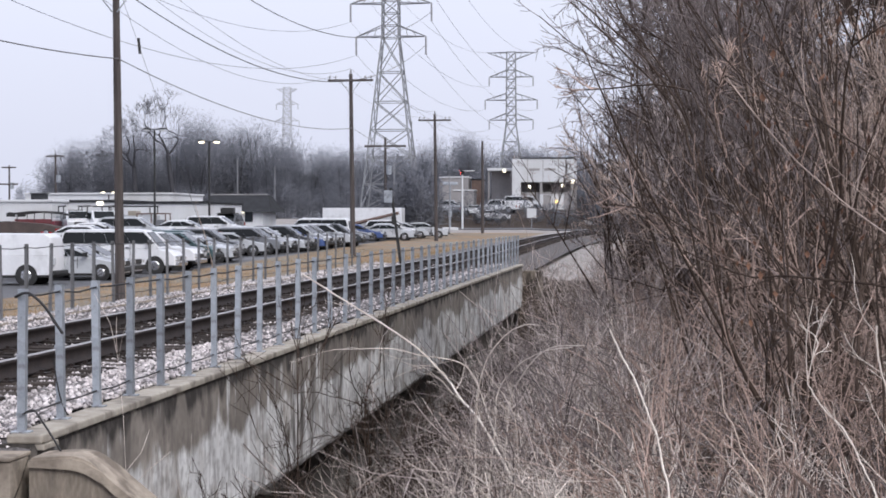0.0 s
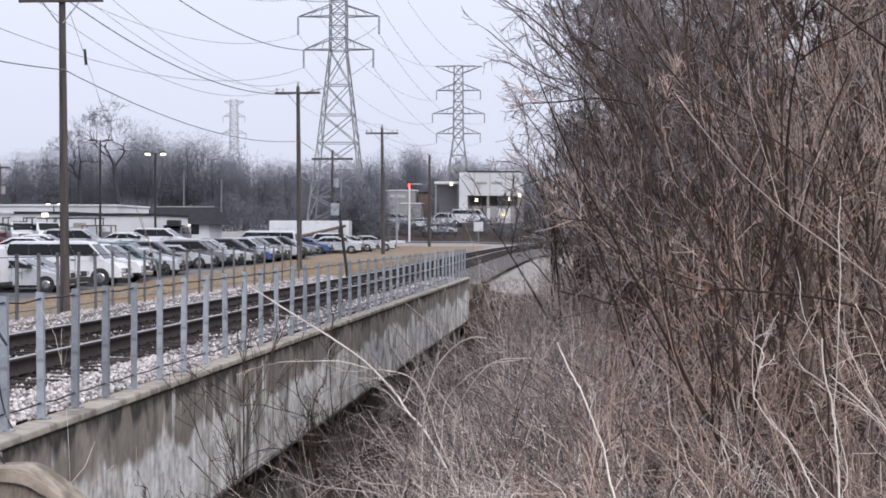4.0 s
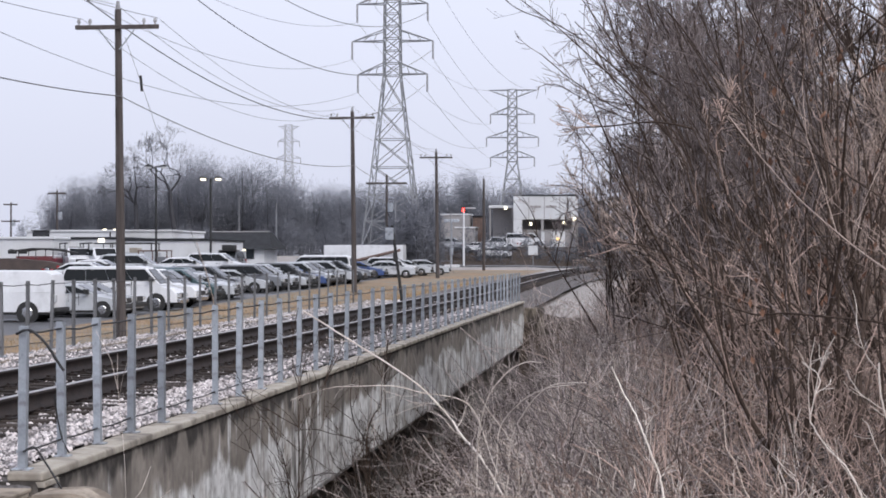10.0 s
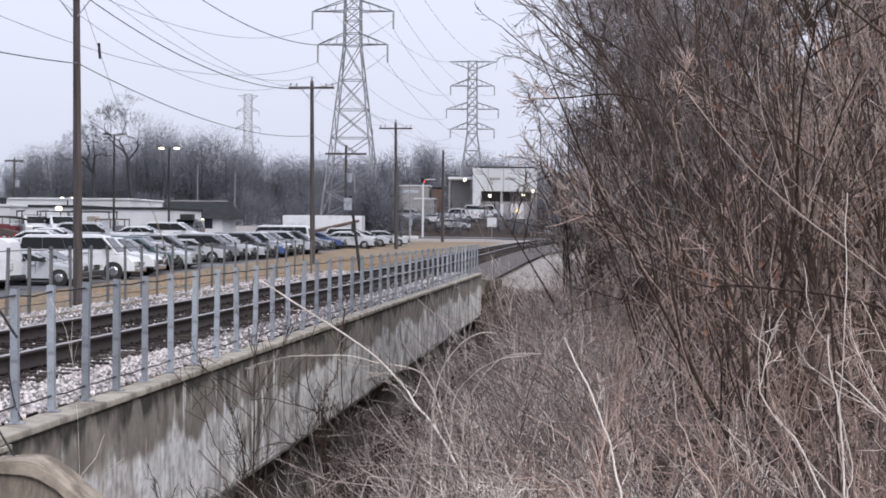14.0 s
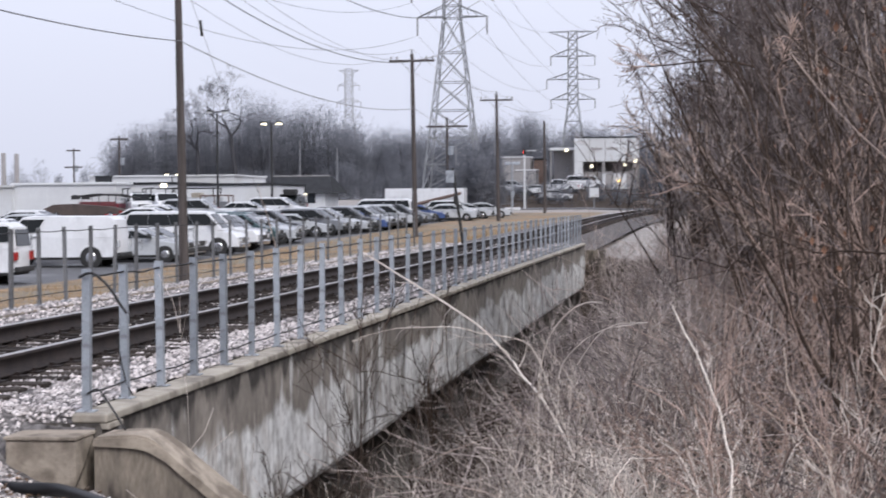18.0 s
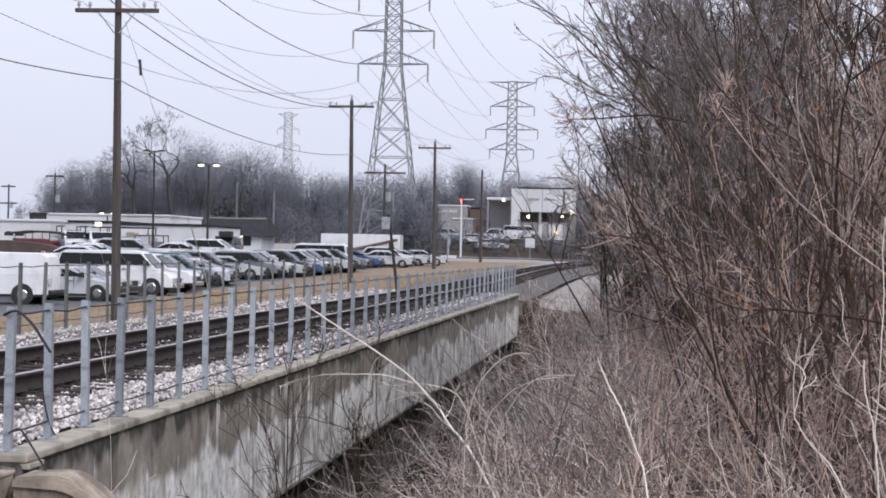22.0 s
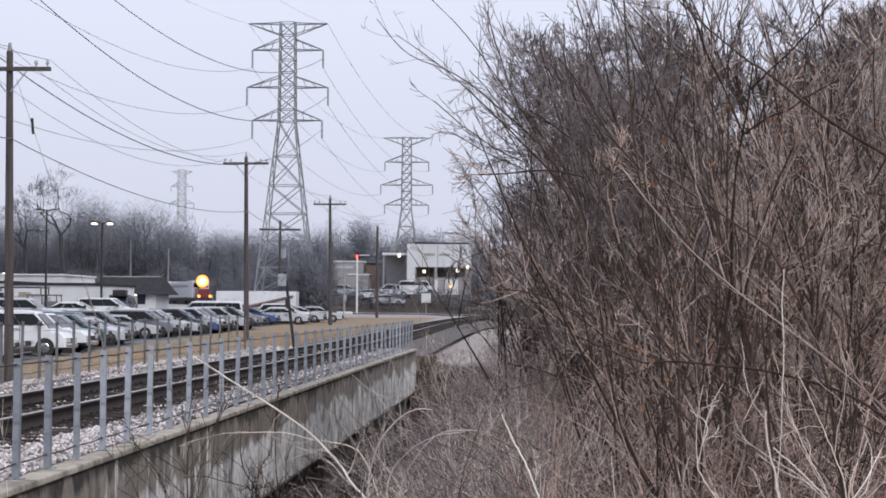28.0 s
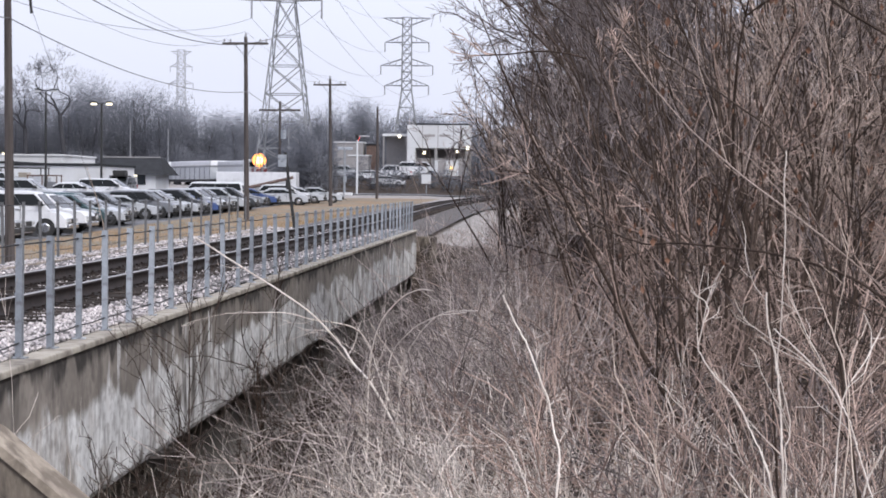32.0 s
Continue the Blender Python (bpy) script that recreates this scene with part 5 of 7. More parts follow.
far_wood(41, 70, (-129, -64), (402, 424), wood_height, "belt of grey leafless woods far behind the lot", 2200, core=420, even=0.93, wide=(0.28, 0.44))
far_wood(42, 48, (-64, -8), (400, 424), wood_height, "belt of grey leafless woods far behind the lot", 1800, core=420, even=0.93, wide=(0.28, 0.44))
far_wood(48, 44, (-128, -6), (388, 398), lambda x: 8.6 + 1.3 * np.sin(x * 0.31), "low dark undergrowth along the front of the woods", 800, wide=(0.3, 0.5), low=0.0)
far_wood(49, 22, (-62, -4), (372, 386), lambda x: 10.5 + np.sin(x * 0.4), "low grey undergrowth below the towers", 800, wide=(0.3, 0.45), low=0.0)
far_wood(43, 20, (-215, -120), (470, 510), lambda x: 11.5 + 2.0 * np.sin(x * 0.2), "low distant woods on the skyline", 450, 0.03, HAZED_PALE_TWIG)
far_wood(44, 40, (-120, 40), (470, 520), lambda x: 19.0 + 6.0 * np.exp(-((x + 93) / 7) ** 2) + 1.5 * np.sin(x * 0.17), "paler distant woods on the skyline", 450, 0.03, HAZED_PALE_TWIG)
far_wood(45, 14, (-30, -6), (318, 328), lambda x: 9.0 + 0 * x, "thin grey scrub behind the works", 420, 0.03, wide=(0.25, 0.4), low=0.0, core=60)
far_wood(47, 20, (-31.5, -9), (243, 262), lambda x: 4.6 + 0.8 * np.sin(x), "thin bare scrub on the rise beyond the crossing", 150, 0.022, wide=(0.25, 0.4), low=0.0, core=8)
far_wood(46, 11, (-25.0, -20.6), (187, 195), lambda x: 6.8 + 0 * x, "grey bare scrub standing before the tower's foot", 420, 0.02, wide=(0.12, 0.22), low=0.0, core=40)


def broad_tree(x, y, trunk_tall, reach, lean, seed, label):
    """A big leafless tree: a tall trunk that forks again and again into crooked limbs and a round open crown."""
    rng = np.random.default_rng(seed)
    at = np.array((x, y, float(height(x, y)) - 0.3))
    root = thing("tree", tuple(at), label, "tree")
    P = shoots(rng, np.zeros((1, 3)), np.array([(lean, 0.0, 1.0)]), np.array([trunk_tall]), 6, 0.03, 0.1)
    R = taper(np.array([0.6]), np.array([0.44]), P)
    v, q = tubes(P, R, 7)
    link_mesh("trunk", from_arrays("trunk", v, q, True), FAR_TRUNK, root)
    tips, ways, r = P[:, -1], unit(P[:, -1] - P[:, -2]), np.array([0.38])
    limbs, crown = [], []
    for step in range(7):
        forks = (3, 2, 3, 2, 3, 3, 3)[step]
        tips, r = np.repeat(tips, forks, 0), np.repeat(r, forks) * rng.uniform(0.55, 0.8, len(r) * forks)
        k = len(tips)
        turn = unit(rng.normal(0, 1, (k, 3)) * np.array((1, 1, 0.7)))
        ways = unit(np.repeat(ways, forks, 0) + turn * (0.85 if step else 0.95) + np.array((0, 0, 0.1)))
        length = reach * (0.36, 0.27, 0.22, 0.17, 0.13, 0.09, 0.07)[step] * rng.uniform(0.7, 1.3, k)
        Q = shoots(rng, tips, ways, length, 3 if step < 4 else 1, 0.2, 0.1)
        r = np.maximum(r, 0.02)
        (limbs if step < 3 else crown).append(tubes(Q, taper(r, np.maximum(r * 0.7, 0.015), Q), 4 if step < 3 else 3))
        tips, ways = Q[:, -1], unit(Q[:, -1] - Q[:, -2])
        r = r * 0.8
    for name, parts, wood in (("limbwork", limbs, FAR_TRUNK), ("crown", crown, FAR_BARK)):
        v, q = joined(parts)
        tagged(link_mesh(name, from_arrays(name, v, q), wood, root), kind="stuff")


broad_tree(-95.8, 386, 13.5, 11.5, -0.02, 411, "big leafless tree with a broad open crown above the far woods")
broad_tree(-104.6, 388, 11.0, 8.8, 0.03, 409, "leafless tree with a broad open crown above the far woods")


def fallen_leaves(n):
    """Curled dead leaves lying over the gully and the bank."""
    rng = np.random.default_rng(88)
    y = 9 + 32 * rng.random(n) ** 1.5
    x = rng.uniform(-3.6, 3.0, n)
    x = np.where(y < 14.5, np.maximum(x, -1.8), x)
    L = rng.uniform(0.025, 0.06, n)
    a = rng.uniform(0, 6.28, n)
    u = np.stack([np.cos(a), np.sin(a), rng.normal(0, 0.3, n)], -1) * L[:, None]
    w = np.stack([-np.sin(a), np.cos(a), rng.normal(0, 0.3, n)], -1) * L[:, None] * 0.55
    c = np.stack([x, y, height(x, y) + 0.02], -1)
    up = np.array([0, 0, 1.0]) * L[:, None] * rng.uniform(0.2, 0.6, (n, 1))
    V = np.stack([c - u, c + w + up, c + u, c - w + up, c], 1)
    k = np.arange(n)[:, None, None] * 5
    F = (np.array([(0, 4, 1), (1, 4, 2), (2, 4, 3), (3, 4, 0)])[None] + k).reshape(-1, 3)
    tagged(link_mesh("fallen_leaves", from_arrays("fallen_leaves", V, F), LEAF_DRY), "curled pale brown fallen leaves in the gully", "leaves", kind="stuff")


fallen_leaves(4500)


def track_litter(n):
    """Brown leaves and chips lying on the stones by the pedestal."""
    rng = np.random.default_rng(91)
    x, y = rng.uniform(-5.6, -3.1, n), rng.uniform(10.8, 13.2, n)
    P = np.stack([x, y, ballast_height(x, y) + 0.035], -1)
    a = rng.uniform(0, 6.28, n)
    way = np.stack([np.cos(a), np.sin(a), rng.normal(0, 0.25, n)], -1)
    v, q = spikes(P, way, rng.uniform(0.025, 0.09, n), rng.uniform(0.006, 0.016, n))
    tagged(link_mesh("track_litter", from_arrays("track_litter", v, q), LEAF_DRY), "brown leaves and wood chips on the ballast", "litter", kind="stuff")


track_litter(700)


def grass_strip(n):
    """Short dry grass along the lot's edge."""
    rng = np.random.default_rng(89)
    y = 24 + 110 * rng.random(n) ** 1.3
    x = -10.6 - 10.5 * rng.random(n)
    base = np.stack([x, y, height(x, y) - 0.02], -1)
    P = shoots(rng, base, np.stack([rng.normal(0, 0.5, n), rng.normal(0, 0.5, n), np.ones(n)], -1), rng.uniform(0.08, 0.26, n), 1, 0.2, -0.2)
    v, q = tubes(P, taper(np.full(n, 0.008), np.full(n, 0.002), P), 3)
    tagged(link_mesh("dry_grass", from_arrays("dry_grass", v, q), DRY_GRASS), "short dry orange-brown grass beside the lot", "grass", kind="stuff")


grass_strip(16000)


# ---- poles, towers and wires ----
def line_pole(x, y, top, arm_z, arm=2.83, lean=0.0, label="weathered wooden utility pole with one crossarm", transformer=False):
    z = float(west_height(y)) - 0.1
    p = thing("utility_pole", (x, y, z), label, "utility pole", "utility poles")
    h = top - z
    part("pole", rodded((0, 0, 0), (lean, 0, h), 0.17, 0.11, 12), POLE_WOOD, p, smooth=True)
    if arm:
        a = arm_z - z
        lx = lean * a / h
        arm_ob = part("crossarm", boxed(lx - arm / 2, lx + arm / 2, -0.2, -0.1, a - 0.07, a + 0.07, 0.01), POLE_WOOD, p)
        for s in (-1, 1):
            bm = bmesh.new()
            m = [(lx + s * 0.62, -0.16, a - 0.06), (lx + s * 0.08, -0.16, a - 0.75)]
            rod(bm, m[0], m[1], 0.022, sides=6)
            part("brace", bm, GALV, p)
            for d in (arm / 2 - 0.12, arm / 2 - 0.5):
                bm = rodded((lx + s * d, -0.15, a + 0.07), (lx + s * d, -0.15, a + 0.16), 0.03, 0.03)
                rod(bm, (lx + s * d, -0.15, a + 0.16), (lx + s * d, -0.15, a + 0.28), 0.07, 0.045)
                part("insulator", bm, PORCELAIN, arm_ob)
        part("insulator", rodded((lx, -0.02, h - 0.02), (lx, -0.02, h + 0.28), 0.09, 0.05), PORCELAIN, p)
    return p


POLES = ((-17.22, 62.0, 9.9, 9.3), (-17.75, 117.0, 10.75, 10.35), (-17.45, 162.5, 10.8, 10.3))
for x, y, top, arm_z in POLES:
    line_pole(x, y, top, arm_z, lean=-0.12)
line_pole(-16.85, 203.0, 10.2, 0, 0, 0.0, "weathered bare wooden pole without crossarm")


def lattice_tower(x, y, base_z, levels, arms, width_foot, width_waist, waist, top, label, r=0.09, turn=0.0, steel=TOWER_STEEL):
    """A square lattice mast: splayed legs to the waist, a narrow shaft above, and crossarms with insulators."""
    tw = thing("transmission_tower", (x, y, base_z), label, "transmission tower", "transmission towers", turn=turn)
    h_w, h_t = waist - base_z, top - base_z

    def half(z):
        return (width_foot + (width_waist - width_foot) * z / h_w) / 2 if z < h_w else (width_waist * (1 - 0.12 * (z - h_w) / (h_t - h_w))) / 2

    for sx in (-1, 1):
        for sy in (-1, 1):
            bm = rodded((sx * half(0), sy * half(0), 0), (sx * half(h_w), sy * half(h_w), h_w), r, r * 0.9, 4)
            rod(bm, (sx * half(h_w), sy * half(h_w), h_w), (sx * half(h_t), sy * half(h_t), h_t), r * 0.9, r * 0.8, 4)
            part("leg", bm, steel, tw)
    zs = list(np.concatenate([h_w * (1 - (1 - np.linspace(0, 1, levels)) ** 0.9 * 1.0), h_w + (h_t - h_w) * np.linspace(0, 1, 9)[1:]]))
    for face in range(4):
        bm = bmesh.new()
        rot = Matrix.Rotation(face * math.pi / 2, 4, "Z")
        for a, b in zip(zs[:-1], zs[1:]):
            ha, hb = half(a), half(b)
            rod(bm, rot @ Vector((-ha, -ha, a)), rot @ Vector((hb, -hb, b)), r * 0.55, sides=4)
            rod(bm, rot @ Vector((ha, -ha, a)), rot @ Vector((-hb, -hb, b)), r * 0.55, sides=4)
        for b in zs[1:]:
            rod(bm, rot @ Vector((-half(b), -half(b), b)), rot @ Vector((half(b), -half(b), b)), r * 0.5, sides=4)
        part("lattice", bm, steel, tw)
    tips = []
    for z, reach, drop in arms:
        z = z - base_z
        hw = half(z)
        for s in (-1, 1):
            bm = bmesh.new()
            rise = 1.15 if not drop == 0 else -1.2
            for sy in (-1, 1):
                rod(bm, (s * hw, sy * hw, z), (s * reach, 0, z), r * 0.7, sides=4)
                rod(bm, (s * hw, sy * hw, z + rise), (s * reach, 0, z), r * 0.6, sides=4)
            for u in (0.33, 0.66):
                xm = hw + (reach - hw) * u
                rod(bm, (s * xm, 0, z), (s * (hw + (reach - hw) * u * 0.7), 0, z + rise * (1 - u * 0.7)), r * 0.4, sides=4)
            arm = part("crossarm", bm, steel, tw)
            if drop:
                part("insulator", rodded((s * reach, 0, z), (s * reach, 0, z - drop), 0.11, 0.11, 6), PORCELAIN, arm)
            tips.append((s, z + base_z - drop, reach))
    return tips


T1 = (-26.25, 200.0)
ARMS1 = ((31.4, 4.2, 0), (28.6, 3.75, 1.9), (24.65, 4.3, 1.9), (21.15, 3.7, 1.9))
lattice_tower(*T1, 0.2, 8, ARMS1, 6.4, 1.75, 21.0, 31.5, "tall grey steel lattice transmission tower")
T2 = (-22.4, 330.0)
ARMS2 = ((30.9, 4.1, 0), (26.7, 3.8, 1.6), (22.7, 4.5, 1.6), (19.25, 3.8, 1.6))
lattice_tower(*T2, 1.2, 8, ARMS2, 6.4, 1.7, 18.5, 31.0, "tall grey steel lattice transmission tower", 0.1)
lattice_tower(-115.9, 620.0, 3.0, 8, ((45.5, 3.4, 0), (40.5, 3.6, 1.8), (35.0, 4.0, 1.8)), 12.0, 2.6, 30.0, 46.0, "grey steel lattice transmission tower far off in haze", 0.12, steel=HAZED_STEEL)


def wire(a, b, sag, r=0.016, n=24):
    w = line("power_line", sagging(a, b, sag, n), r, WIRE, None, "", 4)
    return tagged(w, "thin sagging overhead wire between poles", "wire", "overhead wires")


# line of wooden poles, carried on past the camera and to the far end
pts = [(-16.7, 10.0, 8.6)] + [(x, y, a + 0.28) for x, y, t, a in POLES] + [(-16.9, 215.0, 10.9)]
for dx, up, sag in ((-1.29, 0.0, 1.6), (-0.1, 0.45, 1.5), (1.29, 0.0, 1.4)):
    for (x0, y0, z0), (x1, y1, z1) in zip(pts[:-1], pts[1:]):
        wire((x0 + dx, y0 - 0.15, z0 + up), (x1 + dx, y1 - 0.15, z1 + up), sag if 20 < y0 < 100 else 0.7, 0.01)
guy = line("guy_wire", [(-17.13, 62.1, 8.99), (-17.36, 65.0, 7.74), (-15.3, 69.0, -1.0)], 0.008, WIRE, None, "", 4)
tagged(guy, "slack guy wire from the pole to the ground", "wire", "overhead wires")
strain = thing("strain_insulator", (-17.36, 65.0, 7.74), "dark strain insulator in the guy wire", "insulator")
part("body", rodded((-0.01, -0.02, 0.25), (0.03, 0.02, -0.3), 0.05, 0.05, 8), BLACK, strain, smooth=True)
# lower cable on the poles
low = [(-15.5, 10.0, 6.9), (-17.2, 61.8, 7.0), (-17.7, 116.8, 7.4), (-17.4, 162.3, 7.6)]
for a, b in zip(low[:-1], low[1:]):
    wire(a, b, 0.8, 0.018)
# high-voltage conductors from the towers, sagging over the lot and rising on past the camera: side, reach, height at the tower, fall, bend, radius
for side, reach, z0, fall, bend, r in ((1, 3.75, 27.7, 0.2154, 0.00142, 0.032), (1, 4.3, 23.75, 0.2252, 0.00153, 0.034), (1, 3.7, 20.25, 0.2242, 0.00148, 0.034), (-1, 3.75, 26.7, 0.1652, 0.00118, 0.018),
                                       (-1, 4.3, 22.75, 0.1665, 0.00116, 0.018), (-1, 3.7, 19.25, 0.1521, 0.00092, 0.018), (1, 4.2, 31.4, 0.1, 0.0006, 0.012), (-1, 4.2, 31.4, 0.1, 0.0006, 0.012)):
    yy = np.linspace(T1[1], 35, 50)
    dy = yy - T1[1]
    path = np.stack([T1[0] + side * reach + 0.03 * dy, yy, z0 + fall * dy + bend * dy ** 2], -1)
    tagged(line("power_line", path, r, WIRE, None, "", 4), "sagging high-voltage conductor from the tower", "wire", "overhead wires")
for (z, reach, drop), (z2, reach2, drop2) in zip(ARMS1, ARMS2):
    for s in (-1, 1):
        wire((T1[0] + s * reach, T1[1], z - drop), (T2[0] + s * reach2, T2[1], z2 - drop2), 3.2, 0.022)


# ---- vehicles ----
PAINTS = {k: paint(k + "_car_paint", c) for k, c in {"white": (0.78, 0.79, 0.82), "silver": (0.5, 0.52, 0.55), "grey": (0.2, 0.21, 0.23), "black": (0.045, 0.048, 0.054), "teal": (0.05, 0.1, 0.11),
                                                  "blue": (0.045, 0.085, 0.24), "red": (0.2, 0.018, 0.035), "beige": (0.42, 0.37, 0.3), "maroon": (0.16, 0.03, 0.035)}.items()}
# length, width, wheel radius, lower body (x, z), cabin (x, z), rear and front axle
SHAPES = {
    "sedan": (4.8, 1.84, 0.32, [(0, 0.3), (0, 0.72), (0.12, 0.96), (1.0, 1.0), (3.55, 0.95), (4.55, 0.78), (4.78, 0.6), (4.8, 0.3)], [(0.55, 0.97), (1.25, 1.4), (1.7, 1.46), (2.6, 1.45), (3.65, 0.93)], 1.0, 3.85),
    "suv": (4.75, 1.9, 0.36, [(0, 0.38), (0, 0.9), (0.06, 1.1), (3.6, 1.08), (4.5, 0.96), (4.72, 0.75), (4.75, 0.38)], [(0.06, 1.08), (0.4, 1.66), (0.8, 1.74), (2.8, 1.72), (3.75, 1.06)], 0.95, 3.8),
    "pickup": (5.9, 2.0, 0.4, [(0, 0.5), (0, 1.1), (0.03, 1.16), (4.6, 1.16), (5.65, 1.06), (5.88, 0.85), (5.9, 0.5)], [(2.1, 1.14), (2.25, 1.84), (2.6, 1.92), (3.8, 1.9), (4.65, 1.14)], 1.15, 4.75),
    "van": (5.7, 2.02, 0.38, [(0, 0.4), (0, 1.15), (0.02, 1.22), (4.7, 1.2), (5.45, 1.04), (5.68, 0.8), (5.7, 0.4)], [(0.02, 1.2), (0.12, 1.92), (0.4, 2.08), (3.7, 2.1), (4.1, 2.04), (4.85, 1.18)], 1.15, 4.6),
}


def side_profile(prof, y0, y1, inset=0.0, top=None):
    """Draws a profile of (x, z) points across the width, its upper points drawn in by inset."""
    bm = bmesh.new()
    zs = [z for _, z in prof]
    lo, hi = min(zs), max(zs)
    rings = []
    for y in (y0, y1):
        s = 1 if y == y0 else -1
        rings.append([bm.verts.new((x, y + s * inset * (z - lo) / (hi - lo), z)) for x, z in prof])
    bm.faces.new(rings[0]), bm.faces.new(rings[1][::-1])
    k = len(prof)
    for i in range(k):
        bm.faces.new((rings[0][i], rings[0][(i + 1) % k], rings[1][(i + 1) % k], rings[1][i]))
    return bm


def hull(prof, half, inset, plan=0.045, crown=0.025):
    """A body drawn along a side profile, bowed in plan, drawn in upwards and crowned across."""
    bm = bmesh.new()
    xs, zs = [x for x, _ in prof], [z for _, z in prof]
    xm, lo, hi = (min(xs) + max(xs)) / 2, min(zs), max(zs)
    rings = []
    for f in (-1.0, -0.93, -0.72, -0.35, 0.35, 0.72, 0.93, 1.0):
        e = abs(f)
        shrink, drop = 1 - plan * e ** 3 - 0.012 * (e > 0.95), 1 - crown * e ** 4 - 0.012 * (e > 0.95)
        rings.append([bm.verts.new((xm + (x - xm) * shrink, f * (half - inset * (z - lo) / (hi - lo)), lo + (z - lo) * drop)) for x, z in prof])
    bm.faces.new(rings[0]), bm.faces.new(rings[-1][::-1])
    k = len(prof)
    for a, b in zip(rings[:-1], rings[1:]):
        for i in range(k):
            bm.faces.new((a[i], a[(i + 1) % k], b[(i + 1) % k], b[i]))
    return bm


def wheel(x, y, r, parent):
    s = -1 if y < 0 else 1
    m = Matrix.Translation((x, y, r)) @ Matrix.Rotation(math.pi / 2, 4, "X")
    bm = bmesh.new()
    bmesh.ops.create_cone(bm, cap_ends=True, segments=18, radius1=r, radius2=r, depth=0.22, matrix=m)
    bmesh.ops.bevel(bm, geom=[e for e in bm.edges if len(e.link_faces) == 2 and any(len(f.verts) > 4 for f in e.link_faces)], offset=0.03, segments=2, affect="EDGES")
    tyre = part("wheel", bm, BLACK, parent, smooth=True)
    bm = bmesh.new()
    bmesh.ops.create_cone(bm, cap_ends=True, segments=16, radius1=r * 0.62, radius2=r * 0.5, depth=0.03, matrix=Matrix.Translation((x, y + s * 0.118, r)) @ Matrix.Rotation(s * -math.pi / 2, 4, "X"))
    part("rim", bm, CHROME, tyre, "dull metal rim")


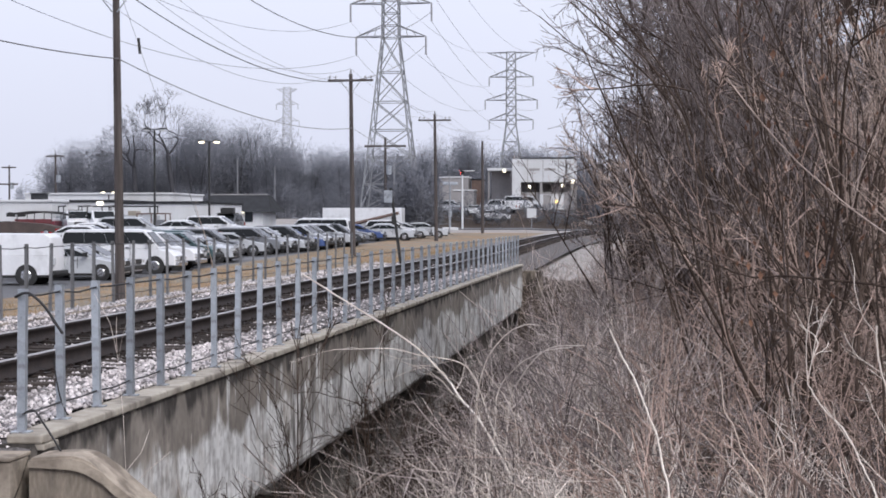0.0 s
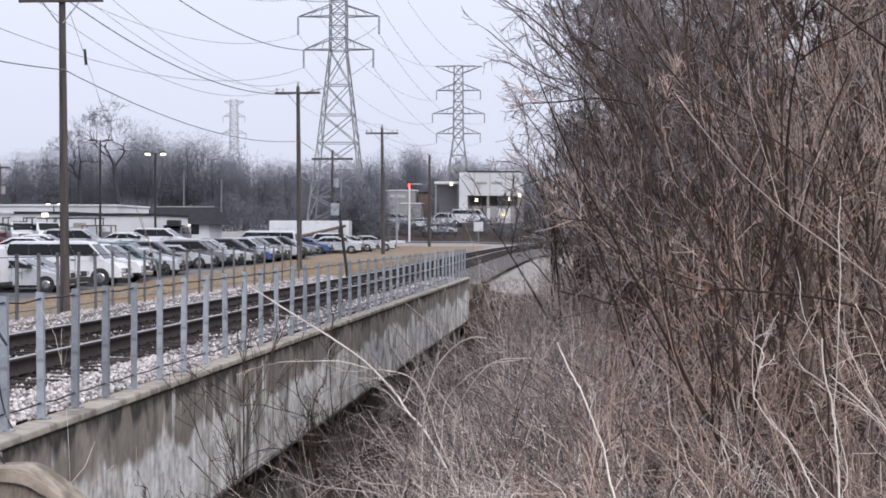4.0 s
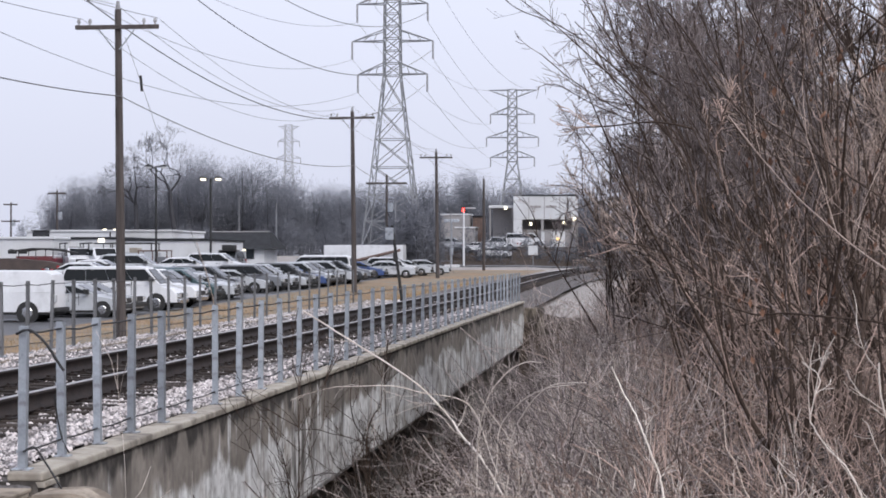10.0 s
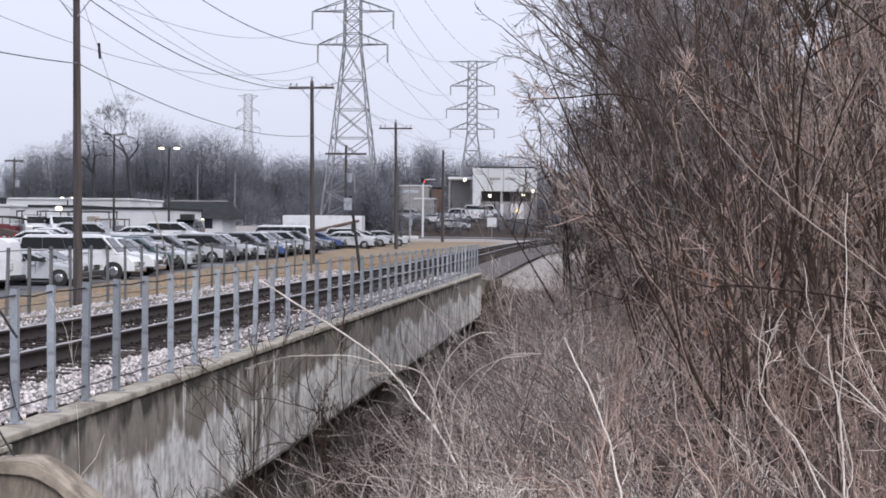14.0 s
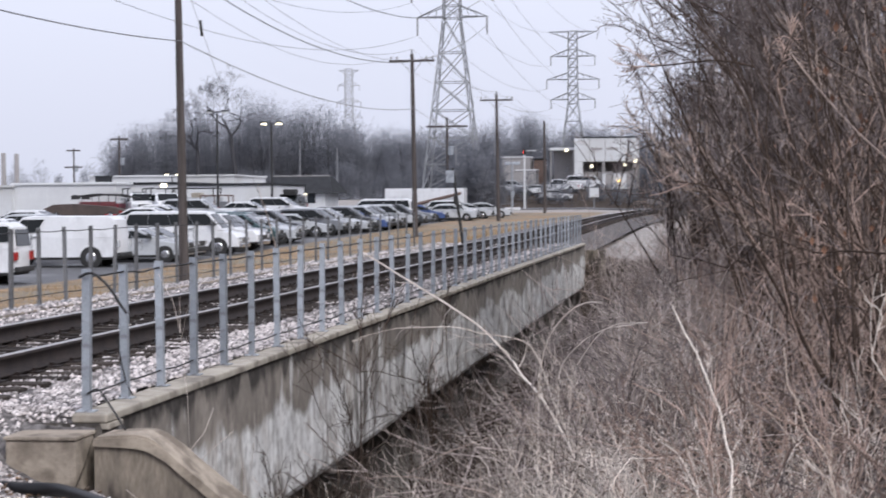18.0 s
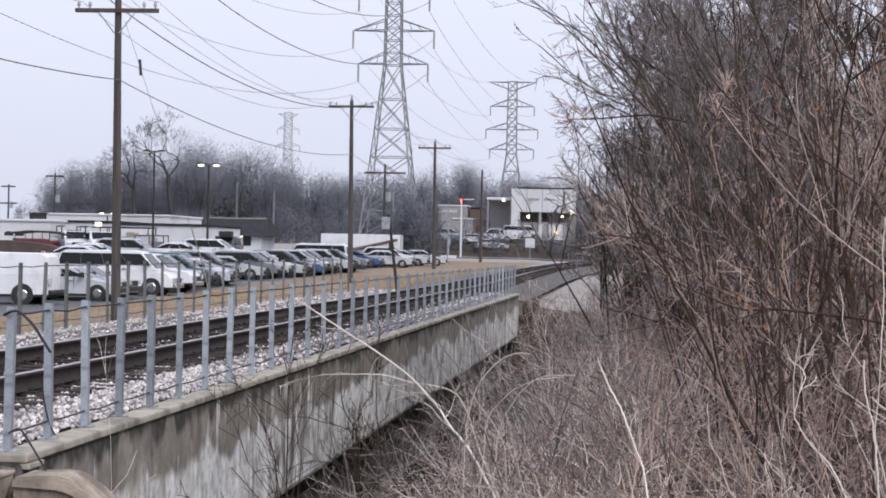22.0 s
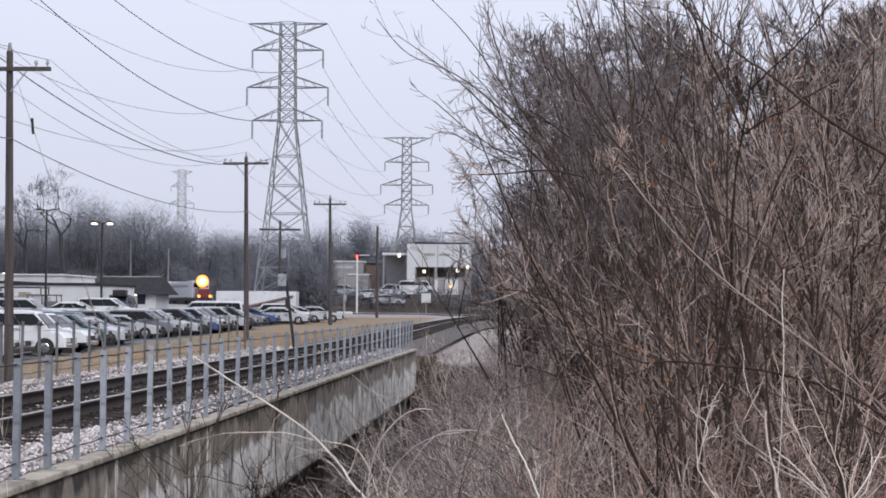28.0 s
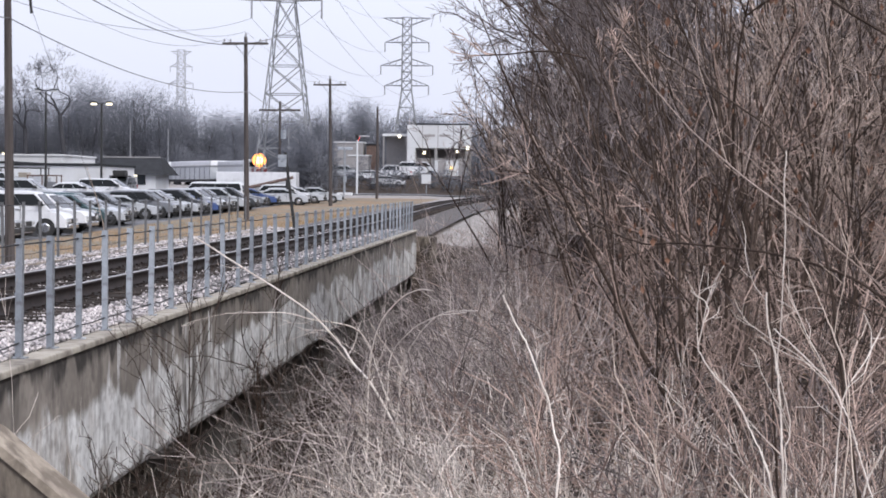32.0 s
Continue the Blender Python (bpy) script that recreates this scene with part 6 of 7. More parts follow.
def vehicle(shape, colour, x, y, turn, label, panels=False, cap=False):
    """A road vehicle whose length runs along its own x axis, rear end at the origin."""
    L, W, r, low, cab, ra, fa = SHAPES[shape]
    z = float(height(x, y))
    car = thing({"sedan": "car", "suv": "car", "pickup": "pickup_truck", "van": "van"}[shape], (x, y, z), label, {"sedan": "car", "suv": "car", "pickup": "pickup truck", "van": "van"}[shape], "parked vehicles", turn=turn)
    h = W / 2
    body = part("body", hull(low, h, 0.05), PAINTS[colour], car, smooth=True)
    part("lower_trim", boxed(0.12, L - 0.12, -h + 0.03, h - 0.03, low[0][1] - 0.1, low[0][1] - 0.003, 0.02), BLACK, body, "black lower trim")
    bm = hull(cab, h - 0.06, 0.13, 0.02, 0.03)
    part("cabin", bm, PAINTS[colour], car, smooth=True)
    # side glass in panes, front and rear screens
    belt, roof = cab[0][1] + (0.22 if shape == "van" else 0.06), max(p[1] for p in cab) - (0.16 if shape == "van" else 0.12)
    x_r0, x_r1 = cab[0][0], cab[1][0]
    x_f0, x_f1 = cab[-1][0], cab[-2][0]
    u = (roof - belt) / (max(p[1] for p in cab) - cab[0][1])
    lo_x, hi_x = (x_r0 + 0.12, x_f0 - 0.3), (x_r1 + 0.18, x_f1 - 0.06)
    cuts = 4 if shape == "van" else (2 if shape == "pickup" else 3)
    skip = 3 if panels else 0
    for s in (-1, 1):
        for i in range(cuts):
            if i < skip:
                continue
            gap = 0.003 if shape in ("van", "suv") else 0.01
            a, b = i / cuts + gap, (i + 1) / cuts - gap
            bm = bmesh.new()
            pts = []
            for f, lev in ((a, 0), (b, 0), (b, 1), (a, 1)):
                px = (lo_x[0] + (lo_x[1] - lo_x[0]) * f) if not lev else (hi_x[0] + (hi_x[1] - hi_x[0]) * f)
                py = h - 0.06 - (0.13 * (0.06 if not lev else u)) - 0.004
                pts.append((px, py, roof if lev else belt))
            vs = [bm.verts.new((px, s * (py + d), pz)) for d in (-0.02, 0.012) for px, py, pz in pts]
            for f in ((0, 1, 2, 3), (4, 5, 6, 7), (0, 1, 5, 4), (1, 2, 6, 5), (2, 3, 7, 6), (3, 0, 4, 7)):
                bm.faces.new([vs[k] for k in f])
            part("window", bm, CAR_GLASS, car)
        part("mirror", boxed(x_f0 - 0.55, x_f0 - 0.38, s * (h + 0.02), s * (h + 0.2), belt - 0.02, belt + 0.16, 0.02), BLACK, car)
        for f in (0.36, 0.66) if not panels else (0.7,):
            gx = x_r0 + (x_f0 - x_r0) * f
            part("door_handle", boxed(gx, gx + 0.16, s * (h - 0.06), s * (h + 0.012), belt - 0.2, belt - 0.16, 0.01), CHROME if colour != "black" else BLACK, car)
            part("door_gap", boxed(gx + 0.22, gx + 0.235, s * (h - 0.2), s * (h - 0.006), 0.5, belt - 0.04), BLACK, car)
        for ax in (ra, fa):
            m = Matrix.Translation((ax, s * (h - 0.05), r)) @ Matrix.Rotation(math.pi / 2, 4, "X")
            bm = bmesh.new()
            bmesh.ops.create_cone(bm, cap_ends=True, segments=18, radius1=r * 1.2, radius2=r * 1.2, depth=0.11, matrix=m)
            part("wheel_arch", bm, BLACK, car)
            wheel(ax, s * (h - 0.09), r, car)
        part("headlight", boxed(L - 0.22, L + 0.012, s * (h - 0.45), s * (h - 0.1), 0.66, 0.82, 0.03), HEAD_LENS, car)
        part("tail_light", boxed(-0.02, 0.1, s * (h - 0.22), s * (h + 0.005), 0.8, 1.08, 0.02), HEAD_LENS if panels else TAIL_RED, car, "clear tail-light lens" if panels else "red tail-light lens")
    for (xa, za), (xb, zb), name in (((x_f0, cab[-1][1]), (x_f1, cab[-2][1]), "windscreen"), ((x_r0, cab[0][1]), (x_r1, cab[1][1]), "rear_window")):
        if panels and name == "rear_window":
            continue
        n = Vector((zb - za, 0, xa - xb)).normalized() * (0.012 if name == "windscreen" else -0.012)
        bm = bmesh.new()
        vs = [bm.verts.new((xa + (xb - xa) * f + n.x, sy * (h - 0.2 - 0.1 * f), za + (zb - za) * f + n.z)) for f, sy in ((0.1, -1), (0.1, 1), (0.88, 1), (0.88, -1))]
        bm.faces.new(vs)
        ext = bmesh.ops.extrude_face_region(bm, geom=list(bm.faces))["geom"]
        bmesh.ops.translate(bm, verts=[v for v in ext if isinstance(v, bmesh.types.BMVert)], vec=-n * 2)
        part(name, bm, CAR_GLASS, car)
    part("bumper", boxed(L - 0.12, L + 0.06, -h + 0.05, h - 0.05, 0.36, 0.56, 0.04), BLACK if colour != "white" else CHROME, car)
    part("bumper", boxed(-0.07, 0.1, -h + 0.05, h - 0.05, 0.4, 0.58, 0.04), BLACK if shape != "pickup" else CHROME, car)
    part("grille", boxed(L - 0.1, L + 0.015, -h + 0.5, h - 0.5, 0.6, 0.82, 0.02), BLACK, car)
    if cap:
        bm = side_profile([(0.02, 1.17), (0.1, 1.86), (2.0, 1.9), (2.05, 1.17)], -h + 0.05, h - 0.05, 0.1)
        bmesh.ops.bevel(bm, geom=list(bm.edges), offset=0.04, segments=2, affect="EDGES")
        top = part("bed_cap", bm, PAINTS[colour], car, smooth=True)
        for s in (-1, 1):
            part("window", boxed(0.3, 1.85, s * (h - 0.12) - 0.02, s * (h - 0.12) + 0.03, 1.4, 1.72, 0.01), CAR_GLASS, top)
    elif shape == "pickup":
        bed = part("load_bed", boxed(0.1, 2.05, -h + 0.12, h - 0.12, 1.155, 1.175, 0.0), BLACK, car)
    return car


FRONT_ROWS = (
    ("van", "white", -22.75, 62.0, 184, "white passenger van parked tail to the fence", False, False),
    ("van", "white", -23.6, 76.0, 182, "white panel van parked tail to the fence", False, True),
    ("sedan", "silver", -26.9, 80.6, 2, "silver car parked nose to the fence", False, False),
    ("sedan", "silver", -27.0, 83.2, -3, "silver car parked nose to the fence", False, False),
    ("van", "white", -27.2, 88.0, 2, "white passenger van with dark windows", False, False),
    ("pickup", "white", -27.4, 92.2, 0, "white pickup truck parked nose to the fence", False, False),
    ("suv", "teal", -27.6, 102.0, 0, "dark green sport utility car with a white hood line", False, False),
    ("sedan", "silver", -27.2, 104.4, 4, "silver car parked nose to the fence", False, False),
    ("suv", "teal", -29.2, 109.5, -4, "dark green sport utility car", False, False),
    ("suv", "black", -28.8, 114.0, -2, "black sport utility car", False, False),
    ("sedan", "silver", -28.0, 117.5, 7, "silver car parked at a slant", False, False),
    ("sedan", "blue", -31.5, 121.0, 0, "blue car half hidden behind others", False, False),
    ("sedan", "maroon", -29.3, 120.0, 0, "dark red car half hidden behind others", False, False),
    ("suv", "silver", -27.4, 124.0, 0, "silver sport utility car", False, False),
    ("suv", "black", -26.9, 129.0, 0, "black sport utility car with roof rails", False, False),
    ("suv", "silver", -26.5, 134.0, -7, "grey sport utility car near the pole", False, False),
    ("sedan", "silver", -26.8, 138.5, -6, "silver car near the van", False, False),
    ("suv", "black", -25.6, 143.0, 0, "black sport utility car near the van", False, False),
    ("van", "white", -22.9, 150.0, 180, "white passenger van parked tail to the fence", False, False),
    ("sedan", "blue", -26.6, 162.0, 0, "bright blue car parked beyond the pole", False, False),
)
MORE_ROWS = (
    ("sedan", "grey", -27.0, 157.0, 0, "dark grey car parked beyond the pole", False, False),
    ("sedan", "white", -24.8, 168.5, 0, "white car parked far along the fence", False, False),
    ("sedan", "silver", -22.6, 176.0, 10, "silver car parked far along the fence", False, False),
    ("sedan", "white", -35.0, 90.5, 0, "white car in the second row", False, False),
    ("sedan", "silver", -27.0, 95.4, 2, "silver car parked nose to the fence", False, False),
    ("suv", "grey", -27.6, 98.8, 0, "dark grey sport utility car", False, False),
    ("sedan", "silver", -27.5, 107.0, 0, "pale silver car parked nose to the fence", False, False),
    ("sedan", "grey", -28.6, 112.0, 2, "grey car parked nose to the fence", False, False),
    ("suv", "grey", -27.4, 121.0, -5, "grey sport utility car", False, False),
    ("sedan", "silver", -27.0, 126.6, 0, "silver car between two dark cars", False, False),
    ("sedan", "blue", -26.6, 131.5, 5, "blue car between two others", False, False),
    ("suv", "grey", -26.4, 136.3, 0, "dark grey sport utility car", False, False),
    ("suv", "silver", -26.0, 140.8, 0, "silver sport utility car near the van", False, False),
    ("sedan", "grey", -26.2, 146.4, 0, "dark grey car near the van", False, False),
    ("suv", "white", -24.9, 171.0, 0, "white sport utility car far along the fence", False, False),
    ("sedan", "silver", -23.9, 173.6, 0, "silver car far along the fence", False, False),
    ("sedan", "silver", -24.2, 164.5, 0, "silver car parked beyond the pole", False, False),
)
BACK_ROWS = (
    ("sedan", "white", -32.4, 79.0, 4, "white car in the second row", False, False),
    ("sedan", "silver", -32.6, 74.5, 0, "silver car in the second row", False, False),
    ("sedan", "silver", -32.8, 84.5, -3, "pale silver car in the second row", False, False),
    ("sedan", "silver", -37.5, 88.0, 182, "silver car in the third row", False, False),
    ("sedan", "white", -38.0, 97.0, 178, "white car in the third row", False, False),
    ("sedan", "white", -33.0, 103.5, 2, "white car parked close behind others", False, False),
    ("sedan", "white", -34.8, 112.0, 0, "white car parked behind others", False, False),
    ("suv", "silver", -34.6, 119.0, 3, "silver sport utility car parked behind others", False, False),
    ("sedan", "white", -33.4, 128.0, 0, "white car parked behind dark cars", False, False),
    ("suv", "white", -33.0, 136.0, -2, "white sport utility car parked behind others", False, False),
)
for shape, colour, x, y, turn, label, cap, panels in FRONT_ROWS + MORE_ROWS + BACK_ROWS:
    vehicle(shape, colour, x, y, turn, label, panels=panels, cap=cap)
for shape, colour, x, y, turn, label in (("sedan", "white", -25.4, 268.0, 4, "white car parked high on the rise beyond the crossing"), ("sedan", "white", -22.6, 261.0, 8, "white car parked on the rise beyond the crossing"),
                                         ("van", "white", -19.8, 277.0, 0, "white van parked before the works"), ("suv", "silver", -29.5, 272.0, 0, "silver car parked on the rise beyond the crossing"),
                                         ("pickup", "white", -17.4, 271.0, 170, "white pickup truck parked before the works")):
    vehicle(shape, colour, x, y, turn, label)
vehicle("suv", "black", -33.15, 153.6, -90, "dark lifted off-road car with a roof rack")
rack = thing("roof_rack", (-33.15, 151.4, float(height(-33.15, 153.6)) + 1.72), "black roof rack with a box on the off-road car", "roof rack", turn=-90)
part("tray", boxed(-0.8, 1.0, -0.7, 0.7, 0.0, 0.08, 0.02), BLACK, rack)
part("box", boxed(-0.5, 0.6, -0.5, 0.5, 0.08, 0.5, 0.06), BLACK, rack)


def utility_truck(x, y, turn, label):
    """A white works truck: cab, service body with a roof rack, ladder beam."""
    t = thing("utility_truck", (x, y, float(height(x, y))), label, "truck", "works trucks", turn=turn)
    bm = side_profile([(3.9, 0.5), (3.9, 1.85), (4.1, 1.98), (5.2, 1.94), (5.75, 1.32), (6.6, 1.2), (6.75, 0.6), (6.75, 0.5)], -1.05, 1.05, 0.1)
    bmesh.ops.bevel(bm, geom=list(bm.edges), offset=0.06, segments=2, affect="EDGES")
    cab = part("cab", bm, PAINTS["white"], t, smooth=True)
    for s in (-1, 1):
        part("window", boxed(4.2, 5.3, s * 0.93, s * 1.035, 1.32, 1.8, 0.02), CAR_GLASS, cab)
        for ax in (1.2, 5.7):
            wheel(ax, s * 0.92, 0.45, t)
        for i in range(3):
            part("locker", boxed(0.05 + i * 1.25, 1.22 + i * 1.25, s * 0.8, s * 1.1, 0.75, 1.6, 0.02), PAINTS["silver"], t)
        part("headlight", boxed(6.68, 6.78, s * 0.55, s * 0.95, 0.85, 1.05, 0.02), HEAD_LENS, cab)
    part("windscreen", side_profile([(5.25, 1.895), (5.73, 1.355), (5.745, 1.37), (5.265, 1.91)], -0.8, 0.8), CAR_GLASS, cab)
    part("grille", boxed(6.72, 6.79, -0.5, 0.5, 0.78, 1.08, 0.02), BLACK, cab)
    part("bumper", boxed(6.7, 6.9, -1.0, 1.0, 0.45, 0.68, 0.03), BLACK, cab)
    part("bed", boxed(0, 3.85, -0.85, 0.85, 0.6, 1.2, 0.02), PAINTS["grey"], t)
    for px in (0.2, 3.6):
        for s in (-1, 1):
            part("rack_post", boxed(px - 0.04, px + 0.04, s * 0.95 - 0.04, s * 0.95 + 0.04, 1.75, 2.3), BLACK, t)
    for s in (-1, 1):
        part("rack_rail", boxed(0.1, 5.0, s * 0.95 - 0.05, s * 0.95 + 0.05, 2.3, 2.4, 0.02), BLACK, t)
    for i, (lx, lw, lz) in enumerate(((0.4, 0.9, 0.55), (1.5, 0.7, 0.8), (2.5, 0.9, 0.45))):
        part("load", boxed(lx, lx + lw, -0.6, 0.5, 1.203, 1.2 + lz, 0.04), (PAINTS["silver"], PAINTS["beige"], PAINTS["grey"])[i], t)
    return t


first = utility_truck(-44.6, 151.5, -62, "white works truck with black ladder rack and lit lamp")
copy_thing(first, pose(-46.6, 152.6, float(height(-46.6, 152.6)), 0, 0, -66))
copy_thing(first, pose(-38.6, 149.6, float(height(-38.6, 149.6)), 0, 0, 176))
part("work_lamp", boxed(3.82, 4.0, -0.25, 0.25, 2.42, 2.72, 0.05), LAMP_ON, first, "lit work lamp")


def car_hauler():
    """A red flatbed carrier body with black bowed rails, behind a dark humped load."""
    t = thing("car_hauler", (-51.5, 148.0, float(height(-51.5, 148))), "red flatbed carrier body with black bowed rails", "truck")
    part("deck", boxed(1.9, 5.4, -1.2, 1.2, 0.72, 1.2, 0.04), PAINTS["red"], t)
    part("side_board", boxed(2.2, 5.2, -1.24, -1.202, 1.0, 1.36, 0.02), PAINTS["maroon"], t)
    part("winch_box", boxed(4.6, 5.3, -0.8, 0.8, 1.203, 1.42, 0.06), PAINTS["white"], t)
    for y in (-1.25, 1.25):
        line("rail", smooth_line([(1.7, y, 1.86), (2.3, y, 1.8), (3.6, y, 1.93), (5.4, y, 1.85), (7.2, y, 1.6)], 24), 0.075, BLACK, t, "black bowed rail", 8)
        part("rail_end", boxed(1.55, 2.25, y - 0.12, y + 0.12, 1.55, 1.85, 0.04), BLACK, t)
        for rx in (2.4, 3.8, 5.2):
            part("rail_post", rodded((rx, y * 0.98, 1.1), (rx, y, 1.85), 0.035, sides=6), BLACK, t)
        for ax in (2.6, 4.8):
            wheel(ax, y * 0.82, 0.42, t)
    part("underframe", boxed(1.7, 7.0, -0.9, 0.9, 0.45, 0.718, 0.03), BLACK, t)
    cv = thing("low_loader", (-52.4, 145.2, float(height(-52.4, 145.2))), "dark brown humped cover over a low loader", "trailer")
    bm = side_profile([(0, 0.25), (0.8, 0.75), (1.7, 1.18), (3.2, 1.22), (6.2, 1.0), (8.0, 0.62), (8.0, 0.25)], -0.9, 0.9, 0.12)
    bmesh.ops.bevel(bm, geom=list(bm.edges), offset=0.08, segments=2, affect="EDGES")
    part("cover", bm, COVER, cv, smooth=True)
    for ax in (2.0, 6.4):
        for y in (-0.8, 0.8):
            wheel(ax, y, 0.3, cv)


car_hauler()


def cage_trailer():
    t = thing("cage_trailer", (-38.4, 148.0, float(height(-38.4, 148))), "small trailer with a rusty steel frame cage", "trailer")
    part("bed", boxed(-1.2, 1.2, -0.8, 0.8, 0.5, 0.62, 0.02), BROWN_WALL, t)
    for x in (-1.15, 0, 1.15):
        for y in (-0.75, 0.75):
            part("upright", boxed(x - 0.04, x + 0.04, y - 0.04, y + 0.04, 0.62, 1.72), BROWN_WALL, t)
    for y in (-0.75, 0.75):
        part("top_rail", boxed(-1.2, 1.2, y - 0.05, y + 0.05, 1.72, 1.82), BROWN_WALL, t)
    part("load", boxed(-0.9, -0.2, -0.5, 0.5, 0.63, 1.2, 0.05), PAINTS["white"], t)
    part("load", boxed(0.2, 0.95, -0.5, 0.5, 0.63, 1.3, 0.05), PAINTS["grey"], t)
    for s in (-1, 1):
        wheel(0, s * 0.92, 0.34, t)


cage_trailer()


def box_trailer():
    t = thing("box_trailer", (-29.4, 175.0, float(height(-29.4, 175))), "long white box trailer with a beige boom against it", "trailer")
    part("box", boxed(0, 7.4, 0, 2.4, 0.75, 2.82, 0.03), PAINTS["white"], t)
    for i in range(1, 6):
        part("panel_seam", boxed(i * 1.23 - 0.012, i * 1.23 + 0.012, -0.012, 0.0, 0.8, 2.78), WHITE_WALL, t)
    for ax in (1.2, 2.3):
        for y in (0.15, 2.25):
            wheel(ax, y, 0.45, t)
    part("landing_leg", boxed(6.4, 6.55, 0.3, 0.45, 0, 0.75), BLACK, t)
    boom = part("boom", rodded((3.0, -0.3, 1.35), (7.2, -0.5, 2.35), 0.16, 0.13, 8), BROWN_WALL, t, "long brown wooden boom")


box_trailer()


# ---- buildings round the lot ----
def flat_building(name, x0, x1, y0, y1, top, wall, fascia, label, doors=(), windows=(), band=None, turn=0.0):
    z = float(height((x0 + x1) / 2, (y0 + y1) / 2)) - 0.3
    b = thing(name, (x0, y0, z), label, "building", turn=turn)
    w, d, h = x1 - x0, y1 - y0, top - z
    part("front_wall", boxed(0, w, 0, 0.25, 0, h), wall, b)
    part("back_wall", boxed(0, w, d - 0.25, d, 0, h), wall, b)
    for xa, xb in ((0, 0.25), (w - 0.25, w)):
        part("side_wall", boxed(xa, xb, 0.252, d - 0.252, 0, h), wall, b)
    part("roof", boxed(-0.15, w + 0.15, -0.15, d + 0.15, h + 0.003, h + 0.2, 0.03), fascia, b)
    n = max(2, int(w / 2.4))
    for i in range(1, n):
        part("panel_seam", boxed(i * w / n - 0.02, i * w / n + 0.02, -0.025, -0.002, 0.1, h - 0.05), wall, b)
    if band:
        part("base_band", boxed(0.0, w, -0.05, -0.004, 0, band), BROWN_WALL, b)
    for a, e in doors:
        part("roller_door", boxed(a, e, -0.06, -0.006, 0.3, 2.5, 0.02), GREY_WALL, b)
    for a, e in windows:
        part("window", boxed(a, e, -0.05, -0.006, 1.4, 2.3, 0.02), GLASS, b)
    return b


flat_building("warehouse", -56.6, -47.8, 151.5, 169.0, 3.28, WHITE_WALL, WHITE_WALL, "white metal-sided warehouse with flat roof")
flat_building("warehouse", -78.0, -56.5, 151.0, 168.0, 3.1, WHITE_WALL, WHITE_WALL, "white metal-sided warehouse with grey loading doors", doors=((3, 6), (9, 12)))
flat_building("office_building", -49.1, -43.45, 156.0, 168.0, 3.3, WHITE_WALL, DARK_ROOF, "pale single-storey building with dark roof edge", windows=((1.2, 2.6),))
flat_building("workshop", -43.2, -35.55, 155.0, 168.0, 3.15, WHITE_WALL, DARK_ROOF, "long white workshop with dark roof edge")
flat_building("warehouse", -66.0, -50.0, 200.0, 215.0, 4.6, WHITE_WALL, WHITE_WALL, "white warehouse roof seen over nearer buildings")
vent = thing("roof_vent", (-50.9, 158.0, 3.478), "dark square vent on the white roof", "vent")
part("box", boxed(-0.6, 0.6, -0.5, 0.5, 0, 0.55, 0.04), DARK_ROOF, vent)
part("cap", boxed(-0.7, 0.7, -0.6, 0.6, 0.553, 0.63, 0.02), DARK_ROOF, vent)


def hip_building():
    z = float(height(-39, 189)) - 0.3
    b = thing("house", (-42.95, 185.5, z), "low white building under a dark hipped roof", "building")
    h = 2.62 - z
    part("front_wall", boxed(0.4, 5.7, 0.6, 0.85, 0, h), WHITE_WALL, b)
    part("back_wall", boxed(0.4, 5.7, 7.1, 7.35, 0, h), WHITE_WALL, b)
    for xa in (0.4, 5.45):
        part("side_wall", boxed(xa, xa + 0.25, 0.852, 7.098, 0, h), WHITE_WALL, b)
    bm = bmesh.new()
    lo = [bm.verts.new(p) for p in ((-0.1, 0, h + 0.005), (6.6, 0, h + 0.005), (6.6, 8, h + 0.005), (-0.1, 8, h + 0.005))]
    hi = [bm.verts.new(p) for p in ((-0.1, 3.2, 4.35 - z), (5.7, 3.2, 4.35 - z), (5.7, 4.8, 4.35 - z), (-0.1, 4.8, 4.35 - z))]
    bm.faces.new(lo), bm.faces.new(hi)
    for i in range(4):
        bm.faces.new((lo[i], lo[(i + 1) % 4], hi[(i + 1) % 4], hi[i]))
    roof = part("roof", bm, DARK_ROOF, b)
    part("ridge_cap", rodded((-0.1, 3.2, 4.38 - z), (5.7, 3.2, 4.38 - z), 0.06, sides=6), GREY_WALL, roof)
    for x in (0.9, 3.9):
        w = part("window", boxed(x, x + 0.8, 0.55, 0.596, 1.0, 2.0, 0.01), GLASS, b)
    part("door", boxed(2.4, 3.3, 0.54, 0.596, 0.3, 2.3, 0.01), BROWN_WALL, b)
    part("wall_lamp", boxed(3.62, 3.82, 0.4, 0.595, 1.85, 2.05, 0.03), LAMP_ON, b, "lit wall lamp")


hip_building()


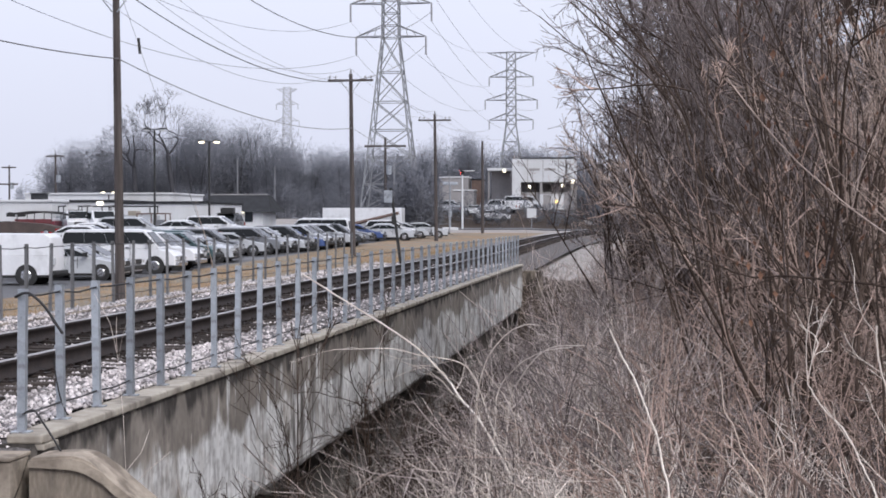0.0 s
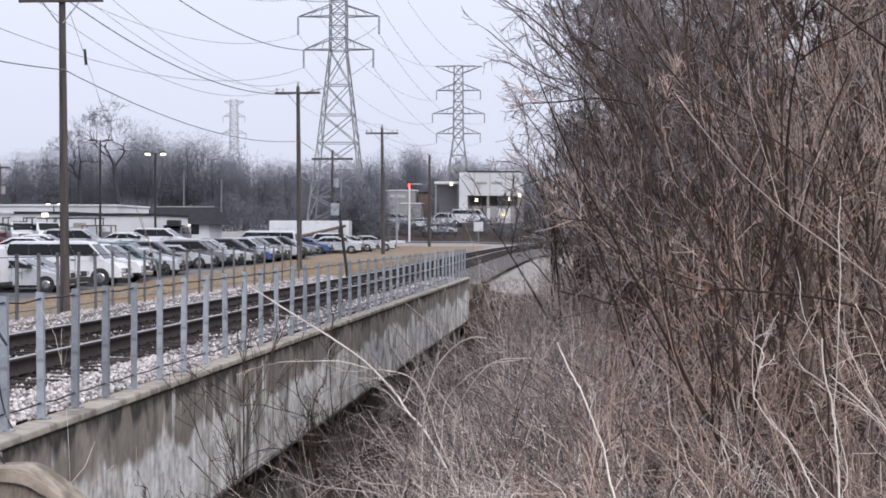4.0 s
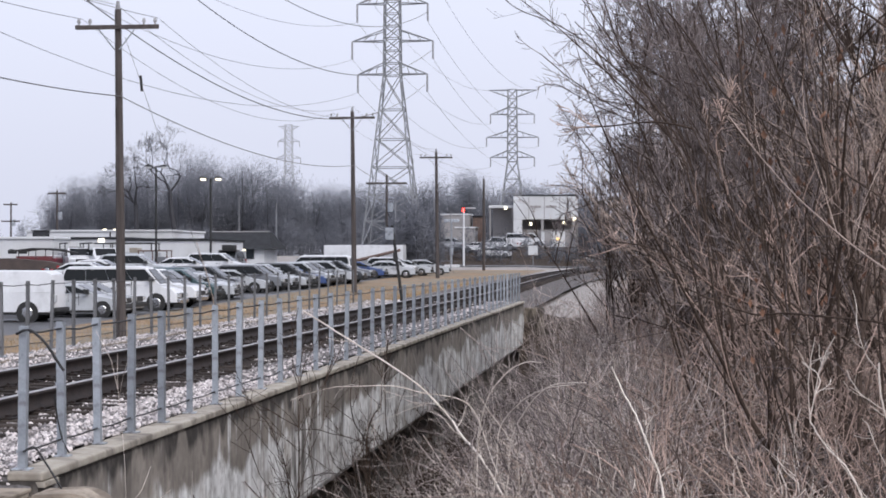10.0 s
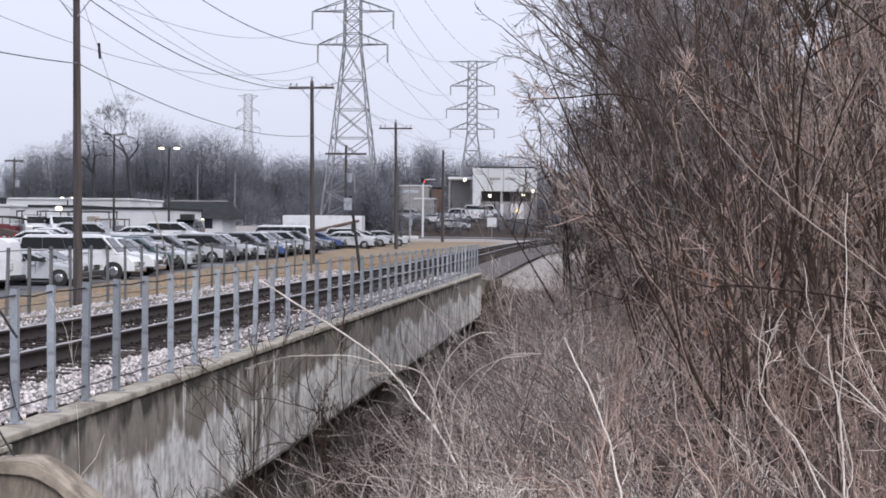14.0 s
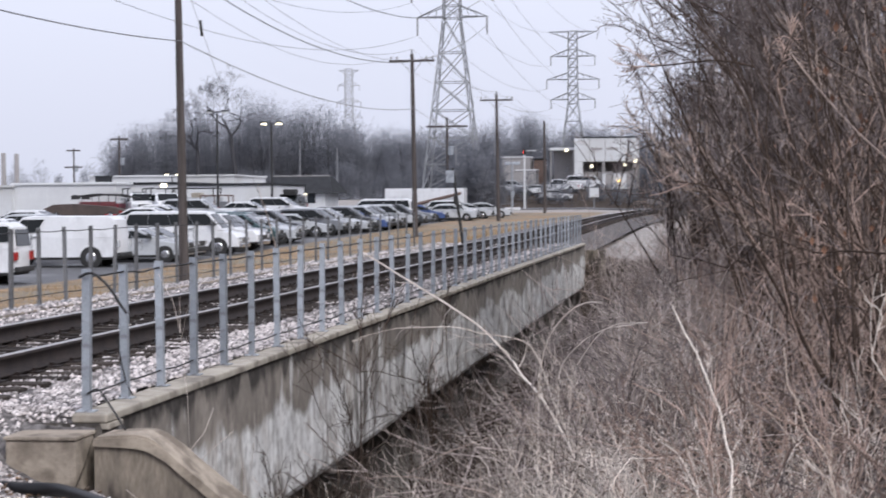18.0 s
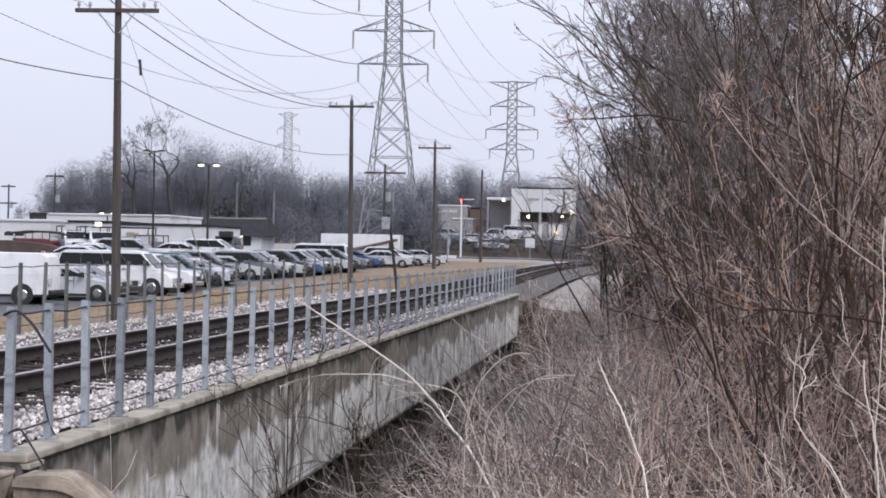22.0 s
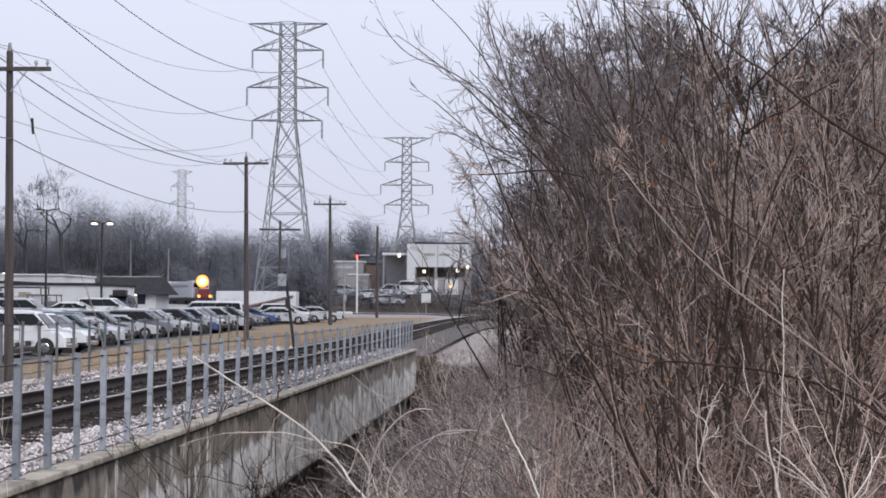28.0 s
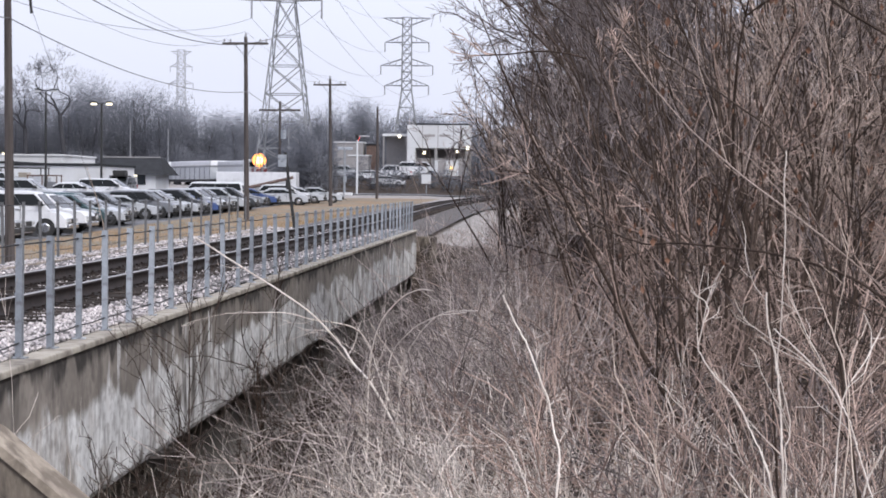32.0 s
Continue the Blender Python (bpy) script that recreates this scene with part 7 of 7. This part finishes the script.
def far_works():
    """The pale works building on the rise by the level crossing, with an open dark bay and lamps."""
    z = 3.2
    b = thing("works_building", (-19.55, 290.0, z), "tall pale works building over an open dark loading bay", "building")
    part("upper_wall", boxed(0, 9.4, 0, 12, 7.65 - z, 11.2 - z, 0.05), WHITE_WALL, b)
    part("roof_edge", boxed(1.2, 9.5, -0.08, 12.1, 11.203 - z, 11.4 - z, 0.03), DARK_ROOF, b)
    part("end_pier", boxed(0, 1.3, 0.02, 3.0, 0, 7.647 - z, 0.04), WHITE_WALL, b)
    part("back_wall", boxed(0, 9.4, 11.6, 12, 0, 7.64 - z), GREY_WALL, b)
    part("bay_sill", boxed(1.31, 9.4, 0.5, 0.9, 0, 6.1 - z, 0.03), GREY_WALL, b, "grey low wall under the bay opening")
    for x in (4.2, 8.9):
        part("column", boxed(x, x + 0.4, 0.05, 0.45, 0, 7.64 - z), GREY_WALL, b)
    for i in range(1, 4):
        part("panel_seam", boxed(i * 2.35 - 0.05, i * 2.35 + 0.05, -0.03, -0.002, 7.7 - z, 11.1 - z), GREY_WALL, b)
    for x in (2.5, 4.9):
        part("louvre", boxed(x, x + 1.7, -0.05, -0.004, 9.4 - z, 9.75 - z, 0.02), GREY_WALL, b)
    for x, zz in ((2.62, 6.95), (7.72, 7.13), (9.25, 7.7)):
        part("flood_lamp", boxed(x - 0.22, x + 0.22, -0.35, -0.1, zz - z - 0.22, zz - z + 0.22, 0.05), LAMP_ON, b, "lit flood lamp")
    a = thing("annexe", (-14.9, 282.0, float(height(-13, 283)) - 0.1), "low white annexe with an amber lamp before the works", "building")
    part("shell", boxed(0, 3.4, 0, 3, 0, 5.85 - float(height(-13, 283)), 0.05), WHITE_WALL, a)
    part("roof", boxed(-0.1, 3.5, -0.1, 3.1, 5.853 - float(height(-13, 283)), 6.0 - float(height(-13, 283)), 0.03), GREY_WALL, a)
    part("door", boxed(0.5, 1.5, -0.05, -0.004, 0.2, 2.3, 0.02), GREY_WALL, a)
    part("lamp", boxed(2.3, 2.65, -0.3, -0.02, 1.1, 1.45, 0.05), LAMP_AMBER, a, "lit amber lamp")
    c = thing("canopy", (-23.4, 291.0, z), "pale flat canopy on thin columns with a lamp", "canopy")
    part("roof", boxed(0, 3.8, 0, 5, 9.45 - z, 9.85 - z, 0.05), WHITE_WALL, c)
    part("back_panel", boxed(0.3, 3.7, 4.5, 4.8, 0, 9.44 - z), GREY_WALL, c)
    for x in (0.1, 3.5):
        part("column", boxed(x, x + 0.2, 0.2, 0.4, 0, 9.44 - z), GREY_WALL, c)
    part("lamp", boxed(2.4, 2.8, -0.25, -0.02, 9.2 - z, 9.6 - z, 0.05), LAMP_ON, c, "lit flood lamp")


far_works()
for k, (x0, x1, y0, top, wall, lab) in enumerate(((-31.7, -27.2, 300, 8.6, GREY_WALL, "small grey shed with a pale roof on the far hill"), (-26.8, -25.2, 302, 8.3, BROWN_WALL, "low brown shed beyond the crossing"),
                                                  (-28.6, -25.6, 292, 6.4, GREY_WALL, "low grey shed beyond the crossing"))):
    flat_building("shed", x0, x1, y0, y0 + 5, top, wall, WHITE_WALL if k != 1 else DARK_ROOF, lab)

# far road over the level crossing
bm = bmesh.new()
vs = [[bm.verts.new((x, y, float(height(x, y)) + 0.12)) for y in (228, 236)] for x in np.linspace(-70, 30, 26)]
for a, b in zip(vs[:-1], vs[1:]):
    bm.faces.new((a[0], a[1], b[1], b[0]))
ext = bmesh.ops.extrude_face_region(bm, geom=list(bm.faces))["geom"]
bmesh.ops.translate(bm, verts=[v for v in ext if isinstance(v, bmesh.types.BMVert)], vec=(0, 0, -0.3))
tagged(part("road", bm, ASPHALT), "pale grey road across the tracks", "road", kind="structure")


# ---- lamps, signals, signs ----
def lot_lamp(x, y, top, lit, label):
    z = float(height(x, y))
    p = thing("lot_lamp", (x, y, z), label, "street lamp", "lot lamps")
    h = top - z
    part("pole", rodded((0, 0, 0), (0, 0, h), 0.1, 0.07, 10), BLACK, p, smooth=True)
    part("bracket", boxed(-0.7, 0.7, -0.04, 0.04, h - 0.06, h, 0.01), BLACK, p)
    for s in (-1, 1):
        head = part("lamp_head", boxed(s * 0.6 - 0.24, s * 0.6 + 0.24, -0.2, 0.2, h + 0.0, h + 0.12, 0.03), BLACK, p)
        part("lens", boxed(s * 0.6 - 0.2, s * 0.6 + 0.2, -0.18, 0.17, h - 0.14, h - 0.003, 0.05), LAMP_ON if lit else HEAD_LENS, head, "lit lamp lens" if lit else "unlit lamp lens")


lot_lamp(-33.45, 146.0, 7.9, True, "black lot lamp with two lit heads")
lot_lamp(-38.05, 147.0, 8.9, False, "black lot lamp with unlit heads")
lot_lamp(-56.8, 200.0, 4.9, True, "small lit lamp above the workshop roof")
lot_lamp(-78.6, 200.0, 5.0, True, "lit flood lamp far along the lot")


def back_pole(x, y, top, arms, label, r=0.16):
    z = float(height(x, y))
    p = thing("utility_pole", (x, y, z), label, "utility pole", "back-street poles")
    h = top - z
    part("pole", rodded((0, 0, 0), (0, 0, h), r, r * 0.7, 8), POLE_WOOD, p, smooth=True)
    for zz, w in arms:
        part("crossarm", boxed(-w / 2, w / 2, -0.26, -0.13, zz - z - 0.1, zz - z + 0.1), POLE_WOOD, p)
    part("transformer", rodded((0.35, 0, h * 0.62), (0.35, 0, h * 0.62 + 0.9), 0.28, sides=10), GALV, p)


back_pole(-71.1, 227.0, 10.1, ((9.7, 2.2), ), "distant wooden pole with a transformer")
back_pole(-86.4, 255.0, 9.5, ((9.2, 2.0), (6.9, 2.6)), "distant wooden pole with two crossarms")
back_pole(-25.8, 192.0, 10.2, ((9.3, 4.2),), "wooden pole with a long crossarm under the tower")
for x, y, top in ((-23.6, 196, 12.0), (-22.4, 205, 8.0), (-21.3, 212, 7.0), (-24.4, 188, 7.5), (-45.5, 235, 8.6), (-56.0, 262, 10.5)):
    z = float(height(x, y))
    p = thing("lamp_post", (x, y, z), "thin pale steel post", "post", "far thin posts")
    part("post", rodded((0, 0, 0), (0, 0, top - z), 0.09, 0.06, 6), TOWER_STEEL, p)

# crossing beacon, whose red lens turns
bz = float(height(-21.5, 230)) + 0.1
beacon = thing("crossing_beacon", (-21.52, 230.0, bz), "pale post with a flashing red beacon and short arm", "signal")
part("post", rodded((0, 0, 0), (0, 0, 7.3 - bz), 0.13, 0.1, 10), WHITE_WALL, beacon)
part("arm", boxed(0.0, 1.5, -0.06, 0.06, 7.75 - bz, 7.85 - bz, 0.02), WHITE_WALL, beacon)
part("hood", rodded((0, 0, 7.86 - bz), (0, 0, 7.95 - bz), 0.3, 0.2, 14), BLACK, beacon)
turner = part("turning_lamp", rodded((0, 0, -0.24), (0, 0, 0.24), 0.2, 0.2, 16), BLACK, beacon, "turning drum with a red lens", at=(0, 0, 7.58 - bz))
bm = bmesh.new()
for k in range(3):
    a = math.radians(-115 + k * 17)
    b = math.radians(-98 + k * 17)
    q = [bm.verts.new((0.23 * math.cos(c), 0.23 * math.sin(c), zz)) for c, zz in ((a, -0.22), (b, -0.22), (b, 0.22), (a, 0.22))]
    bm.faces.new(q)
bmesh.ops.remove_doubles(bm, verts=bm.verts, dist=0.001)
part("red_lens", bm, LAMP_RED, turner, "glowing red lens")
gz = float(height(-22.5, 225))
mast = thing("crossing_mast", (-22.5, 225.0, gz), "grey crossing signal mast with a round base", "signal")
part("mast", rodded((0, 0, 0), (0, 0, 6.3 - gz), 0.09, 0.08, 8), GALV, mast)
part("signal_head", boxed(-0.9, 0.9, -0.15, 0.1, 6.0 - gz, 6.35 - gz, 0.05), GALV, mast)
part("case", boxed(-0.2, 0.2, -0.2, 0.2, 2.2 - gz, 3.0 - gz, 0.05), GALV, mast)
part("base", boxed(-0.9, 0.9, -0.5, 0.5, 0.0, 0.35, 0.05), WHITE_WALL, mast)
rs = thing("road_sign", (-14.0, 245.0, float(height(-14, 245))), "white road sign on a post", "sign")
part("post", rodded((0, 0, 0), (0, 0, 2.4), 0.05), GALV, rs)
part("board", boxed(-0.6, 0.6, -0.06, -0.03, 1.3, 2.5, 0.01), WHITE_WALL, rs)
ms = thing("track_marker", (-8.42, 66.8, 0.02), "leaning dark post with a small grey board beside the track", "sign")
part("post", rodded((0, 0, 0), (-0.36, 0, 2.76), 0.055, 0.05, 8), BLACK, ms)
part("board", boxed(-0.6, -0.3, -0.05, -0.02, 2.25, 2.68, 0.01), GALV, ms)
part("bracket", boxed(-0.33, -0.2, -0.09, 0.07, 1.5, 1.8, 0.02), BLACK, ms)
for x, top in ((-159.0, 13.8), (-155.9, 13.6)):
    c = thing("chimney", (x, 420.0, float(height(x, 420))), "tall grey chimney far off", "chimney", "far chimneys")
    part("shaft", rodded((0, 0, 0), (0, 0, top - float(height(x, 420))), 0.62, 0.5, 12), GREY_WALL, c)

# black drain pipe round the pedestal
pipe_way = smooth_line([(-5.5, 14.2, -0.2), (-5.38, 13.6, -0.32), (-5.12, 13.05, -0.41), (-4.78, 12.86, -0.43), (-4.47, 12.82, -0.43), (-4.0, 12.34, -0.44), (-3.53, 11.82, -0.45), (-3.14, 11.42, -0.46), (-2.7, 10.95, -0.54)], 90)
v, q = tubes(pipe_way[None], np.full((1, len(pipe_way)), 0.047), 14)
pipe = link_mesh("drain_pipe", from_arrays("drain_pipe", v, q, True), BLACK_PLASTIC)
tagged(pipe, "glossy black plastic drain pipe on the ballast", "pipe")
cup = thing("litter", (-3.7, 11.72, -0.49), "small white scrap of litter on the stones", "litter")
part("scrap", rodded((0, 0, 0.04), (0.09, 0.03, 0.06), 0.035, 0.028, 10), PAINTS["white"], cup)


# ---- train ----
def locomotive():
    t = thing("locomotive", (0, 0, 0), "grey diesel locomotive with a lit orange headlight", "locomotive")
    part("frame", boxed(0, 20, -1.45, 1.45, 1.0, 1.45, 0.05), BLACK, t)
    part("long_hood", boxed(0.6, 15.0, -1.1, 1.1, 1.455, 4.3, 0.12), PAINTS["silver"], t)
    part("hood_stripe", boxed(0.7, 14.9, -1.13, 1.13, 3.3, 3.7, 0.01), PAINTS["grey"], t)
    part("cab", boxed(15.02, 17.8, -1.5, 1.5, 1.455, 4.45, 0.12), PAINTS["silver"], t)
    part("nose", boxed(17.82, 19.8, -1.0, 1.0, 1.455, 3.1, 0.15), PAINTS["maroon"], t)
    for s in (-1, 1):
        part("window", boxed(17.75, 17.83, s * 0.25, s * 1.25, 3.3, 4.0, 0.02), GLASS, t)
        part("handrail", rodded((0.6, s * 1.42, 2.3), (15, s * 1.42, 2.3), 0.03), GALV, t)
        part("ditch_light", rodded((19.95, s * 1.0, 1.75), (20.12, s * 1.0, 1.75), 0.27, 0.27, 14), LAMP_ORANGE, t, "lit orange ditch light")
        for bx in (3.5, 15.5):
            part("truck_frame", boxed(bx - 2.0, bx + 2.0, s * 1.0 - 0.1, s * 1.0 + 0.1, 0.45, 0.95, 0.08), BLACK, t)
            for ax in (-1.4, 0, 1.4):
                bm = bmesh.new()
                bmesh.ops.create_cone(bm, cap_ends=True, segments=18, radius1=0.5, radius2=0.5, depth=0.14, matrix=Matrix.Translation((bx + ax, s * 0.75, 0.5)) @ Matrix.Rotation(math.pi / 2, 4, "X"))
                part("wheel", bm, RUST, t)
    part("fuel_tank", boxed(6.5, 12.5, -1.2, 1.2, 0.35, 0.99, 0.15), BLACK, t)
    part("headlight_housing", boxed(17.8, 18.0, -0.45, 0.45, 4.05, 4.62, 0.06), BLACK, t)
    part("headlight", rodded((18.0, 0, 4.32), (18.1, 0, 4.32), 0.3, 0.3, 18), LAMP_ORANGE, t, "lit orange headlight")
    # disc far wider than a real lamp: its orange rim imitates the headlight's halo
    osc = part("oscillating_light", rodded((-0.05, 0, 0), (0.02, 0, 0), 1.1, 1.1, 20), BLACK, t, "swinging warning light", at=(18.75, 0, 4.32))
    part("lens", rodded((0.022, 0, 0), (0.06, 0, 0), 1.08, 1.02, 20), LAMP_ORANGE, osc, "orange disc drawn wide as the lamp's halo")
    part("lens_core", rodded((0.062, 0, 0), (0.09, 0, 0), 0.62, 0.56, 18), LAMP_CORE, osc, "bright yellow lamp core")
    part("light_bracket", boxed(18.05, 18.8, -0.06, 0.06, 3.75, 3.85, 0.02), BLACK, t)
    return t, osc


def rail_car(label):
    t = thing("freight_car", (0, 0, 0), label, "rail car", "freight cars")
    part("underframe", boxed(0, 24, -1.4, 1.4, 0.95, 1.3, 0.04), BLACK, t)
    part("side_shell", boxed(0.3, 23.7, -1.45, 1.45, 1.305, 3.3, 0.06), PAINTS["silver"], t)
    part("dark_band", boxed(0.32, 23.68, -1.42, 1.42, 3.305, 3.6, 0.02), PAINTS["grey"], t)
    part("roof_shell", boxed(0.3, 23.7, -1.45, 1.45, 3.605, 4.45, 0.1), PAINTS["white"], t)
    for i in range(9):
        for s in (-1, 1):
            part("rib", boxed(0.6 + i * 2.84, 0.72 + i * 2.84, s * 1.45, s * 1.53, 1.31, 3.3), PAINTS["grey"], t)
    for bx in (3.0, 21.0):
        for s in (-1, 1):
            part("truck_frame", boxed(bx - 1.5, bx + 1.5, s - 0.1, s + 0.1, 0.45, 0.9, 0.06), BLACK, t)
            for ax in (-0.9, 0.9):
                bm = bmesh.new()
                bmesh.ops.create_cone(bm, cap_ends=True, segments=16, radius1=0.45, radius2=0.45, depth=0.14, matrix=Matrix.Translation((bx + ax, s * 0.75, 0.45)) @ Matrix.Rotation(math.pi / 2, 4, "X"))
                part("wheel", bm, RUST, t)
    return t


loco, swinging = locomotive()
freight = [rail_car("long pale grey covered freight car with a dark band")]
for k in range(2):
    freight.append(copy_thing(freight[0], Matrix.Identity(4)))


# ---- what moves ----
def train_place(s):
    """The place and heading on the train's line, s metres from where its nose stands at the end; behind that the line bends away west."""
    ux, uy = 0.455, -0.89
    bend = -72.0
    if s >= bend:
        return -43.4 + ux * s, 299.0 + uy * s, math.degrees(math.atan2(uy, ux))
    r, turn = 120.0, math.radians(62)
    a = min((bend - s) / r, turn)
    h0 = math.atan2(uy, ux)
    x, y = -43.4 + ux * bend, 299.0 + uy * bend
    h = h0 + a
    px, py = x - r * (math.sin(h) - math.sin(h0)), y + r * (math.cos(h) - math.cos(h0))
    rest = max(0.0, (bend - s) - r * turn)
    return px - rest * math.cos(h), py - rest * math.sin(h), math.degrees(h)


def motions():
    rail_z = 1.42
    speed = 7.53
    times = [k * 1.0 for k in range(33)]
    offsets = [(loco, 18.9)] + [(c, 18.9 + 24.9 + 1.0 + 25.0 * k) for k, c in enumerate(freight)]
    for ob, back in offsets:
        rows = []
        for t in times:
            s = speed * (t - 32.0) - back
            x, y, h = train_place(s)
            rows.append((t, pose(x, y, rail_z, 0, 0, h)))
        walk(ob, rows)
    # the warning light swings towards the lot every 0.79 s
    walk(swinging, [(k * 0.1, pose(18.75, 0, 4.32, 0, 0, -14 + 68 * 0.5 * (1 - math.cos(2 * math.pi * (k * 0.1 - 28.05) / 0.79)))) for k in range(321)])
    # the beacon turns once in 1.2 s and faces the bridge from 7.4 s
    walk(turner, [(k * 0.2, pose(0, 0, 7.58 - bz, 0, 0, (k * 0.2 - 7.62) * 300.0)) for k in range(161)])


motions()
